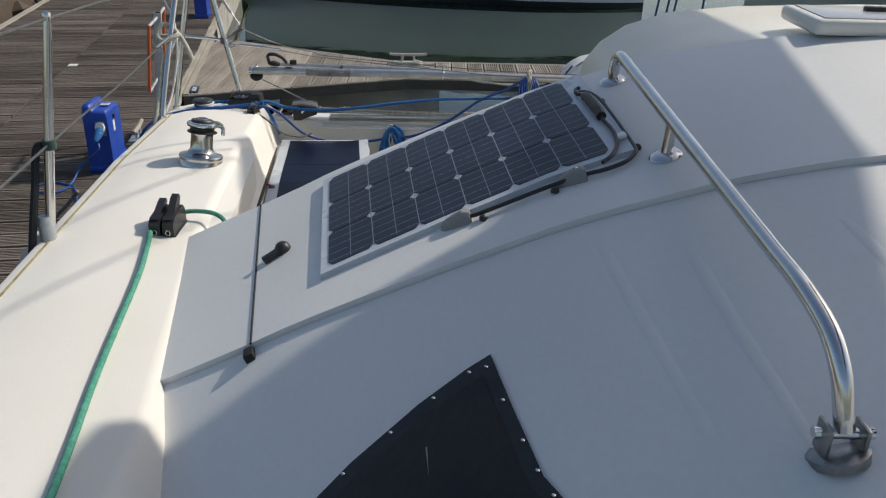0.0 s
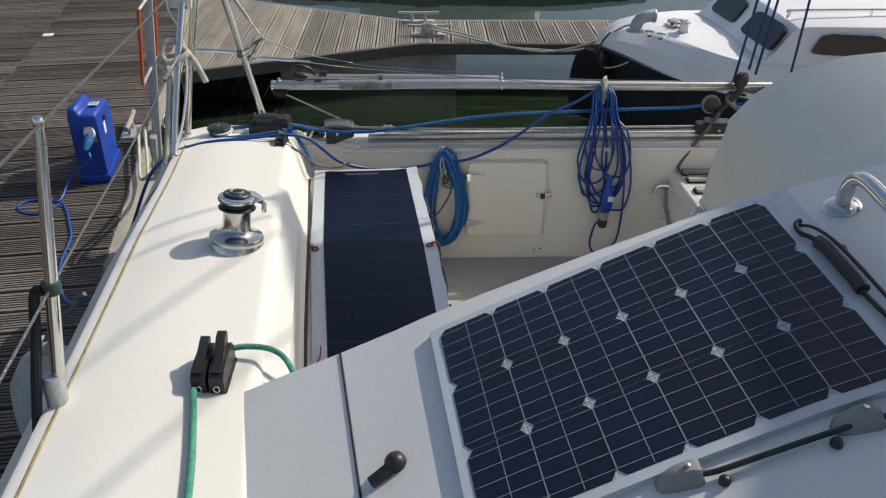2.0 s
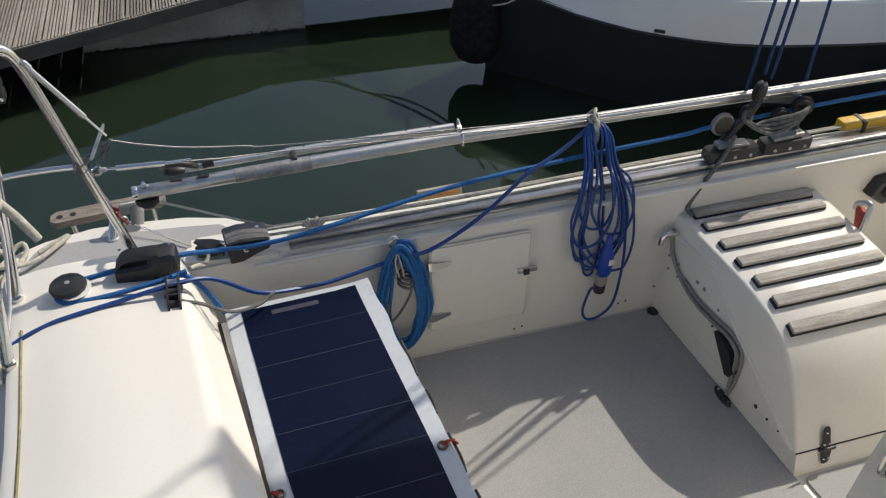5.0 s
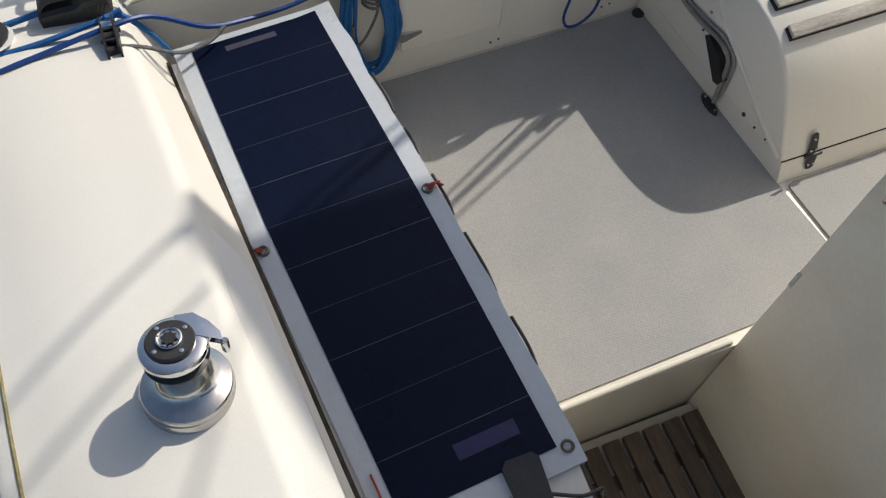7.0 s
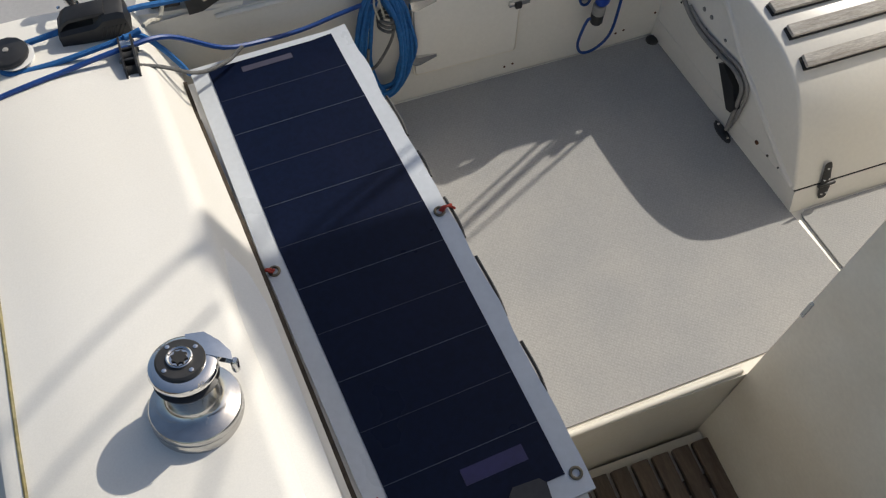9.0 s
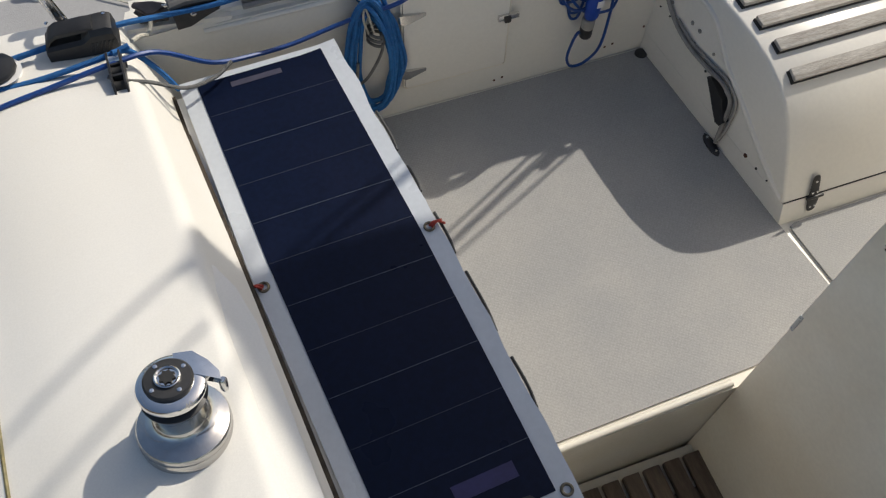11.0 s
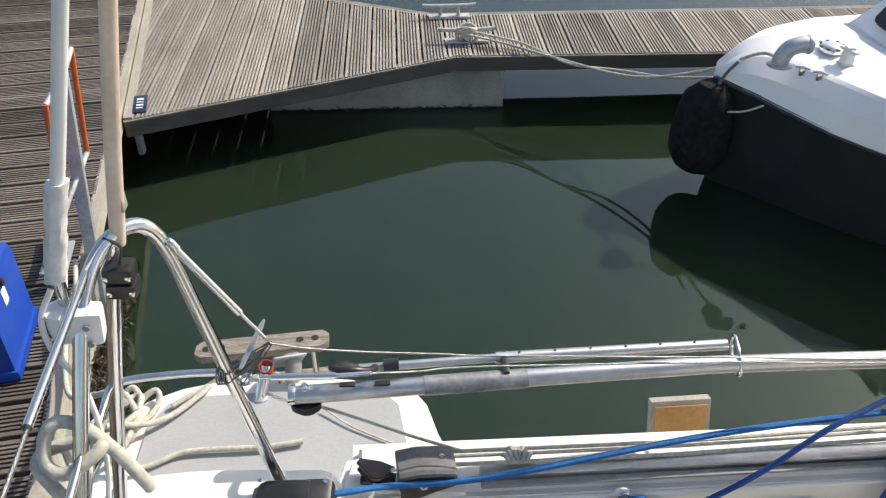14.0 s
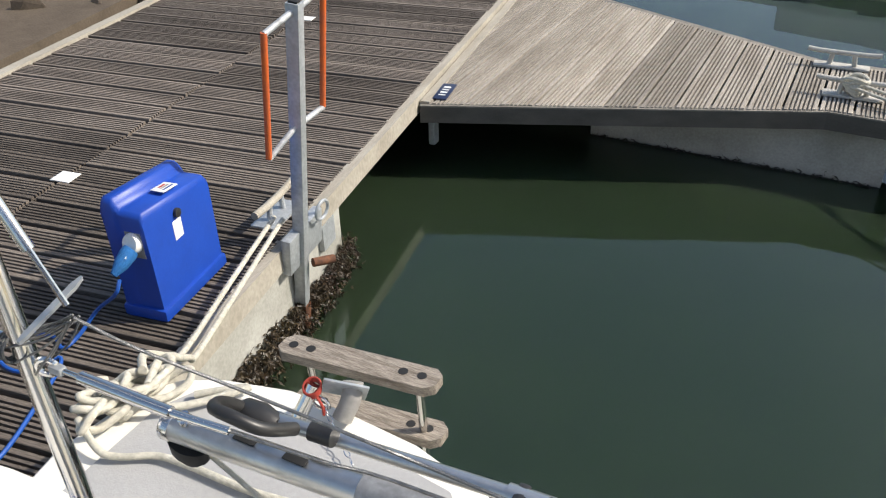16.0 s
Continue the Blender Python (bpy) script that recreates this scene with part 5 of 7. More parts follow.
# clamp with cream pole
th = thing("cream_pole", "cream painted pole clamped to the pushpit with a black bracket", "pole", (-1.244, 4.556, 1.790))
bm = B()
tube(bm, [(0.002, 0.008, -0.01), (0.04, 0.010, 0.20), (0.12, 0.012, 0.60), (0.25, 0.014, 1.3)], 0.0112, 16, 4)
part("pole", bm, MAST_CREAM, th)
for dz in (-0.048, -0.076):
    bm = B()
    box(bm, (0.0, -0.008, dz), (0.043, 0.036, 0.025), 0.006)
    part("bracket", bm, BLACK, th)
    for sx in (-0.016, 0.016):
        bm = B()
        lathe(bm, [(0.0045, 0), (0.0045, 0.004), (0.003, 0.005)], (sx, -0.025, dz), 8, rot3(90, 0, 0))
        part("bolt", bm, STEEL, th)
bm = B()
tube(bm, [(-0.01, -0.01, 0.012), (0.012, -0.012, -0.002), (0.005, -0.016, -0.03)], 0.0025, 6, 4)
part("tie", bm, BLACK, th)
bm = B()
box(bm, (0.022, 0.012, 0.075), (0.006, 0.020, 0.060), 0.002)
part("fin", bm, GREY_PLASTIC, th)

th = thing("white_pole", "white pole wrapped in tape and held in a white plastic clamp", "pole", (-1.296, 4.474, 1.728))
bm = B()
tube(bm, [(-0.012, 0.020, 0.05), (0.10, 0.022, 0.45), (0.33, 0.024, 1.3)], 0.0092, 14, 4)
part("pole", bm, WHITE_PLASTIC, th)
bm = B()
rg = random.Random(3)
loft(bm, [[(-0.012 + 0.275 * (z - 0.05) + (0.0145 + rg.uniform(-0.0022, 0.0022)) * math.cos(a), 0.02 + 0.003 * (z - 0.05) + (0.0145 + rg.uniform(-0.0022, 0.0022)) * math.sin(a), z) for a in (2 * math.pi * k / 14 for k in range(14))] for z in arange(0.045, 0.20, 0.011)])
part("tape_wrap", bm, material("crumpled white tape", (0.72, 0.71, 0.68), 0.5, vary=0.12, scale=30, bump=0.5, bump_scale=60), th, "crumpled white tape wrap")
bm = B()
tube(bm, [(-0.012, 0.020, 0.06), (-0.008, 0.015, 0.0), (-0.002, 0.010, -0.05)], 0.009, 12, 4)
part("core", bm, STEEL, th)
bm = B()
box(bm, (0.022, -0.008, -0.012), (0.046, 0.034, 0.056), 0.008, rot3(0, 6, 10))
part("clamp", bm, WHITE_PLASTIC, th)
bm = B()
lathe(bm, [(0.024, -0.022), (0.026, 0.0), (0.024, 0.022)], (-0.010, 0.004, -0.016), 18)
part("collar", bm, WHITE_PLASTIC, th)
for z in (-0.026, 0.004):
    bm = B()
    lathe(bm, [(0.005, 0), (0.005, 0.002)], (0.028, -0.026, z - 0.008), 10, rot3(90, 0, 0))
    part("screw", bm, GREY_PLASTIC, th)
bm = B()
tube(bm, [(-0.016, 0.004, 0.04), (-0.035, -0.01, 0.0), (-0.03, -0.02, -0.05), (0.0, -0.03, -0.12), (0.005, -0.05, -0.25), (-0.02, -0.09, -0.40), (-0.04, -0.14, -0.47)], 0.0045, 8, 6)
part("lead", bm, WHITE_PLASTIC, th)

# guard wires, stanchion
STB, STT = Vector((-1.215, 2.955, 1.30)), Vector((-1.149, 3.02, 1.868))
stan = thing("stanchion", "tapered stainless stanchion on the deck edge", "stanchion", STB)
d = STT - STB
bm = B()
loft(bm, [[tuple(d * t + Vector((r * math.cos(a), r * math.sin(a), 0))) for a in (2 * math.pi * k / 14 for k in range(14))] for t, r in ((0.0, 0.0135), (0.5, 0.0125), (0.97, 0.0095), (1.0, 0.0085))])
part("post", bm, STEEL, stan)
bm = B()
lathe(bm, [(0.010, -0.002), (0.011, 0.008), (0.008, 0.015), (0.003, 0.017)], d, 14)
part("cap", bm, STEEL, stan)
bm = B()
lathe(bm, [(0.028, -0.06), (0.026, -0.005), (0.021, 0.02), (0.0195, 0.07), (0.0155, 0.085)], (0, 0, 0), 18)
part("socket", bm, GALV, stan)
bm = B()
lathe(bm, [(0.0165, -0.012), (0.0175, 0.0), (0.0165, 0.012)], d * 0.47, 14)
part("band", bm, material("green tape", (0.03, 0.07, 0.06), 0.6), stan, "dark green tape band")
th = thing("hanging_strap", "dark folded strap hanging from the stanchion", "strap", STB + d * 0.47)
bm = B()
tube(bm, [(-0.012, -0.01, 0.0), (-0.03, -0.01, -0.012), (-0.04, -0.03, -0.10), (-0.055, -0.05, -0.20), (-0.075, -0.08, -0.36), (-0.08, -0.10, -0.48)], 0.010, 8, 5)
part("webbing", bm, material("dark strap", (0.02, 0.026, 0.03), 0.8, vary=0.3), th)


def wire(name, label, pts, r, mat, category="wire", group=""):
    bm = B()
    p0 = Vector(pts[0])
    tube(bm, [Vector(p) - p0 for p in pts], r, 7, 5)
    ob = solid(name, bm, mat, label, category, group)
    ob.location = p0
    return ob


WIRE = material("stainless wire", (0.26, 0.26, 0.255), 0.35, metal=0.9, vary=0.2, scale=60, bump=0.3, bump_scale=600)
A_TOP = Vector((-1.271, 4.510, 1.777))
wire("guard_wire", "upper stainless guard wire along the deck edge", [STT + (STT - A_TOP) * 1.4, STT, STT.lerp(A_TOP, 0.5) - Vector((0, 0, 0.006)), A_TOP], 0.0030, WIRE, group="guard wires")
M0, M1 = STB + d * 0.47, Vector((-1.293, 4.37, 1.56))
wire("guard_wire", "lower stainless guard wire along the deck edge", [M0 + (M0 - M1) * 1.4, M0, M0.lerp(M1, 0.5) - Vector((0, 0, 0.01)), M1], 0.0030, WIRE, group="guard wires")
for a, b in ((STT.lerp(A_TOP, 0.80), A_TOP), (M0.lerp(M1, 0.82), M1)):
    bm = B()
    tube(bm, [Vector((0, 0, 0)), (b - a) * 0.96], 0.0062, 10, smooth=False)
    t = solid("turnbuckle", bm, STEEL, "stainless turnbuckle on a guard wire", "turnbuckle", "turnbuckles on the guard wires")
    t.location = a
KNOT = Vector((-1.136, 4.567, 1.505))
TIP = Vector((-1.058, 4.588, 1.553))
J0, TB = Vector((-1.182, 4.599, 1.750)), Vector((-1.064, 4.589, 1.565))
bm = B()
tube(bm, [Vector((0, 0, 0)), (TB - J0) * 0.72], 0.0065, 10, smooth=False)
tube(bm, [(TB - J0) * 0.72, (TB - J0) * 1.0], 0.0032, 8, smooth=False)
t = solid("turnbuckle", bm, STEEL, "long stainless turnbuckle from the pushpit hoop", "turnbuckle", "turnbuckles on the guard wires")
t.location = J0
wire("stern_wire", "grey stern guard wire running along the pole", [TIP, (-1.0, 4.605, 1.522), (-0.90, 4.64, 1.475), (-0.766, 4.66, 1.444), (-0.694, 4.672, 1.425), (-0.247, 4.68, 1.392), (0.165, 4.68, 1.372), (0.9, 4.71, 1.355), (2.4, 4.73, 1.345)], 0.0019, WIRE)
TA, TE = Vector((-1.088, 4.575, 1.488)), Vector((-0.957, 4.587, 1.474))
wire("stern_wire", "lower stern guard wire with a swaged end", [TE, (-0.90, 4.602, 1.461), (-0.815, 4.622, 1.442), (-0.70, 4.648, 1.422), (-0.2, 4.685, 1.372), (0.165, 4.69, 1.350), (1.2, 4.70, 1.335), (2.4, 4.71, 1.325)], 0.0019, WIRE)
bm = B()
dT = TE - TA
tube(bm, [Vector((0, 0, 0)), dT * 0.22], 0.0030, 10, smooth=False)
tube(bm, [dT * 0.20, dT], 0.0066, 12, smooth=False)
tube(bm, [dT, dT * 1.45 + Vector((0, 0.006, -0.002))], 0.0042, 10, smooth=False)
t = solid("turnbuckle", bm, STEEL, "stainless turnbuckle beside the pole end", "turnbuckle", "turnbuckles on the guard wires")
t.location = TA
lash = thing("wire_lashing", "grey cord lashing tying the wires to the pushpit", "lashing", KNOT)
rg = random.Random(11)
TV = TIP - KNOT
for k in range(9):
    bm = B()
    e = TV + Vector((rg.uniform(-0.004, 0.004), rg.uniform(-0.004, 0.004), rg.uniform(-0.004, 0.004)))
    a = Vector((rg.uniform(-0.012, 0.02), rg.uniform(-0.012, 0.012), rg.uniform(-0.012, 0.008))) + (Vector((0.03, 0.006, -0.018)) if k > 5 else Vector((0, 0, 0)))
    tube(bm, [a, (a + e) * 0.5 + Vector((rg.uniform(-0.006, 0.006), 0, rg.uniform(-0.006, 0.006))), e], 0.0013, 6, 4)
    part("strand", bm, WIRE if k % 3 else GREY_ROPE, lash)
for k in range(4):
    bm = B()
    tube(bm, [Vector((0.004 * k - 0.008, 0.0, 0.0)) + Vector((0.0, 0.015 * math.cos(a), 0.015 * math.sin(a))) for a in (2 * math.pi * j / 9 for j in range(9))], 0.0014, 6, 3, True)
    part("turn", bm, GREY_ROPE, lash)
bm = B()
ha, hb = Vector((-1.100, 4.560, 1.535)) - KNOT, Vector((-1.068, 4.612, 1.578)) - KNOT
loft(bm, [[ha + (hb - ha) * t + Vector((x, 0, z)) for x, z in ((-w, -0.002), (w, -0.002), (w, 0.002), (-w, 0.002))] for t, w in ((-0.1, 0.002), (0.0, 0.0035), (0.9, 0.004), (1.05, 0.0015))])
part("hook", bm, GALV, lash, "dull flat hook")
bm = B()
tube(bm, [Vector((0.034, 0.006, -0.018)) + Vector((0.010 * math.cos(a), 0.004 * math.cos(a), 0.010 * math.sin(a))) for a in (2 * math.pi * j / 12 for j in range(12))], 0.0032, 8, 2, True)
part("shackle", bm, STEEL, lash)
bm = B()
box(bm, (0.046, 0.008, -0.018), (0.018, 0.010, 0.010), 0.003)
part("toggle", bm, GALV, lash)

# spar lashed along the stern
spar = thing("stern_spar", "aluminium spar along the stern with a telescopic pole beside it", "spar", (-1.051, 4.655, 1.357))
bm = B()
tube(bm, [(0, 0, 0), (0.80, 0.050, -0.010), (1.23, 0.055, -0.018), (2.6, 0.078, -0.030)], 0.0175, 18, 2)
part("tube", bm, ALU, spar)
bm = B()
tube(bm, [(0.245, 0.0155, -0.003), (0.44, 0.0278, -0.0055)], 0.0190, 18, smooth=False)
part("sleeve", bm, material("scuffed sleeve", (0.42, 0.42, 0.42), 0.5, metal=0.6, vary=0.35, scale=16), spar, "scuffed grey sleeve")
bm = B()
loft(bm, [[(0.028 + 0.029 * math.cos(a) * w, 0.012 * math.sin(a) * w - 0.006, -0.016 + z - 0.006 * abs(math.sin(a))) for a in (2 * math.pi * k / 16 for k in range(16))] for z, w in ((0.004, 1.0), (-0.012, 0.95), (-0.020, 0.6))])
part("end_pad", bm, RUBBER, spar, "black rubber pad under the end")
bm = B()
lathe(bm, [(0.0182, -0.002), (0.0182, 0.010), (0.0174, 0.011)], (0.0, 0, 0), 18, rot3(0, 90, 0))
part("end_ring", bm, STEEL, spar)
bm = B()
lathe(bm, [(0.009, 0), (0.009, 0.004), (0.0065, 0.006), (0.005, 0.012)], (0.028, 0.0, 0.0165), 10)
part("bolt", bm, STEEL, spar)
for x in (0.105, 0.17):
    bm = B()
    box(bm, (x, 0.007, 0.0172), (0.028, 0.010, 0.002), 0.0008)
    part("slot", bm, RUBBER, spar)
bm = B()
tube(bm, [(0.10, 0.040, 0.022), (0.40, 0.070, 0.010)], 0.0085, 14, smooth=False)
part("telescopic_pole", bm, ALU, spar)
bm = B()
tube(bm, [(0.385, 0.069, 0.010), (0.848, 0.100, -0.006)], 0.0115, 14, smooth=False)
part("outer_pole", bm, ALU, spar, "drilled aluminium outer pole")
for k in range(6):
    bm = B()
    lathe(bm, [(0.0026, 0), (0.0026, 0.0012)], (0.43 + 0.070 * k, 0.072 + 0.0047 * k, 0.0200 - 0.0024 * k), 8)
    part("hole", bm, RUBBER, spar)
bm = B()
box(bm, (0.400, 0.052, 0.002), (0.014, 0.060, 0.036), 0.004)
part("clip", bm, BLACK, spar)
bm = B()
loft(bm, [[(x, 0.036 + w * math.cos(a), 0.024 + h + w * 0.75 * math.sin(a)) for a in (2 * math.pi * k / 10 for k in range(10))] for x, w, h in ((0.074, 0.006, 0.004), (0.082, 0.014, 0.004), (0.105, 0.017, 0.002), (0.122, 0.013, 0.0), (0.128, 0.008, 0.0))])
part("grip", bm, BLACK, spar, "black worn grip")
bm = B()
tube(bm, [(0.082, 0.036, 0.028), (0.080, 0.010, 0.058), (0.092, -0.014, 0.076), (0.120, -0.018, 0.078), (0.146, -0.006, 0.062), (0.156, 0.030, 0.034)], 0.0075, 10, 5)
part("handle", bm, BLACK, spar, "black loop handle")
bm = B()
tube(bm, [(0.172, 0.038, 0.032), (0.200, 0.0387, 0.033)], 0.0115, 12, smooth=False)
part("collar", bm, BLACK, spar, "black collar")
bm = B()
tube(bm, [(0.855, 0.050, -0.032), (0.862, 0.100, -0.022), (0.862, 0.108, 0.012), (0.855, 0.060, 0.014), (0.855, 0.030, -0.016)], 0.0035, 8, 5, True)
part("shackle", bm, STEEL, spar)
bm = B()
tube(bm, [(2.55, 0.068, -0.02), (2.55, 0.05, -0.19)], 0.012, 12, smooth=False)
part("support", bm, STEEL, spar)

# ---- ropes and cables at the stern ----
wire("blue_line", "light blue control line along the transom", [(-1.212, 4.478, 1.257), (-1.15, 4.482, 1.262), (-1.04, 4.488, 1.272), (-0.95, 4.512, 1.258), (-0.875, 4.545, 1.226), (-0.74, 4.560, 1.212), (-0.604, 4.575, 1.218), (-0.253, 4.61, 1.256), (0.114, 4.645, 1.262), (0.47, 4.665, 1.268), (0.60, 4.68, 1.272), (1.0, 4.70, 1.278), (1.6, 4.72, 1.28)], 0.0065, BLUE_ROPE, "rope")
wire("blue_line", "light blue line turned round the swivel block", [(-0.95, 4.415, 1.285), (-1.0, 4.41, 1.275), (-1.11, 4.405, 1.262), (-1.18, 4.406, 1.256), (-1.220, 4.408, 1.256), (-1.244, 4.442, 1.256), (-1.212, 4.478, 1.257)], 0.0062, BLUE_ROPE, "rope")
wire("blue_line", "light blue line dropping from the cleat to the bench", [(-0.985, 4.405, 1.285), (-0.955, 4.415, 1.272), (-0.930, 4.412, 1.24), (-0.905, 4.405, 1.195), (-0.885, 4.395, 1.15)], 0.0062, BLUE_ROPE, "rope")
shore = wire("shore_power_cable", "dark blue shore power cable led over the stern deck", [(-1.62, 4.26, 0.74), (-1.50, 4.22, 1.0), (-1.41, 4.22, 1.19), (-1.36, 4.26, 1.242), (-1.325, 4.31, 1.25), (-1.253, 4.340, 1.262), (-1.188, 4.352, 1.268), (-1.111, 4.368, 1.268), (-0.984, 4.390, 1.272), (-0.90, 4.42, 1.245), (-0.80, 4.46, 1.14), (-0.70, 4.50, 1.092), (-0.61, 4.52, 1.078), (-0.509, 4.535, 1.085), (-0.421, 4.535, 1.102),
      (-0.333, 4.54, 1.108), (-0.23, 4.56, 1.142), (-0.140, 4.58, 1.19), (-0.03, 4.61, 1.26), (0.08, 4.64, 1.30), (0.16, 4.665, 1.34)], 0.0058, BLUE_CABLE, "cable")
wire("grey_rope", "dirty grey cord from the cam cleat to the bench", [(-1.005, 4.36, 1.268), (-0.975, 4.352, 1.255), (-0.929, 4.36, 1.225), (-0.869, 4.385, 1.16), (-0.804, 4.42, 1.135), (-0.76, 4.45, 1.14)], 0.0045, GREY_ROPE, "rope")
wire("white_rope", "white cord from the cheek block over the deck", [(-0.90, 4.56, 1.215), (-0.915, 4.53, 1.20), (-0.93, 4.49, 1.235), (-0.945, 4.45, 1.262)], 0.0048, WHITE_ROPE, "rope")
wire("white_rope", "white flecked cord from spar to traveller track", [(-1.040, 4.665, 1.335), (-0.94, 4.658, 1.290), (-0.83, 4.648, 1.240), (-0.725, 4.640, 1.196)], 0.0032, WHITE_ROPE, "rope")
for k, (dy, dz) in enumerate(((0.0, 0.012), (0.016, 0.006), (-0.014, 0.004))):
    wire("track_line", "white traveller line along the transom top", [(-0.76, 4.625 + dy, 1.192 + dz), (-0.3, 4.64 + dy, 1.178 + dz), (0.10, 4.655 + dy, 1.178 + dz), (0.60, 4.668 + dy, 1.180 + dz), (1.9, 4.70 + dy, 1.178 + dz)], 0.0042, WHITE_ROPE, "rope", "traveller lines")
bm = B()
for k in range(4):
    tube(bm, [(0.012 * k - 0.02 + 0.010 * math.cos(a), 0.012 * math.sin(a), 0.008 + 0.010 * math.sin(2 * a + k)) for a in (2 * math.pi * j / 8 for j in range(8))], 0.0042, 8, 3, True)
t = solid("rope_knot", bm, WHITE_ROPE, "white knot in the traveller line", "knot")
t.location = (-0.625, 4.63, 1.188)
# traveller track and cars
track = thing("traveller_track", "grey aluminium traveller track on the transom top", "track", (0.4, 4.63, 1.16))
bm = B()
box(bm, (0.2, 0.0, 0.010), (2.6, 0.030, 0.020), 0.003, rz(0.9))
part("rail", bm, ALU, track)
bm = B()
box(bm, (0.2, -0.024, 0.003), (2.6, 0.014, 0.006), 0.001, rz(0.9))
part("groove", bm, GREY_PLASTIC, track)
car = thing("traveller_car", "dark traveller car with stacked sheave blocks and grey rope", "traveller", (0.70, 4.642, 1.180))
SLIDER = material("pale plastic slider", (0.40, 0.395, 0.37), 0.5, vary=0.25, scale=30)
for x0 in (-0.148, 0.040):
    bm = B()
    loft(bm, [[(x, -0.030 * w, 0.002), (x, -0.031 * w, 0.026), (x, -0.024 * w, 0.036), (x, 0.024 * w, 0.036), (x, 0.031 * w, 0.026), (x, 0.030 * w, 0.002)] for x, w in ((x0, 0.7), (x0 + 0.012, 1.0), (x0 + 0.153, 1.0), (x0 + 0.165, 0.7))])
    carriage = part("carriage", bm, BLACK, car)
    for k in range(3):
        bm = B()
        lathe(bm, [(0.0055, 0), (0.0055, 0.0025), (0.003, 0.003)], (x0 + 0.030 + 0.052 * k, -0.0305, 0.016), 10, rot3(90, 0, 0))
        part("bolt", bm, GALV, carriage)
    bm = B()
    box(bm, (x0 + 0.085, 0.004, 0.042), (0.105, 0.036, 0.014), 0.005, rot3(0, 4 if x0 < 0 else -5, 0))
    part("slider", bm, SLIDER, car, "pale grey slider")
for x, z, r, ry in ((-0.095, 0.100, 0.036, 0), (0.005, 0.195, 0.032, 30), (0.175, 0.120, 0.032, -25), (-0.020, 0.125, 0.026, 10), (0.10, 0.10, 0.026, -10)):
    bm = B()
    lathe(bm, [(r * 0.8, -0.010), (r, -0.006), (r * 0.86, 0.0), (r, 0.006), (r * 0.8, 0.010)], (x, 0.03, z), 20, rot3(90, 0, ry))
    part("sheave", bm, GREY_PLASTIC if r > 0.035 else RUBBER, car)
    bm = B()
    lathe(bm, [(r * 0.5, -0.016), (r * 0.84, -0.012), (r * 0.84, 0.012), (r * 0.5, 0.016)], (x, 0.03, z), 12, rot3(90, 0, ry))
    part("cheek", bm, BLACK, car)
bm = B()
tube(bm, [(-0.09, 0.02, 0.04), (-0.05, 0.02, 0.09), (0.0, 0.025, 0.15), (0.01, 0.03, 0.2)], 0.012, 8, 4)
part("fork", bm, BLACK, car)
bm = B()
tube(bm, [(0.16, 0.02, 0.04), (0.165, 0.025, 0.08), (0.175, 0.03, 0.12)], 0.012, 8, 4)
part("fork", bm, BLACK, car)
rg = random.Random(8)
for k in range(4):
    bm = B()
    tube(bm, [(-0.05 + 0.015 * k, 0.0, 0.13 - 0.012 * k), (0.04, -0.02 + 0.01 * k, 0.075 + 0.008 * k), (0.14, -0.01, 0.095 + 0.01 * k), (0.19, 0.03, 0.125), (0.13, 0.06, 0.155 - 0.01 * k), (0.03, 0.055, 0.145)], 0.0058, 8, 5, k % 2 == 0)
    part("rope_turn", bm, GREY_ROPE, car)
bm = B()
tube(bm, [(-0.07, -0.01, 0.08), (-0.11, -0.035, 0.03), (-0.17, -0.05, -0.05), (-0.21, -0.06, -0.12), (-0.20, -0.085, -0.135)], 0.0068, 8, 5)
part("rope_tail", bm, GREY_ROPE, car, "grey rope tail hanging down to the seat")
for p, q in (((0.690, 4.715, 1.33), (0.965, 4.925, 3.25)), ((0.745, 4.720, 1.40), (1.00, 4.91, 3.25)), ((0.775, 4.722, 1.38), (1.04, 4.93, 3.25)), ((0.915, 4.735, 1.30), (1.07, 4.96, 3.25))):
    wire("mainsheet", "navy blue mainsheet fall rising from the traveller blocks", [p, q], 0.0050, NAVY_ROPE, "rope", "mainsheet falls")
th = thing("yellow_pouch", "yellow plastic case lying on the transom top", "case", (1.16, 4.69, 1.172))
bm = B()
box(bm, (0, 0, 0.018), (0.20, 0.05, 0.035), 0.008)
part("case", bm, YELLOW, th)
bm = B()
box(bm, (-0.03, -0.001, 0.018), (0.016, 0.056, 0.039), 0.003)
part("band", bm, BLACK, th)

# hanging cable bundle
bundle = thing("cable_bundle", "bundle of dark blue mains cable hanging from the spar", "cable bundle", (0.188, 4.678, 1.335))
rg = random.Random(21)
# reach to either side, lowest point and its shift, of each turn of the cable
TURNS = [(-0.098, 0.030, -0.33, -0.035), (-0.088, 0.078, -0.42, 0.020), (-0.060, 0.118, -0.45, 0.085), (-0.085, 0.058, -0.385, -0.045), (-0.050, 0.092, -0.40, 0.040), (-0.030, 0.105, -0.31, 0.070), (-0.070, 0.040, -0.28, 0.000), (-0.052, 0.080, -0.44, -0.005), (0.000, 0.085, -0.36, 0.055), (-0.040, 0.020, -0.47, 0.000)]
for k, (a1, b1, ln, low) in enumerate(TURNS):
    j = lambda d=0.006: rg.uniform(-d, d)
    dy = -0.012 + 0.0028 * k
    a0, b0 = a1 * 0.40 + j(0.012), b1 * 0.45 + j(0.012)
    bm = B()
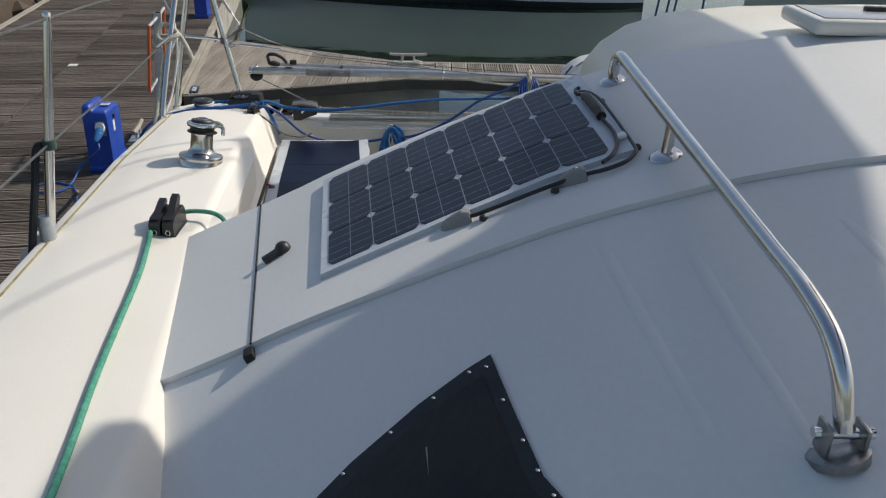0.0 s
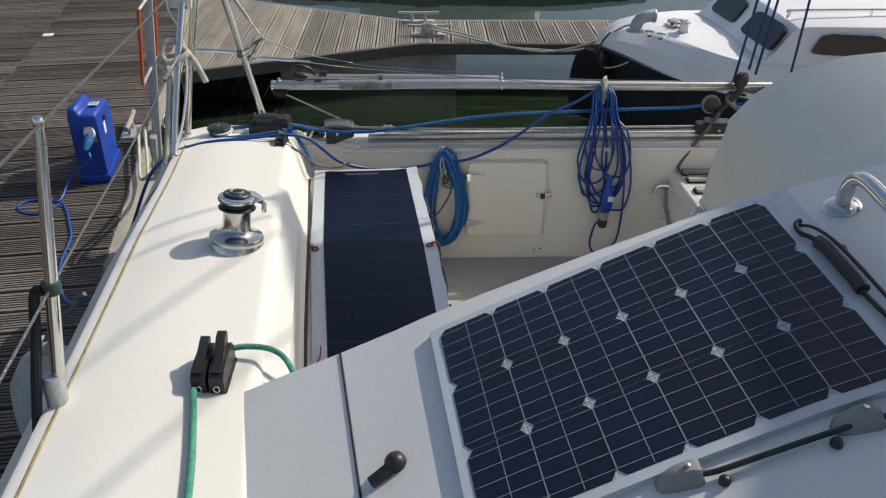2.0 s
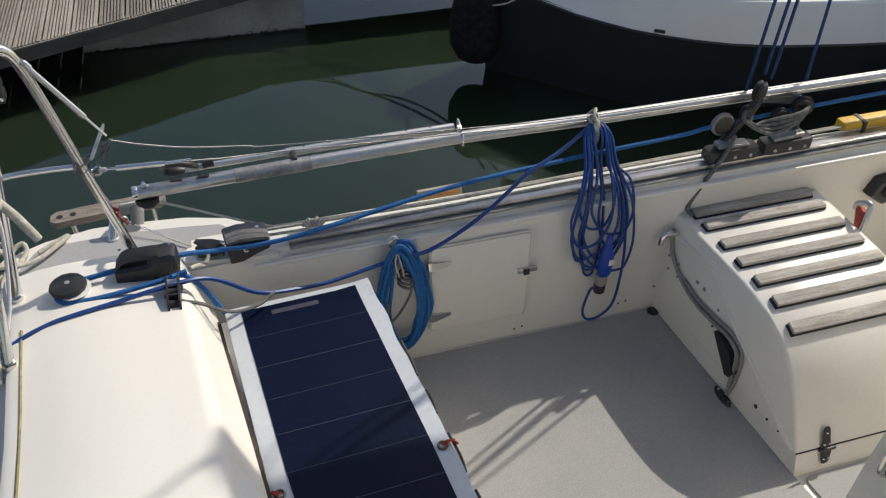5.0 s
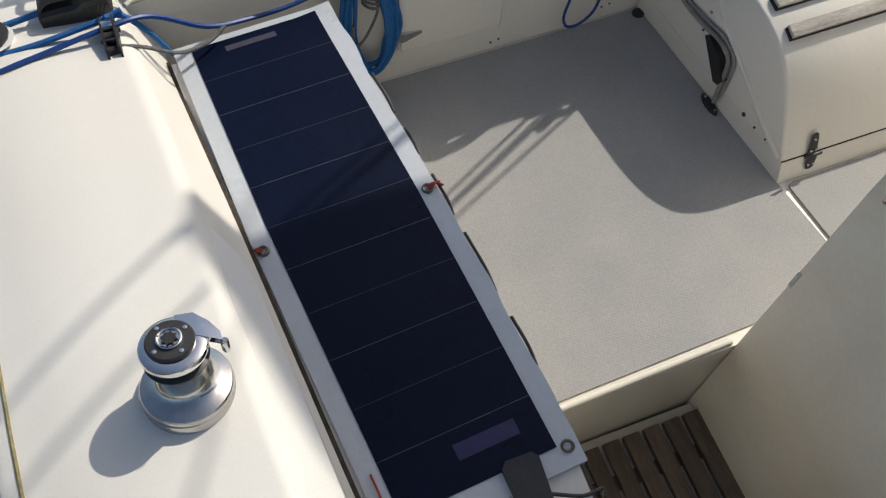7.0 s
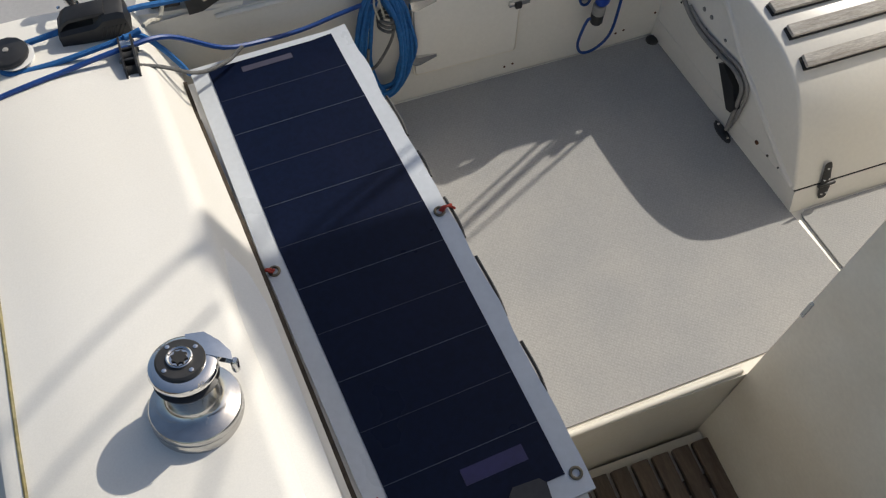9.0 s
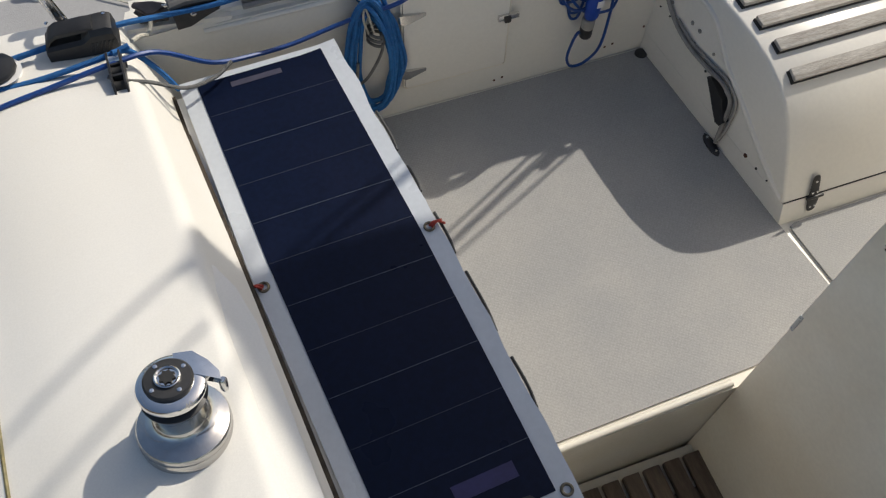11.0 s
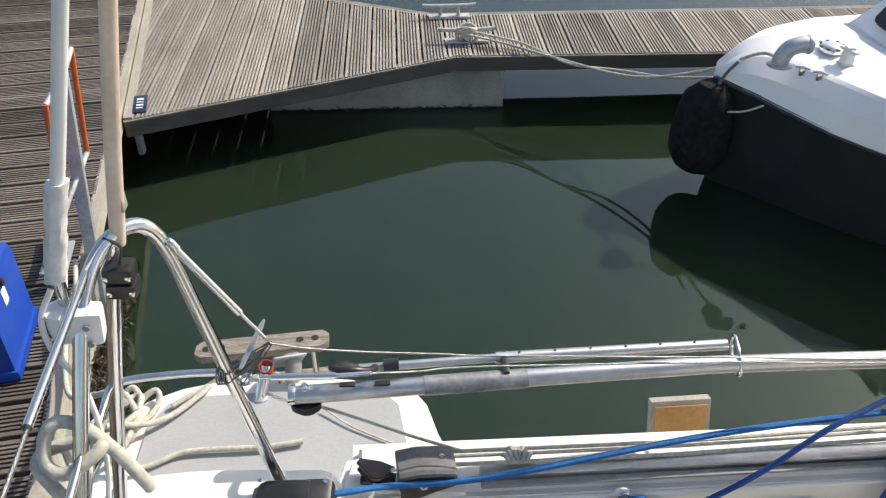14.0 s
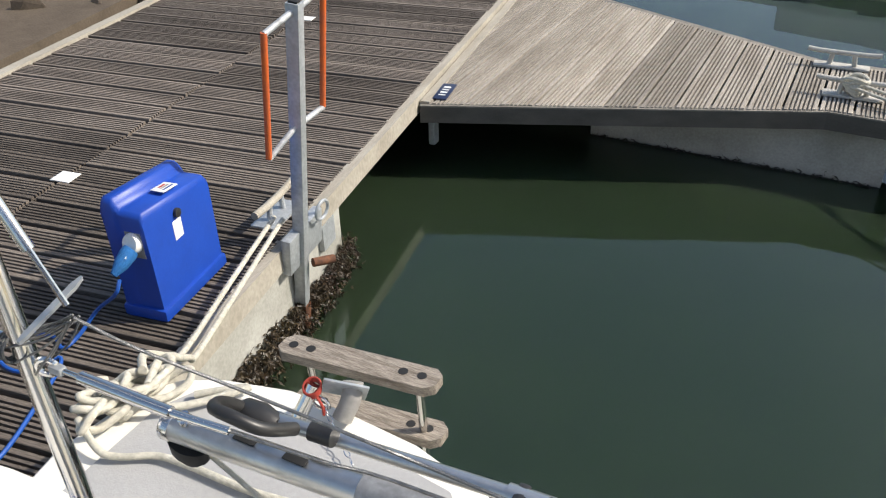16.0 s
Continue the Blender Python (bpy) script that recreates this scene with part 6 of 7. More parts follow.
    tube(bm, [(j(0.012), j(), 0.012), (a0 * 0.6 - 0.012, -0.03, -0.005), (a0 - 0.006, -0.07 + dy, -0.075), (a1 * 0.78, -0.108 + dy, ln * 0.40 + j()), (a1, -0.118 + dy, ln * 0.70 + j()), (a1 * 0.55 + low * 0.5, -0.118 + dy, ln * 0.95), (low, -0.118 + dy, ln),
              (b1 * 0.60 + low * 0.45, -0.118 + dy, ln * 0.94), (b1, -0.116 + dy, ln * 0.72 + j()), (b1 * 0.80, -0.106 + dy, ln * 0.42 + j()), (b0 + 0.006, -0.07 + dy, -0.085), (b0 * 0.6 + 0.012, -0.03, -0.01)], 0.0040, 8, 6, True)
    part("loop", bm, BLUE_CABLE, bundle)
bm = B()
tube(bm, [(0.020, -0.130, -0.515), (0.002, -0.132, -0.50), (-0.010, -0.130, -0.54), (-0.014, -0.126, -0.60), (0.004, -0.126, -0.640), (0.045, -0.126, -0.640), (0.086, -0.126, -0.595), (0.098, -0.124, -0.50), (0.095, -0.122, -0.36), (0.078, -0.10, -0.20), (0.05, -0.07, -0.08)], 0.0044, 8, 6)
part("loop", bm, BLUE_CABLE, bundle)
bm = B()
loft(bm, [[(0.032 + w * math.cos(a), -0.135 + 0.8 * w * math.sin(a), z) for a in (2 * math.pi * k / 14 for k in range(14))] for z, w in ((-0.452, 0.014), (-0.442, 0.021), (-0.40, 0.024), (-0.365, 0.022), (-0.335, 0.012), (-0.300, 0.010), (-0.295, 0.006))])
part("plug", bm, BLUE_BOX, bundle, "blue mains plug")
bm = B()
lathe(bm, [(0.017, 0), (0.019, 0.004), (0.019, 0.030), (0.016, 0.034)], (0.026, -0.135, -0.483), 14)
part("sleeve", bm, GREY_PLASTIC, bundle, "grey plug sleeve")
bm = B()
lathe(bm, [(0.016, 0), (0.0185, 0.005), (0.0185, 0.030), (0.017, 0.034)], (0.025, -0.135, -0.516), 14)
part("socket", bm, BLACK, bundle, "black socket")
bm = B()
box(bm, (0.040, -0.157, -0.385), (0.020, 0.002, 0.022), 0.0005)
part("tag", bm, LABEL, bundle)
hang = thing("hanging_knot", "white cord knotted round the spar above the cable bundle", "knot", (0.188, 4.695, 1.345))
for k in range(5):
    bm = B()
    tube(bm, [(rg.uniform(-0.012, 0.012) + 0.006 * math.cos(a), 0.030 * math.cos(a) - 0.004, 0.034 * math.sin(a) - 0.006 * k) for a in (2 * math.pi * j / 9 for j in range(9))], 0.0044, 8, 3, True)
    part("turn", bm, WHITE_ROPE, hang)
bm = B()
tube(bm, [(0.0, -0.03, 0.0), (0.006, -0.036, -0.03), (0.0, -0.034, -0.06)], 0.0050, 8, 4)
part("tail", bm, WHITE_ROPE, hang)

# ---- stern step things ----
ladder = thing("boarding_ladder", "folding boarding ladder with weathered wooden treads", "ladder", (-1.22, 5.13, 0.93))
for off_y, off_z, ln in ((0.155, -0.058, 0.36), (0.175, -0.225, 0.36)):
    bm = B()
    w = 0.032
    outl = [(-ln / 2, -w * 0.5), (-ln / 2 + 0.018, -w), (ln / 2 - 0.018, -w), (ln / 2, -w * 0.5), (ln / 2, w * 0.5), (ln / 2 - 0.018, w), (-ln / 2 + 0.018, w), (-ln / 2, w * 0.5)]
    slab(bm, [(x - 0.01, y + off_y + x * 0.10) for x, y in outl], off_z, off_z + 0.024)
    tread = part("tread", bm, TREAD, ladder, "grey weathered wooden tread")
    for x in (-0.165, -0.120, 0.110, 0.155):
        bm = B()
        lathe(bm, [(0.0105, 0), (0.0105, 0.0012)], (x * 0.92 - 0.01, off_y + x * 0.10, off_z + 0.0238), 12)
        part("hole", bm, RUBBER, tread)
for x in (-0.13, 0.125):
    bm = B()
    tube(bm, [(x, 0.155 + x * 0.1, -0.036), (x, 0.172 + x * 0.1, -0.215), (x, 0.178 + x * 0.1, -0.42)], 0.0095, 10, smooth=False)
    part("bar", bm, STEEL, ladder)
bracket = thing("motor_bracket", "steel tube bracket tied with red cord on the stern step", "bracket", (-1.21, 4.980, 0.955))
bracket.scale = (1.0, 0.9, 0.78)
bm = B()
tube(bm, [(0.012, 0.050, 0.0), (0.03, 0.105, 0.085)], 0.0145, 14, smooth=False)
part("stub", bm, STEEL, bracket, "steel tube")
bm = B()
lathe(bm, [(0.019, 0), (0.018, 0.005), (0.014, 0.008)], (0.012, 0.050, 0), 18)
part("base", bm, GALV, bracket)
bm = B()
box(bm, (0.075, 0.135, 0.065), (0.085, 0.006, 0.085), 0.003, rot3(24, 12, 22))
part("plate", bm, GALV, bracket, "scratched grey plate")
bm = B()
tube(bm, [(0.085, 0.10, 0.012), (0.092, 0.125, 0.05), (0.085, 0.15, 0.08)], 0.020, 10, 4)
part("pad", bm, GREY_PLASTIC, bracket, "grey rubber pad")
bm = B()
tube(bm, [(0.045 + 0.018 * math.cos(a), 0.095, 0.045 + 0.018 * math.sin(a)) for a in (2 * math.pi * j / 12 for j in range(12))], 0.0035, 8, 2, True)
part("ring", bm, STEEL, bracket)
for k in range(4):
    bm = B()
    tube(bm, [(0.028 + 0.0165 * math.cos(a), 0.098 + 0.0165 * math.sin(a), 0.074 + 0.004 * k + 0.010 * math.sin(a)) for a in (2 * math.pi * j / 9 for j in range(9))], 0.0022, 8, 3, True)
    part("cord", bm, RED, bracket, "red lashing cord")
bm = B()
tube(bm, [(0.04, 0.09, 0.07), (0.055, 0.085, 0.05), (0.06, 0.08, 0.03)], 0.0030, 8, 4)
part("cord", bm, RED, bracket, "red lashing cord")
for k in range(7):
    c = Vector((0.062 + 0.016 * k, 0.085 - 0.013 * k, 0.042 - 0.004 * k))
    bm = B()
    u, v = Vector((0.75, -0.6, -0.2)).normalized(), (Vector((0.6, 0.75, 0)) if k % 2 else Vector((0, 0, 1)))
    tube(bm, [c + u * 0.0095 * math.cos(a) + v * 0.0045 * math.sin(a) for a in (2 * math.pi * j / 10 for j in range(10))], 0.0012, 6, 2, True)
    part("chain_link", bm, STEEL, bracket)
bm = B()
tube(bm, [(0.17, -0.005, 0.016), (0.23, -0.06, 0.010), (0.29, -0.10, 0.008), (0.36, -0.14, 0.006)], 0.0028, 8, 5)
part("tail_cord", bm, WHITE_ROPE, bracket, "white braided tail cord")
board = thing("motor_board", "plywood outboard pad with an orange varnished face", "board", (-0.205, 4.85, 0.88))
bm = B()
box(bm, (0, 0.0, 0.09), (0.142, 0.024, 0.19), 0.003, rot3(-20, 0, 2))
part("ply", bm, FASCIA, board)
bm = B()
box(bm, (0.0, -0.0130, 0.0945), (0.124, 0.005, 0.165), 0.002, rot3(-20, 0, 2))
part("face", bm, PLY, board, "orange-brown varnished plywood face")
bm = B()
box(bm, (0, -0.055, 0.03), (0.04, 0.10, 0.03), 0.004)
part("arm", bm, GALV, board)

pile = thing("mooring_rope", "pile of cream mooring rope between stern and dock", "rope", (-1.505, 4.90, 0.955))
rg = random.Random(33)
for k in range(9):
    bm = B()
    c = Vector((rg.uniform(-0.05, 0.04), rg.uniform(-0.05, 0.10), 0.008 + 0.0052 * k))
    aa, ra, rb = rg.uniform(0.9, 2.2), rg.uniform(0.04, 0.075), rg.uniform(0.014, 0.028)
    pts = []
    for j in range(8):
        t = 2 * math.pi * j / 8
        x, y = ra * math.cos(t), rb * math.sin(t)
        pts.append(c + Vector((x * math.cos(aa) - y * math.sin(aa), x * math.sin(aa) + y * math.cos(aa), 0.010 * math.sin(2 * t + k))))
    tube(bm, pts, 0.0075, 10, 5, k % 3 != 0)
    part("turn", bm, WHITE_ROPE, pile)
bm = B()
tube(bm, [(-0.02, -0.06, 0.04), (0.05, -0.085, 0.018), (0.09, -0.075, 0.012), (0.145, -0.046, 0.012), (0.21, -0.039, 0.012), (0.335, -0.037, 0.012), (0.424, -0.025, 0.012)], 0.0066, 10, 6)
part("tail", bm, WHITE_ROPE, pile, "cream rope tail with yellow fleck")
bm = B()
tube(bm, [(0.0, 0.08, 0.05), (-0.06, 0.14, 0.02), (-0.18, 0.30, -0.15), (-0.36, 0.50, -0.345), (-0.46, 0.80, -0.355), (-0.57, 1.17, -0.352)], 0.0085, 10, 6)
part("dock_leg", bm, WHITE_ROPE, pile)
bm = B()
tube(bm, [(0.03, 0.06, 0.04), (-0.03, 0.15, 0.01), (-0.15, 0.32, -0.16), (-0.32, 0.50, -0.345), (-0.42, 0.80, -0.355), (-0.535, 1.17, -0.352)], 0.0085, 10, 6)
part("dock_leg", bm, WHITE_ROPE, pile)
bm = B()
tube(bm, [(0.10, 0.10, 0.012), (0.18, 0.16, 0.014), (0.09, 0.05, 0.02), (-0.02, 0.0, 0.06)], 0.0075, 10, 6)
part("turn", bm, WHITE_ROPE, pile)
hitch = thing("hitched_rope", "thick cream rope hitched on the pushpit upright", "rope", (-1.30, 4.33, 1.46))
bm = B()
tube(bm, [(0.082, 0.050, 0.006), (0.066, 0.052, 0.045), (0.050, 0.055, 0.078), (0.020, 0.062, 0.118), (-0.010, 0.066, 0.137), (-0.030, 0.060, 0.138), (-0.042, 0.050, 0.118), (-0.040, 0.030, 0.090), (-0.015, 0.020, 0.082),
          (0.016, 0.030, 0.094), (0.034, 0.050, 0.104), (0.020, 0.068, 0.100), (-0.020, 0.066, 0.092), (-0.052, 0.052, 0.090), (-0.060, 0.040, 0.072), (-0.040, 0.024, 0.052), (-0.026, 0.010, 0.030), (-0.030, -0.02, -0.04), (-0.036, -0.06, -0.12), (-0.044, -0.12, -0.22)], 0.0098, 12, 6)
part("strand", bm, WHITE_ROPE, hitch)

# ---- dock ----
DD, DW = Vector((-0.153, 0.988, 0)), Vector((-0.988, -0.153, 0))


def dock_pt(s, w, z=0.53):
    """s along the dock from the finger's corner, w inward from its edge."""
    p = Vector((-2.2, 7.33, 0)) + DD * s + DW * w
    return Vector((p.x, p.y, z))


DOCK_ANG = math.degrees(math.atan2(DW.y, DW.x))


def plank_mesh(name, length, width, thick, grooves, mat):
    """A grooved plank along its own x, from 0 to length, with rounded-off edges."""
    bm = B()
    prof = [(-width / 2, -thick), (-width / 2, -0.002), (-width / 2 + 0.002, 0.0)]
    n = grooves
    for k in range(n):
        c = -width * 0.40 + width * 0.80 * (k + 0.5) / n
        g = width * 0.80 / n * 0.25
        prof += [(c - g, 0.0), (c - g * 0.85, -0.013), (c + g * 0.85, -0.013), (c + g, 0.0)]
    prof += [(width / 2 - 0.002, 0.0), (width / 2, -0.002), (width / 2, -thick)]
    loft(bm, [[(x, y, z) for y, z in prof] for x in (0.0, length)])
    return finish(name, bm, mat, False)


dock = thing("dock", "weathered grooved timber dock", "dock", kind="structure")
# dark-coloured sheet under the planks, stands in for shade in their gaps
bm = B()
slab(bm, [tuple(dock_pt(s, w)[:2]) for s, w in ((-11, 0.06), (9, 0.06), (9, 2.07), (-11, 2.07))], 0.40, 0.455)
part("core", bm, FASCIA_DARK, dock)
PLW, PITCH = 0.128, 0.147
plank_a, plank_b = plank_mesh("plank", 1.014, PLW, 0.034, 6, DOCK), plank_mesh("plank", 1.040, PLW, 0.034, 6, DOCK)
bm = B()
slab(bm, [tuple(dock_pt(s, w)[:2]) for s, w in ((-11, 0.012), (9, 0.012), (9, 0.056), (-11, 0.056))], 0.445, 0.528)
part("edge_board", bm, FASCIA, dock, "bleached timber edge board")
for s0, s1 in ((-11, -4.9), (-4.86, -0.86), (3.2, 7.2)):
    bm = B()
    slab(bm, [tuple(dock_pt(a, w)[:2]) for a, w in ((s0, 0.03), (s1, 0.03), (s1, 1.95), (s0, 1.95))], -0.3, 0.443)
    part("float_block", bm, CONCRETE, dock, "stained pale concrete float")
for k in range(4):
    bm = B()
    slab(bm, [tuple(dock_pt(-1.0 - 0.95 * k + a, w)[:2]) for a, w in ((-0.05, 0.008), (0.05, 0.008), (0.05, 0.03), (-0.05, 0.03))], 0.34, 0.444)
    part("knee_plate", bm, GALV, dock)
bm = B()
slab(bm, [tuple(dock_pt(s, w)[:2]) for s, w in ((-11, 2.09), (9, 2.09), (9, 2.15), (-11, 2.15))], 0.30, 0.545)
part("edge_board", bm, FASCIA, dock, "bleached timber edge board")

# finger pontoon
finger = thing("finger_pontoon", "bleached grooved timber finger pontoon with a flared root", "pontoon", kind="structure")


def edge_beam(a, b, w, z0, z1, mat, parent, name="edge_beam"):
    a, b = Vector((*a, 0)), Vector((*b, 0))
    t = (b - a).normalized()
    nrm = Vector((-t.y, t.x, 0))
    bm = B()
    slab(bm, [tuple((a + nrm * u)[:2]) if e == 0 else tuple((b + nrm * u)[:2]) for e, u in ((0, 0), (1, 0), (1, w), (0, w))], z0, z1)
    return part(name, bm, mat, parent)


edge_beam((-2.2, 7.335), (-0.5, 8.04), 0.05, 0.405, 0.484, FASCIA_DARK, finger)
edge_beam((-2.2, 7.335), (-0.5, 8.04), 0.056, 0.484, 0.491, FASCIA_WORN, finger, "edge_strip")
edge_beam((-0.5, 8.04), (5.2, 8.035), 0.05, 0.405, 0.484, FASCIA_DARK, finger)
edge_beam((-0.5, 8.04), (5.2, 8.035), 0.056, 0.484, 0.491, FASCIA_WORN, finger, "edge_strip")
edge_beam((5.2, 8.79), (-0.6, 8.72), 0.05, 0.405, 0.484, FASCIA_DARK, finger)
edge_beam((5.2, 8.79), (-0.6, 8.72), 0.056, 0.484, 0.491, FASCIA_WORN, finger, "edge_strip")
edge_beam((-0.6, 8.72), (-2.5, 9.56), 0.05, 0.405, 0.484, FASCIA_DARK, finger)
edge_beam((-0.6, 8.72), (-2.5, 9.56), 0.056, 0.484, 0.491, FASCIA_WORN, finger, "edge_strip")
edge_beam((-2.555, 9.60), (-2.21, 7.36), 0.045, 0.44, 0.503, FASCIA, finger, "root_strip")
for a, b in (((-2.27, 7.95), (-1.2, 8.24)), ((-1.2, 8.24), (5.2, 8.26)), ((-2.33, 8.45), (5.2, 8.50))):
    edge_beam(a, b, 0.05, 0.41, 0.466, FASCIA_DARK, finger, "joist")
bm = B()
loft(bm, [[(x, 8.10 + 0.02 * math.sin(x * 3), 0.44), (x, 8.095, 0.24), (x, 8.11, 0.02), (x, 8.16, -0.25), (x, 8.56, -0.25), (x, 8.60, 0.44)] for x in (-1.60, -1.55, -1.2, -0.8, -0.30, -0.22, -0.205)])
part("float", bm, CONCRETE, finger, "grey stained float under the pontoon")
for x, w in ((-0.22, 0.03), (-0.9, 0.02)):
    bm = B()
    box(bm, (x, 8.085, 0.38), (w, 0.012, 0.09), 0.003)
    part("float_lug", bm, GALV, finger)
bm = B()
box(bm, (-2.165, 7.40, 0.37), (0.03, 0.05, 0.18), 0.004)
part("knee", bm, GALV, finger)
sign = thing("berth_sign", "small navy berth number plate on the pontoon corner", "sign", (-2.158, 7.51, 0.499), turn=10)
bm = B()
box(bm, (0, 0, 0.003), (0.068, 0.19, 0.006), 0.002)
part("plate", bm, NAVY, sign)
for k in range(4):
    bm = B()
    box(bm, (0.0, -0.048 + 0.032 * k, 0.0064), (0.034, 0.010 + 0.008 * (k % 2), 0.001), 0.0)
    part("bar", bm, LABEL, sign)


def pontoon_cleat(at, turn):
    th = thing("mooring_cleat", "galvanised double mooring cleat bolted to the pontoon", "cleat", at, "cleats on the pontoon", turn=turn)
    bm = B()
    tube(bm, [(-0.17, 0, 0.080), (-0.10, 0, 0.075), (0.10, 0, 0.075), (0.17, 0, 0.080)], 0.0125, 10, 4)
    part("horn", bm, CLEAT_METAL, th)
    for x in (-0.05, 0.05):
        bm = B()
        tube(bm, [(x * 1.2, 0, 0.0), (x, 0, 0.075)], 0.012, 10, smooth=False)
        part("leg", bm, CLEAT_METAL, th)
    bm = B()
    box(bm, (0, 0, 0.006), (0.26, 0.07, 0.012), 0.004)
    part("base", bm, CLEAT_METAL, th)
    return th


pontoon_cleat((-0.50, 8.63, 0.497), 2)
pontoon_cleat((-0.42, 8.25, 0.497), 2)
bm = B()
rg = random.Random(4)
for k in range(6):
    tube(bm, [(0.05 * math.cos(a) * (0.6 + 0.1 * k), 0.035 * math.sin(a), 0.012 * k + 0.010 * math.sin(2 * a + k)) for a in (2 * math.pi * j / 9 for j in range(9))], 0.009, 8, 3, True)
t = solid("rope_hitch", bm, WHITE_ROPE, "turns of pale rope made fast on the cleat", "rope")
t.location = (-0.42, 8.25, 0.525)

# dock ladder
dl = thing("safety_ladder", "galvanised dock safety ladder with orange grab handles", "ladder", (-1.985, 6.09, 0.53))
dl.matrix_world = pose(-2.005, 6.09, 0.53, 0, 6, 0)
bm = B()
box(bm, (0.015, 0.0, 0.255), (0.043, 0.036, 1.13), 0.003, rz(8))
part("post", bm, GALV, dl)
bm = B()
box(bm, (0.015, 0.0, -0.34), (0.050, 0.040, 0.12), 0.004, rz(8))
part("rusty_foot", bm, RUST, dl, "rusty lower end")
GALV_DULL = material("dull galvanised tube", (0.52, 0.54, 0.56), 0.6, metal=0.3, vary=0.25, scale=25, bump=0.1)
for sgn, r, dz in ((-1, 0.125, -0.030), (1, 0.168, 0.028)):
    bm = B()
    tube(bm, [(0.015, 0.012 * sgn, 0.795), (0.0, r * sgn, 0.790 + dz)], 0.0095, 10, smooth=False)
    part("top_arm", bm, GALV_DULL, dl)
    bm = B()
    tube(bm, [(0.0, r * sgn, 0.795 + dz), (-0.002, r * sgn, 0.60 + dz), (-0.004, r * sgn, 0.395 + dz)], 0.0100, 12, 2)
    part("handle", bm, ORANGE, dl, "orange painted handle")
    bm = B()
    tube(bm, [(-0.004, r * sgn, 0.392 + dz), (0.015, 0.012 * sgn, 0.43)], 0.0095, 10, smooth=False)
    part("low_arm", bm, GALV_DULL, dl)
bm = B()
box(bm, (0.015, 0.0, 0.821), (0.030, 0.024, 0.010), 0.002, rz(8))
part("end_plug", bm, RUBBER, dl)
bm = B()
box(bm, (0.0, 0.03, -0.03), (0.035, 0.24, 0.14), 0.005, rz(8))
part("mount", bm, GALV, dl)
bm = B()
tube(bm, [(0.035, 0.10 + 0.035 * math.cos(a), 0.07 + 0.035 * math.sin(a)) for a in (2 * math.pi * j / 12 for j in range(12))], 0.006, 8, 2, True)
part("ring", bm, GALV, dl)
bm = B()
tube(bm, [(0.05, 0.02, -0.10), (0.09, 0.09, -0.11)], 0.016, 10, smooth=False)
part("rusty_pin", bm, RUST, dl)

dc = thing("dock_cleat", "galvanised mooring cleat on the dock edge", "cleat", (-2.155, 6.18, 0.53), turn=98)
bm = B()
tube(bm, [(-0.14, 0, 0.075), (-0.05, 0, 0.068), (0.05, 0, 0.068), (0.14, 0, 0.075)], 0.014, 10, 4)
part("horn", bm, FASCIA, dc)
for x in (-0.04, 0.04):
    bm = B()
    tube(bm, [(x * 1.2, 0, 0.0), (x, 0, 0.068)], 0.011, 10, smooth=False)
    part("leg", bm, GALV, dc)
bm = B()
box(bm, (0, 0, 0.004), (0.20, 0.10, 0.010), 0.003)
part("plate", bm, GALV, dc)

for s, w, sz in ((0.93, 1.02, 0.075), (-1.12, 1.06, 0.085)):
    bm = B()
    p = dock_pt(s, w)
    box(bm, (0, 0, 0.003), (sz, sz * 0.9, 0.005), 0.001)
    t = solid("dock_plate", bm, LABEL, "small pale metal plate screwed to the dock", "plate", "plates on the dock")
    t.matrix_world = pose(*p, 0, 0, 9)

# power box
pb = thing("power_box", "bright blue moulded power box with sloping lid on the dock", "power box", (-2.165, 5.685, 0.53), turn=8.5)
bm = B()
loft(bm, [[(x, y, z) for y, z in ((-0.160 - g, 0.0), (-0.163 - g, h * 0.6), (-0.166, h - 0.014), (-0.152, h + 0.004), (0.150, h - 0.026), (0.164, h - 0.044), (0.166 + g, 0.0))]
          for x, h, g in ((-0.076, 0.355, 0.0), (-0.071, 0.377, 0.002), (-0.064, 0.384, 0.003), (-0.038, 0.384, 0.003), (-0.030, 0.380, 0.003), (-0.022, 0.366, 0.002), (-0.014, 0.355, 0.0), (-0.004, 0.351, 0.0), (0.058, 0.350, 0.0), (0.065, 0.345, 0.0), (0.069, 0.330, 0.0))])
bmesh.ops.bevel(bm, geom=[e for e in bm.edges if e.calc_face_angle(0) > 0.7], offset=0.009, segments=3, affect="EDGES")
part("body", bm, BLUE_BOX, pb, angle=60)
bm = B()
box(bm, (0.0, 0.0, 0.022), (0.165, 0.345, 0.040), 0.010)
part("skirt", bm, BLUE_BOX, pb)
bm = B()
box(bm, (0.028, 0.005, 0.3495), (0.050, 0.070, 0.002), 0.0005, rot3(-6.1, 0, 0))
part("label_plate", bm, LABEL, pb, "white printed label")
for k, (dx, c) in enumerate(((0.014, BLUE_CABLE), (0.0, GREY_PLASTIC), (-0.012, RED))):
    bm = B()
    box(bm, (0.028 + dx * 0.9, 0.008, 0.3508), (0.007, 0.046 - 0.008 * k, 0.0006), 0.0, rot3(-6.1, 0, 0))
    part("print", bm, c, pb)
bm = B()
box(bm, (0.0690, -0.020, 0.235), (0.003, 0.042, 0.060), 0.001)
part("lock_plate", bm, LABEL, pb)
bm = B()
lathe(bm, [(0.014, 0), (0.014, 0.012), (0.008, 0.014)], (0.068, -0.015, 0.285), 14, rot3(0, 90, 0))
part("lock", bm, BLACK, pb)
bm = B()
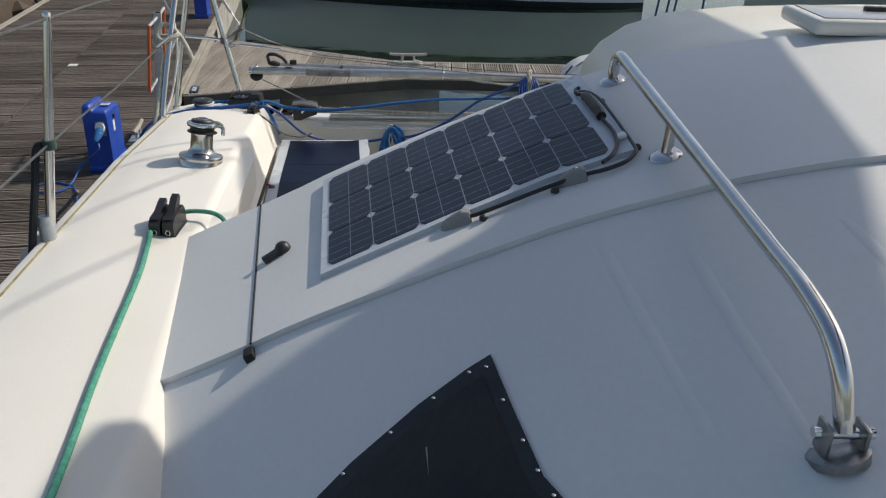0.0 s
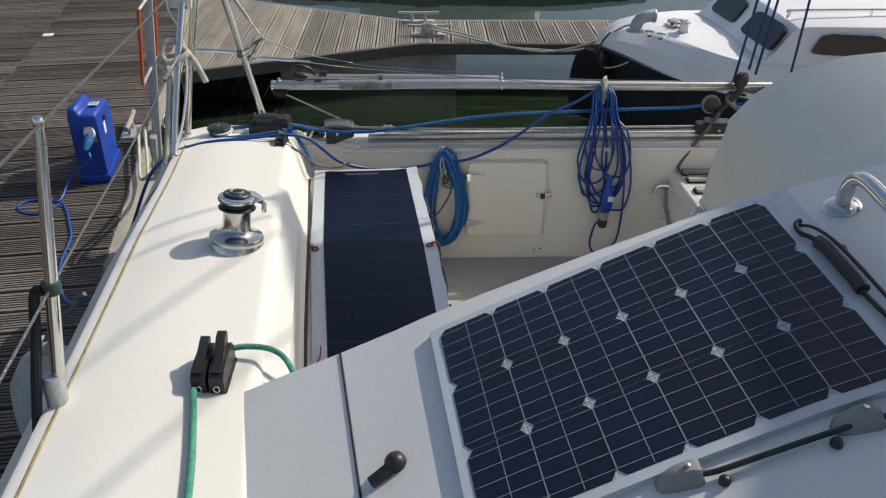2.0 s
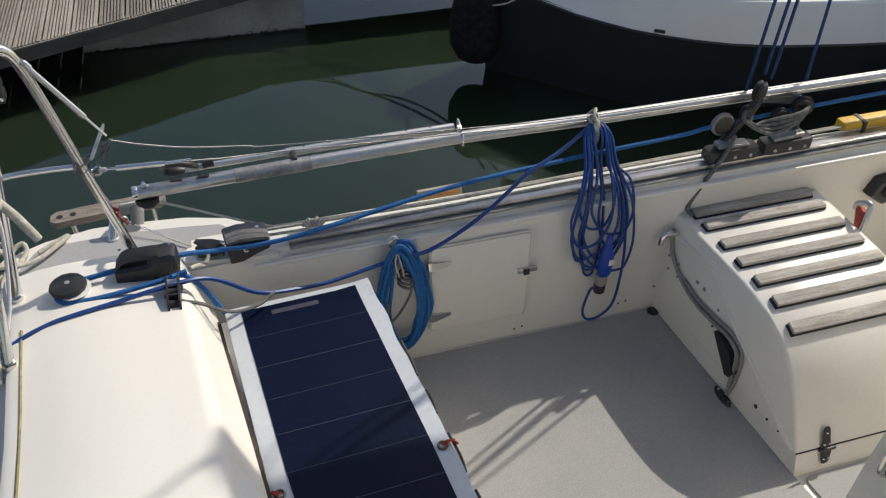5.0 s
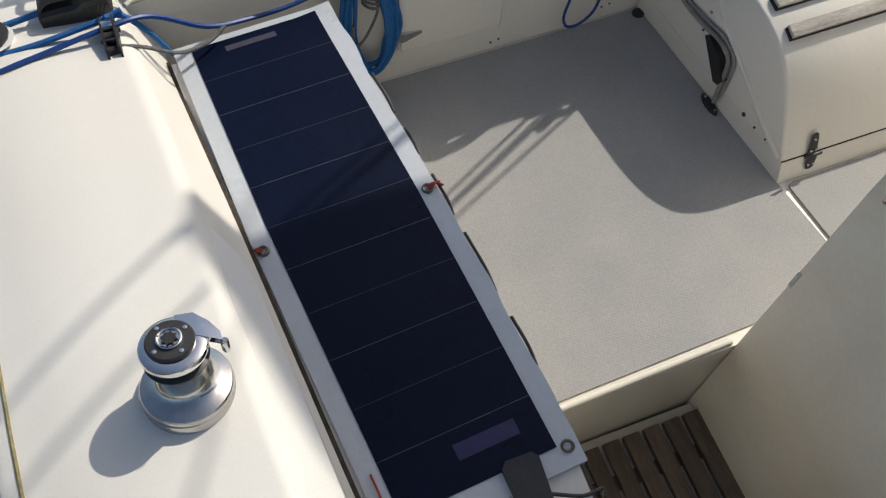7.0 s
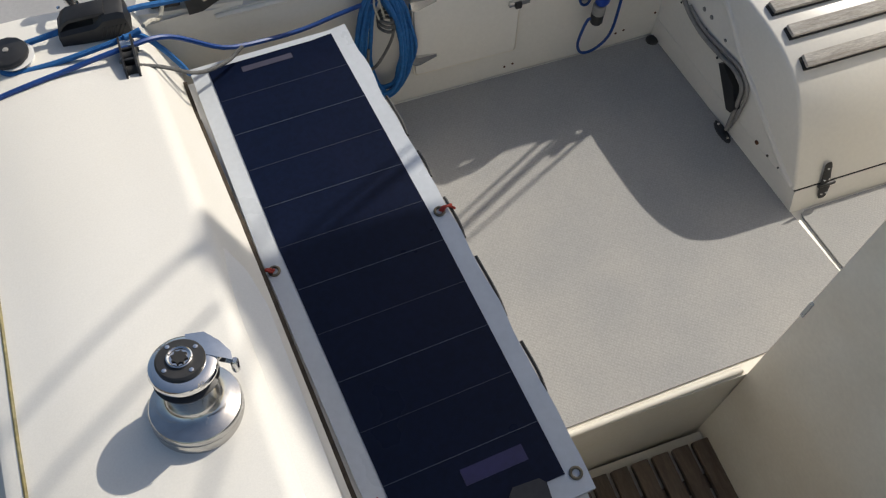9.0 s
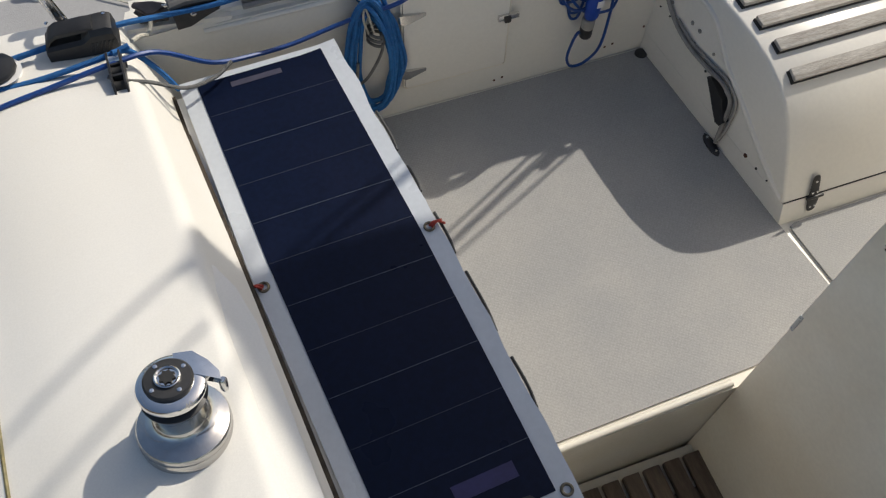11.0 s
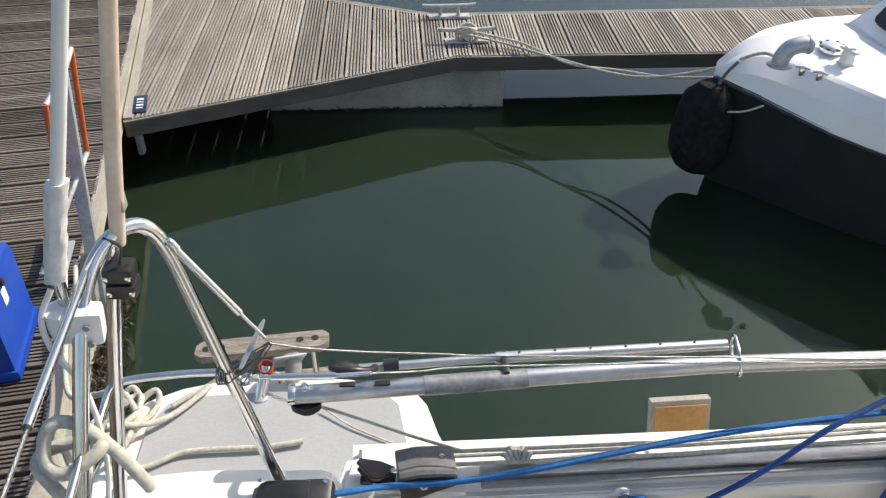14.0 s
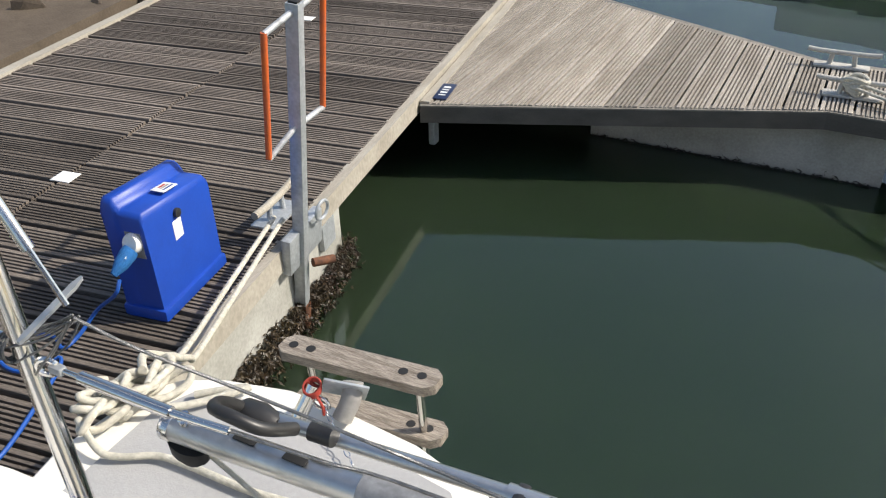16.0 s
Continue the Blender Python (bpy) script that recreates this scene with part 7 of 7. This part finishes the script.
box(bm, (0.022, -0.162, 0.255), (0.060, 0.006, 0.085), 0.002)
part("socket_plate", bm, GREY_PLASTIC, pb)
bm = B()
lathe(bm, [(0.030, 0), (0.030, 0.020), (0.026, 0.028)], (0.022, -0.160, 0.260), 18, rot3(70, 0, 0))
part("socket", bm, WHITE_PLASTIC, pb)
bm = B()
lathe(bm, [(0.024, 0), (0.026, 0.015), (0.022, 0.05), (0.015, 0.07), (0.010, 0.085)], (0.022, -0.185, 0.250), 16, rot3(118, 0, -14))
part("plug", bm, BLUE_ROPE, pb, "light blue mains plug")
bm = B()
box(bm, (0.024, -0.215, 0.252), (0.018, 0.022, 0.004), 0.001, rot3(28, 0, 0))
part("plug_tag", bm, LABEL, pb)
SH = Matrix.Translation((-2.165, 5.685, 0.53)) @ Matrix.Rotation(radians(8.5), 4, "Z")
wire("shore_power_lead", "blue power lead looping over the dock to the boat", [SH @ Vector((0.02, -0.25, 0.205)), SH @ Vector((0.015, -0.275, 0.17)), (-2.225, 5.43, 0.60), (-2.246, 5.36, 0.545), (-2.255, 5.31, 0.537), (-2.32, 5.335, 0.537), (-2.40, 5.31, 0.537), (-2.42, 5.25, 0.537), (-2.36, 5.19, 0.537), (-2.27, 5.19, 0.538), (-2.225, 5.27, 0.545), (-2.19, 5.235, 0.538),
      (-2.135, 5.12, 0.537), (-2.075, 4.98, 0.537), (-2.055, 4.88, 0.537), (-2.04, 4.77, 0.537), (-2.01, 4.66, 0.537), (-1.95, 4.52, 0.537), (-1.86, 4.40, 0.56), (-1.72, 4.30, 0.66), (-1.62, 4.26, 0.74)], 0.0060, material("lead sheath", (0.006, 0.075, 0.36), 0.45, vary=0.15), "cable")

pb.scale = (0.90, 0.97, 1.03)
copy_thing(pb, pose(-2.875, 10.55, 0.53, 0, 0, 8.5))

# weed along the dock's waterline
def weed_ribbons(bm, rg, p, out, n, long0, long1):
    """Curling strips of weed growing from p and drooping outwards."""
    for _ in range(n):
        a = rg.uniform(-1.3, 1.3)
        side = Vector((-out.y, out.x, 0))
        way = (out * rg.uniform(0.1, 0.8) + side * math.sin(a) + Vector((0, 0, rg.uniform(-1.2, 0.7)))).normalized()
        cross = way.cross(Vector((rg.uniform(-1, 1), rg.uniform(-1, 1), rg.uniform(-1, 1)))).normalized()
        ln, w = rg.uniform(long0, long1), rg.uniform(0.0008, 0.0032)
        last, q = None, p.copy()
        for j in range(4):
            r = w * (1.0, 1.3, 1.0, 0.2)[j]
            pair = [bm.verts.new(q - cross * r), bm.verts.new(q + cross * r)]
            if last:
                bm.faces.new((last[0], last[1], pair[1], pair[0]))
            last = pair
            way = (way + Vector((rg.uniform(-0.5, 0.5), rg.uniform(-0.5, 0.5), rg.uniform(-0.7, 0.2)))).normalized()
            q = q + way * ln / 3


rg = random.Random(77)
bm = B()
OUT = -DW
for k in range(6000):
    sx = rg.uniform(-4.6, -0.82)
    top = 0.275 + 0.05 * noise.noise((sx * 2.2, 0, 0)) + 0.03 * noise.noise((sx * 11, 3, 0))
    hz = 0.06 + (top - 0.06) * rg.random() ** 0.75
    weed_ribbons(bm, rg, dock_pt(sx, 0.028 - abs(rg.gauss(0, 0.030)) * (1.4 - 2.2 * hz), hz), OUT, 5, 0.010, 0.034)
solid("seaweed", bm, WEED, "brown seaweed hanging along the dock waterline", "seaweed", kind="stuff", smooth=False)
bm = B()
for k in range(700):
    weed_ribbons(bm, rg, Vector((rg.uniform(-1.6, -0.22), 8.09, 0.09 + rg.random() * 0.065)), Vector((0, -1, 0)), 3, 0.015, 0.045)
solid("seaweed", bm, WEED_DARK, "dark seaweed fringe on the pontoon float", "seaweed", kind="stuff", smooth=False)

# ---- water, shore, other boats ----
bm = B()
slab(bm, [(-400, -400), (400, -400), (400, 400), (-400, 400)], -12.0, 0.14)
solid("water", bm, WATER, "still dark green harbour water", "water", kind="structure")
bm = B()
rg = random.Random(55)
for k in range(520):
    s = rg.uniform(-9, 8.5)
    t = rg.random() ** 0.7
    p = dock_pt(s, 2.45 + 2.3 * t, 0.02 + 0.62 * t + rg.uniform(-0.05, 0.08))
    r = rg.uniform(0.06, 0.19)
    before = len(bm.verts)
    made = bmesh.ops.create_icosphere(bm, subdivisions=1, radius=r, matrix=Matrix.Translation(p) @ Euler((rg.uniform(0, 3), rg.uniform(0, 3), 0)).to_matrix().to_4x4() @ Matrix.Diagonal((rg.uniform(0.7, 1.3), rg.uniform(0.7, 1.2), rg.uniform(0.5, 0.9), 1)))["verts"]
    for v in made:
        v.co += Vector((rg.uniform(-r, r), rg.uniform(-r, r), rg.uniform(-r, r))) * 0.22
solid("shore_rocks", bm, STONE, "brown broken rock bank beside the dock", "rocks", kind="stuff", smooth=False)
bm = B()
slab(bm, [tuple(dock_pt(s, w)[:2]) for s, w in ((-12, 2.9), (10, 2.9), (10, 30), (-12, 30))], -0.3, lambda x, y: 0.05 + 0.24 * max(0.0, min(6.0, -(x + 5.0))))
solid("bank", bm, STONE, "brown rocky shore bank", "bank", kind="structure")

# motor boat on the other side of the pontoon
# plan curves of the motor boat's near side: rubbing line, deck edge; the far side is fuller and hidden
RUB = [(0.77, 7.39), (0.84, 7.30), (0.92, 7.22), (1.01, 7.10), (1.18, 6.90), (1.40, 6.66), (1.62, 6.50), (1.85, 6.39), (2.05, 6.32), (2.6, 6.20), (3.4, 6.08), (4.6, 6.0), (6.2, 5.98)]
EDGE = [(0.77, 7.40), (0.92, 7.41), (1.05, 7.36), (1.20, 7.08), (1.40, 6.76), (1.60, 6.54), (1.80, 6.44), (2.0, 6.37), (2.6, 6.25), (3.4, 6.13), (4.6, 6.05), (6.2, 6.03)]
FAR = [(0.77, 7.41), (0.84, 7.48), (0.95, 7.58), (1.1, 7.70), (1.4, 7.85), (2.0, 7.96), (3.0, 8.0), (6.2, 8.0)]
RUB_Z = [(0.77, 0.66), (0.9, 0.64), (1.2, 0.59), (2.0, 0.56), (6.2, 0.55)]


def edge_z(x):
    return lerp([(0.77, 0.70), (0.85, 0.755), (0.95, 0.80), (1.1, 0.805), (1.6, 0.79), (6.2, 0.77)], x)


mb = thing("motor_boat", "white cabin motor boat with a black hull moored at the pontoon", "boat", (0.77, 7.40, 0))
STN = (0.772, 0.79, 0.82, 0.86, 0.92, 1.0, 1.08, 1.18, 1.3, 1.42, 1.55, 1.7, 1.88, 2.1, 2.5, 3.2, 4.4, 6.2)


def hull_row(x):
    n, f, z = lerp(RUB, x), lerp(FAR, x), lerp(RUB_Z, x)
    c = (n + f) / 2
    side = lambda y, k: c + (y - c) * k
    low = [(x + 0.10 * (1 - k) * max(0.0, 1 - (x - 0.77)), side(n, 0.62 + 0.37 * k), -0.2 + (z + 0.21) * k) for k in (1.0, 0.7, 0.35, 0.0)]
    return low + [(x + 0.10 * (1 - k) * max(0.0, 1 - (x - 0.77)), side(f, 0.62 + 0.37 * k), -0.2 + (z + 0.21) * k) for k in (0.0, 0.35, 0.7, 1.0)]


def deck_row(x):
    n, e, f, z, ez = lerp(RUB, x), lerp(EDGE, x), lerp(FAR, x), lerp(RUB_Z, x), edge_z(x)
    e = max(e, n + 0.012)
    fe = f - 0.05 * min(1.0, (x - 0.77) / 0.2)
    e = min(e, fe - 0.004)
    return [(x, n, z), (x, n + (e - n) * 0.28, z + (ez - z) * 0.55), (x, n + (e - n) * 0.78, z + (ez - z) * 0.93), (x, e, ez), (x, e + (fe - e) * 0.5, ez + 0.035), (x, fe, ez), (x, f, z)]


bm = B()
loft(bm, [hull_row(x) for x in STN])
part("hull", local(bm, mb), HULL_BLACK, mb, "matt black hull side")
bm = B()
loft(bm, [deck_row(x) for x in STN])
part("deck", local(bm, mb), BOAT_WHITE, mb, "white deck and topsides", angle=14)
bm = B()
for a, b in zip(STN, STN[1:]):
    tube(bm, [(a, lerp(RUB, a) - 0.002, lerp(RUB_Z, a) - 0.006), (b, lerp(RUB, b) - 0.002, lerp(RUB_Z, b) - 0.006)], 0.009, 8, smooth=False)
part("rubbing_strip", local(bm, mb), HULL_BLACK, mb)


def cab(x, k):
    """Cabin side: k 0 at the deck, 1 at the roof edge."""
    y0 = lerp([(1.60, 6.58), (2.0, 6.50), (3.0, 6.36), (6.2, 6.28)], x)
    return y0 + 0.055 * k


bm = B()
rows = []
for xb, xt, h in ((1.575, 1.60, 0.012), (1.60, 1.745, 0.195), (1.62, 1.775, 0.220), (1.66, 1.84, 0.232), (2.6, 2.6, 0.262), (4.4, 4.4, 0.27)):
    z0 = 0.805
    rows.append([(xb + 0.06, cab(xb, 0) - 0.01, z0 - 0.06), (xb + 0.055, cab(xb, 0), z0), (xt + 0.05, cab(xt, 1), z0 + h - 0.02), (xt + 0.02, cab(xt, 1) + 0.06, z0 + h), (xt, 7.05, z0 + h + 0.012), (xt - 0.03, 7.62, z0 + h), (xb - 0.04, 7.70, z0), (xb - 0.04, 7.71, z0 - 0.06)])
loft(bm, rows)
part("cabin", local(bm, mb), BOAT_WHITE, mb, angle=22)


def pane_on(name, quad, mat, lift):
    """A rounded pane laid on the cabin through four points."""
    a, b, c, d0 = [Vector(q) for q in quad]
    nrm = (b - a).cross(d0 - a).normalized()
    bm = B()
    ring = []
    for p, q0, q1 in ((a, d0, b), (b, a, c), (c, b, d0), (d0, c, a)):
        ring += [p + (q0 - p) * 0.16, p + (q0 - p) * 0.05 + (q1 - p) * 0.05, p + (q1 - p) * 0.16]
    top = [bm.verts.new(p + nrm * lift) for p in ring]
    lows = [bm.verts.new(p - nrm * 0.02) for p in ring]
    bm.faces.new(top)
    bm.faces.new(lows[::-1])
    n = len(ring)
    for k in range(n):
        bm.faces.new((lows[k], lows[(k + 1) % n], top[(k + 1) % n], top[k]))
    return part(name, local(bm, mb), mat, mb, "dark tinted cabin window")


def screen(y, z):
    """A place on the raked windscreen."""
    return Vector((1.615 + 0.80 * (z - 0.82) + 0.05 * (7.0 - y) - 0.012, y, z + 0.006))


for y0, y1, y2, y3 in ((7.57, 7.19, 7.16, 7.55), (7.02, 6.60, 6.56, 7.02)):
    pane_on("window", [screen(y0, 0.992), screen(y1, 0.998), screen(y2, 0.866), screen(y3, 0.857)], TINT, 0.006)
for x0, x1 in ((1.90, 2.35), (2.50, 3.2)):
    pane_on("window", [(x0 + 0.06, cab(x0, 0.75) - 0.004, 0.985), (x0 - 0.01, cab(x0, 0.3) - 0.004, 0.865), (x1 - 0.01, cab(x1, 0.3) - 0.004, 0.865), (x1 - 0.04, cab(x1, 0.75) - 0.004, 0.99)], TINT, 0.008)
bm = B()
tube(bm, [(0.966, 7.15, 0.835), (0.972, 7.15, 0.875), (1.00, 7.15, 0.915), (1.05, 7.15, 0.930), (1.085, 7.15, 0.930)], 0.040, 18, 6)
part("vent_elbow", local(bm, mb), GALV, mb, "dull grey ventilator elbow")
bm = B()
lathe(bm, [(0.042, -0.012), (0.046, 0.0), (0.042, 0.012)], (1.080, 7.15, 0.930), 20, rot3(0, 90, 0))
lathe(bm, [(0.060, -0.004), (0.060, 0.004), (0.042, 0.012)], (0.966, 7.15, 0.832), 20)
part("vent_ring", local(bm, mb), GALV, mb)
bm = B()
lathe(bm, [(0.062, -0.012), (0.062, 0.006), (0.050, 0.016), (0.030, 0.020), (0.010, 0.021)], (1.285, 7.30, 0.845), 22)
vent = part("deck_vent", local(bm, mb), CHROME, mb)
for k in range(8):
    a = k * math.pi / 4
    bm = B()
    box(bm, (1.285 + 0.058 * math.cos(a), 7.30 + 0.058 * math.sin(a), 0.8555), (0.016, 0.016, 0.008), 0.002)
    part("slot", local(bm, mb), BLACK, vent)
bm = B()
loft(bm, [[(1.30 + x * w, 7.17 + y * w, z) for x, y in ((-0.022, -0.022), (0.022, -0.022), (0.022, 0.022), (-0.022, 0.022))] for z, w in ((0.82, 1.5), (0.828, 1.1), (0.90, 0.9), (0.905, 0.8))])
box(bm, (1.30, 7.17, 0.888), (0.028, 0.10, 0.016), 0.005, rz(20))
part("samson_post", local(bm, mb), GEL, mb)
for x, y in ((1.045, 7.075), (1.105, 7.02)):
    bm = B()
    tube(bm, [(x - 0.03, y + 0.015, 0.845), (x, y, 0.850), (x + 0.03, y - 0.015, 0.845)], 0.006, 8, 4)
    box(bm, (x, y, 0.828), (0.03, 0.018, 0.036), 0.004)
    part("fairlead", local(bm, mb), CHROME, mb)
for y in (7.50, 6.72):
    bm = B()
    tube(bm, [(1.79, y, 1.035), (1.80, y, 1.075), (1.83, y, 1.082), (2.4, y - 0.02, 1.095), (3.0, y - 0.04, 1.105), (3.03, y - 0.04, 1.06)], 0.010, 8, 4)
    for x in (2.3, 2.7):
        tube(bm, [(x, y - 0.02, 1.05), (x, y - 0.02, 1.09)], 0.008, 8, smooth=False)
    part("roof_rail", local(bm, mb), CHROME, mb)
bm = B()
box(bm, (2.02, 7.16, 1.062), (0.16, 0.10, 0.02), 0.004, rz(-20))
box(bm, (2.10, 7.20, 1.078), (0.05, 0.05, 0.03), 0.008)
part("roof_clutter", local(bm, mb), BLACK, mb)
bm = B()
box(bm, (1.53, 6.555, 0.60), (0.06, 0.012, 0.016), 0.003, rz(-33))
part("side_cleat", local(bm, mb), BLACK, mb)
MB_C, MB_S = Vector((-0.867, 3.39, 2.543)), 0.965


def drawn(p):
    """The motor boat's plan drawn in towards the stern."""
    return MB_C + (Vector(p) - MB_C) * MB_S


mb.matrix_world = Matrix.Translation(drawn((0.77, 7.40, 0))) @ Matrix.Scale(MB_S, 4)
for k, pts in enumerate(([(-0.45, 8.22, 0.56), (-0.20, 8.12, 0.535), (0.03, 7.95, 0.53), drawn((0.45, 7.74, 0.50)), drawn((0.75, 7.50, 0.64)), drawn((0.93, 7.32, 0.81)), drawn((0.97, 7.20, 0.845))],
                         [(-0.42, 8.24, 0.57), (-0.1, 8.12, 0.535), (0.12, 7.85, 0.53), drawn((0.42, 7.86, 0.48)), drawn((0.62, 7.66, 0.53)), drawn((0.78, 7.44, 0.63))])):
    wire("mooring_line", "grey-white mooring line from the pontoon cleat to the motor boat", pts, 0.008, WHITE_ROPE, "rope", "mooring lines")
fen = thing("bow_fender", "black fabric-covered fender hanging at the motor boat's bow", "fender", drawn((0.745, 7.33, 0.36)))
bm = B()
rg = random.Random(2)
loft(bm, [[(r * math.cos(a) * (1 + 0.08 * math.sin(3 * a)), r * math.sin(a), z) for a in (2 * math.pi * k / 16 for k in range(16))] for z, r in ((-0.20, 0.05), (-0.17, 0.11), (-0.10, 0.145), (0.0, 0.15), (0.12, 0.14), (0.22, 0.12), (0.28, 0.06))])
part("cover", bm, FENDER, fen)
bm = B()
tube(bm, [(0.02, 0, 0.26), (0.05, -0.01, 0.34), (0.09, -0.02, 0.40)], 0.008, 8, 4)
part("lanyard", bm, GREY_ROPE, fen)
bm = B()
tube(bm, [(0.02, -0.10, 0.18), (0.12, -0.14, 0.20), (0.2, -0.16, 0.24)], 0.005, 8, 4)
part("lanyard", bm, WHITE_ROPE, fen)

# sailing boats beyond the pontoon
def far_hull(name, label, bow, ax, length, half, height, mat):
    ax = Vector((*ax, 0)).normalized()
    nx = Vector((-ax.y, ax.x, 0))
    th = thing(name, label, "boat", (*bow, 0))
    prof = [(0, 0.03), (0.05, 0.22), (0.15, 0.55), (0.3, 0.82), (0.5, 1.0), (0.75, 0.86), (0.88, 0.55), (0.96, 0.22), (1.0, 0.03)]
    bm = B()
    rows = []
    for t in arange(0, 1, 0.05):
        w = half * lerp(prof, t)
        h = height * (1 - 0.18 * t)
        c = ax * length * t
        rows.append([tuple(c - nx * w * k + Vector((0, 0, z * h))) for k, z in ((1.0, 1.0), (0.97, 0.55), (0.82, 0.12), (0.55, -0.12))] + [tuple(c + nx * w * k + Vector((0, 0, z * h))) for k, z in ((0.55, -0.12), (0.82, 0.12), (0.97, 0.55), (1.0, 1.0))])
    loft(bm, rows)
    part("hull", bm, mat, th)
    bm = B()
    rows = []
    for t in arange(0, 1, 0.05):
        w = half * lerp(prof, t)
        c = ax * (length * t)
        rows.append([tuple(c - nx * (w + 0.012) + Vector((0, 0, height * (1 - 0.18 * t) * 0.93))), tuple(c - nx * (w + 0.012) + Vector((0, 0, height * (1 - 0.18 * t) * 0.80)))])
    loft(bm, rows, False, False)
    part("sheer_stripe", bm, NAVY, th)
    bm = B()
    rows = []
    for t in arange(0, 1, 0.05):
        w = half * lerp(prof, t)
        h = height * (1 - 0.18 * t)
        c = ax * (length * t)
        rows.append([tuple(c - nx * (w * k + 0.012) + Vector((0, 0, z * h))) for k, z in ((0.84, 0.20), (0.82, 0.12), (0.55, -0.12))])
    loft(bm, rows, False, False)
    part("boot_top", bm, HULL_BLACK, th)
    bm = B()
    box(bm, ax * length * 0.55 + Vector((0, 0, height * 1.08)), (length * 0.42, half * 1.0, 0.45), 0.12, rz(math.degrees(math.atan2(ax.y, ax.x))))
    part("cabin", bm, BOAT_WHITE, th)
    return th


far_hull("sailing_boat", "white sailing yacht moored beyond the pontoon", (-3.6, 15.70), (1.0, -0.2), 6.7, 0.80, 1.30, BOAT_WHITE)
far_hull("sailing_boat", "grey-white sailing yacht moored farther out", (6.2, 19.0), (1.0, -0.06), 8.5, 1.3, 1.0, BOAT_WHITE)

# unseen rig of this boat, added to shade the cabin top, bench and deck
rig = thing("mast", "unseen aluminium mast and boom with a sail shaped to shade the cabin", "mast", (1.88, -0.4, 1.86))
bm = B()
tube(bm, [(0, 0, -0.02), (0, 0, 9.5)], 0.08, 14, smooth=False)
part("mast_tube", bm, ALU, rig)
bm = B()
tube(bm, [(0, 0.0, 1.35), (-0.1, 5.75, 1.36)], 0.06, 12, smooth=False)
part("boom", bm, ALU, rig)
# left and right edges are bent to put the cast shadow's borders in place
SAIL = [(0.05, -0.27, 0.27), (0.6, -0.53, 0.33), (2.0, -0.60, 0.35), (3.0, -0.62, 0.35), (3.70, -0.60, 0.30), (3.78, -0.58, 0.28), (3.83, -0.17, 0.22), (4.35, -0.16, 0.22), (4.62, -0.27, 0.22),
        (4.78, -0.43, 0.23), (4.92, -0.52, 0.24), (5.05, -0.57, 0.24), (5.30, -0.63, 0.24), (5.46, -0.69, 0.24), (5.56, -0.66, 0.20), (5.62, -0.48, 0.08)]
bm = B()
loft(bm, [[((l + r) / 2 + (r - l) * 0.48 * math.cos(a), y, 1.62 + 0.06 * math.sin(a)) for a in (2 * math.pi * k / 16 for k in range(16))] for y, l, r in SAIL])
part("stowed_sail", bm, material("sail cover", (0.05, 0.07, 0.16), 0.8, vary=0.2), rig, "unseen dark blue sail cover shaped to cast the shade")

# unseen ropes, placed so that their shadows streak the side deck
for k, (p, q) in enumerate((((1.14, 5.04, 3.40), (1.24, 4.72, 6.0)), ((1.14, 4.90, 3.40), (1.24, 4.58, 6.0)), ((1.55, 5.36, 3.50), (1.70, 2.06, 6.5)), ((1.57, 4.79, 3.50), (1.72, 1.49, 6.5)))):
    wire("topping_lift" if k < 2 else "lazy_jack", "unseen thin rope above the boom, placed for its streak of shadow", [p, q], 0.0055, GREY_ROPE, "rope", "lines above the boom")

# ---- planks of the pontoon and dock ----
def finger_front(x):
    return max(lerp([(-2.2, 7.350), (-0.5, 8.052), (5.2, 8.047)], x), 7.362 + (-2.165 - x) / 0.154)


def finger_back(x):
    return lerp([(-2.5, 9.50), (-0.6, 8.67), (5.2, 8.74)], x)


fx = -2.16 - 3 * 0.147
k = 0
while fx < 5.1:
    xc = fx + 0.0735
    y0, y1 = finger_front(xc), finger_back(xc)
    fx += 0.147
    k += 1
    if y1 - y0 < 0.1:
        continue
    me = plank_mesh("plank", 1.0, 0.136, 0.03, 6, FINGER)
    for v in me.vertices:
        x = xc - v.co.y
        a = finger_front(x) - y0
        v.co.x = a if v.co.x < 0.5 else max(finger_back(x) - y0, a + 0.004)
    ob = new("plank", me)
    ob.parent = finger
    ob.matrix_basis = pose(xc, y0, 0.497 + 0.0015 * math.sin(k * 2.3), 0, 0, 90)
lie = random.Random(19)
for k in range(int(20 / PITCH)):
    s = -11 + PITCH * (k + 0.5)
    for w, me in ((0.048, plank_a), (1.076, plank_b)):
        ob = new("plank", me)
        ob.parent = dock
        ob.matrix_basis = pose(*dock_pt(s + lie.uniform(-0.003, 0.003), w + lie.uniform(-0.004, 0.004), 0.53 + lie.uniform(-0.0025, 0.0025)), lie.uniform(-0.8, 0.8), 0, DOCK_ANG + lie.uniform(-0.22, 0.22))
